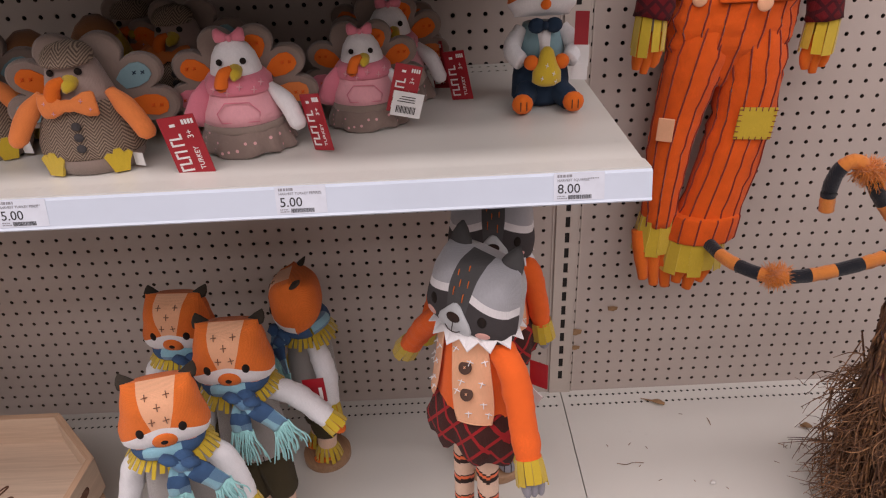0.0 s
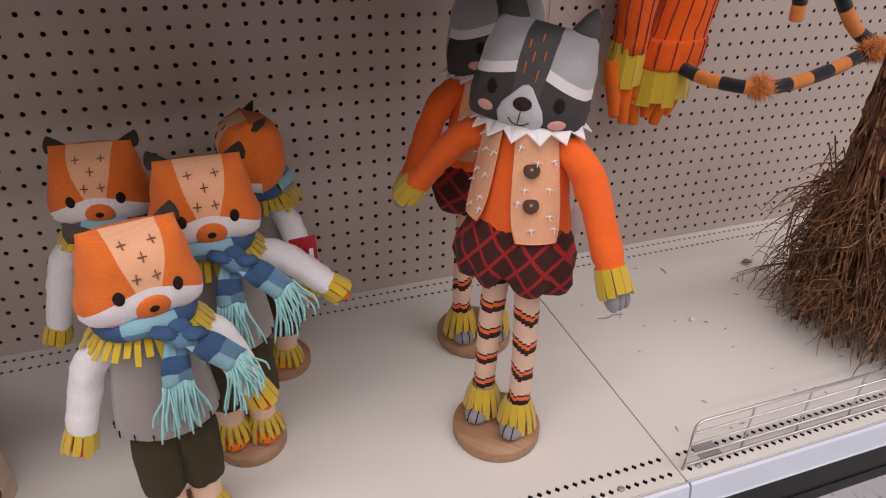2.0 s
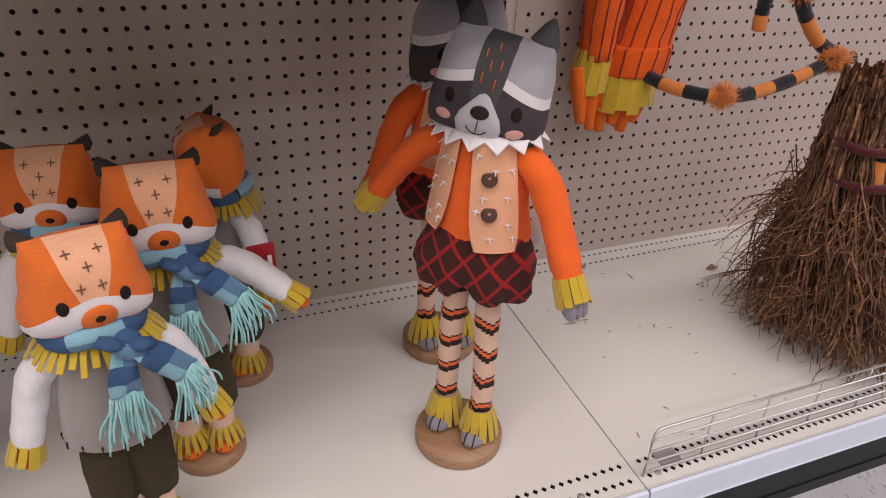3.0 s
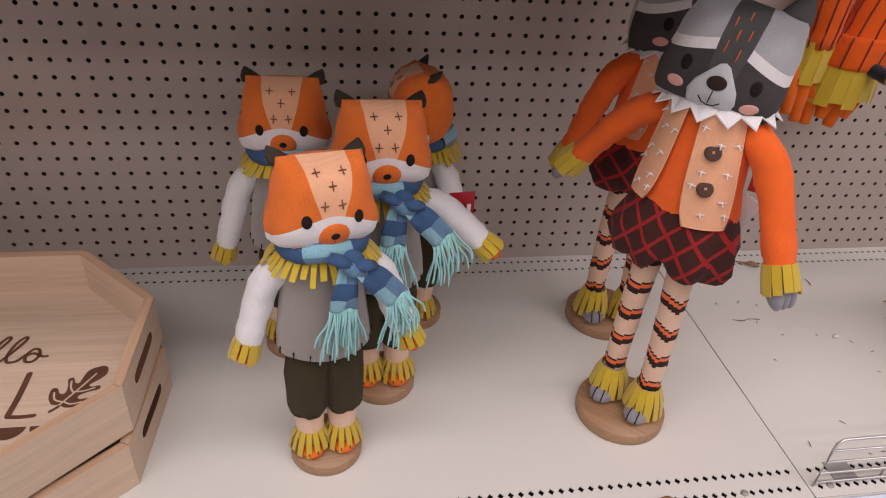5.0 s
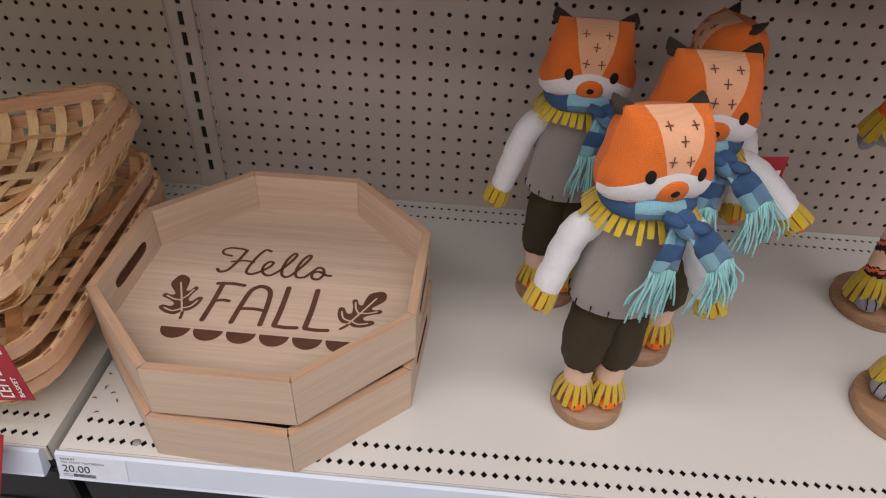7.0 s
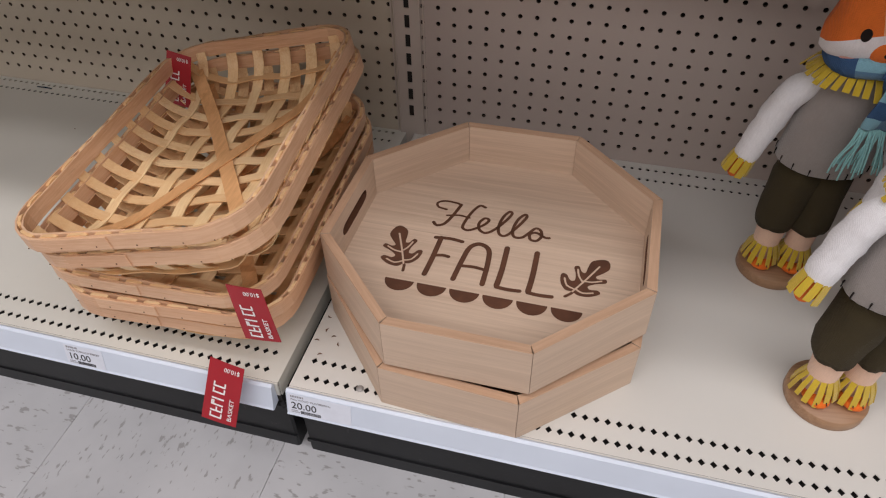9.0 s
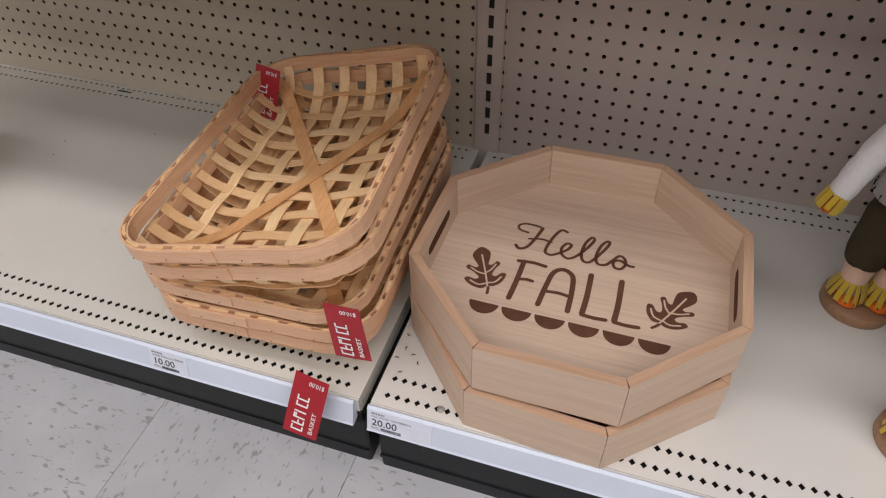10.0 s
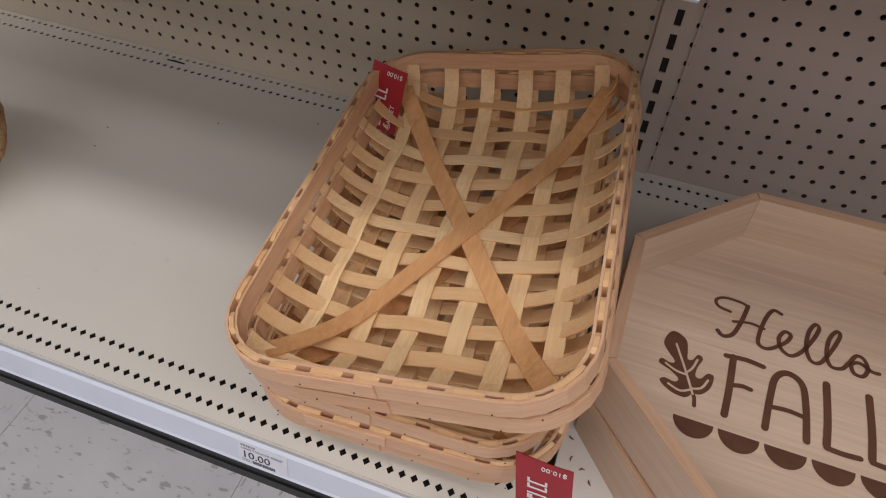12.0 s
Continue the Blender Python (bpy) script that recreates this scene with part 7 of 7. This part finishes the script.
for _ in range(26):
    x, y = rnd.uniform(0.03, 0.50), rnd.uniform(-0.50, -0.08)
    a = rnd.uniform(0, 6.28)
    s = rnd.uniform(0.002, 0.005)
    bit("plant_crumb", [(-s * math.cos(a), -s * math.sin(a), 0.0006), (0, 0, 0.0009), (s * math.cos(a), s * math.sin(a), 0.0006)], [0.0004, 0.0007, 0.0004], M_TWIG, (x, y, Z0), "tiny brown plant crumb on the shelf", 0.6)
for _ in range(14):
    x, y = rnd.uniform(-1.95, -1.25), rnd.uniform(-0.50, -0.06)
    bit("paper_crumb", [(-0.001, 0, 0.0008), (0, 0.0005, 0.0012), (0.001, 0, 0.0008)], [0.0005, 0.0009, 0.0005], M_CRUMB if rnd.random() < 0.6 else M_TWIG, (x, y, Z0), "tiny crumb lying on the shelf", 0.8)
for x, y in ((-1.205, -0.470), (-1.198, -0.452), (-1.186, -0.460), (-1.203, -0.430), (-1.176, -0.470), (-1.193, -0.490)):
    bit("paint_chip", [(-0.003, 0, 0.0005), (0, 0.001, 0.0009), (0.003, 0, 0.0005)], [0.0004, 0.0010, 0.0004], M_TWIG, (x, y, Z0, 0, 0, rnd.uniform(0, 180)), "small dark scrape mark on the shelf", 0.6)
bit("cloth_scrap", [(-0.016, 0, 0.0008), (0, 0.0005, 0.001), (0.016, 0, 0.0008)], [0.0015, 0.002, 0.0015], M_NAVY, (-1.948, -0.022, Z0), "short dark strip lying at the back of the shelf", 0.4)
# torn paper stuck on the pegboard
for x, z, s in ((0.092, 0.352, 0.010), (0.022, 0.30, 0.014), (0.024, 0.262, 0.010)):
    b = Build()
    b.grid([[(-s, -0.0008, s * 0.5), (0, -0.002, s * 0.62), (s, -0.001, s * 0.35)], [(-s * 0.8, -0.001, -s * 0.4), (0.1 * s, -0.0025, -s * 0.5), (s * 0.9, -0.001, -s * 0.3)]], 0)
    ob = b.object("paper_scrap", M_LEAF)
    ob.matrix_world = pose(x, -0.0008, z)
    tagged(ob, "torn brown paper scrap stuck to the pegboard", "paper")
# grey rivets in the punched rows
for x, y in ((-1.128, -0.5255), (-0.089, -0.5255), (0.030, -0.5255)):
    b = Build()
    b.ball((0, 0, 0.0004), (0.0048, 0.0048, 0.0016), 0, None, 6, 12)
    ob = b.object("shelf_rivet", M_RIVET)
    ob.matrix_world = pose(x, y, DECK + 0.0004)
    tagged(ob, "small grey rivet in the shelf edge", "rivet")
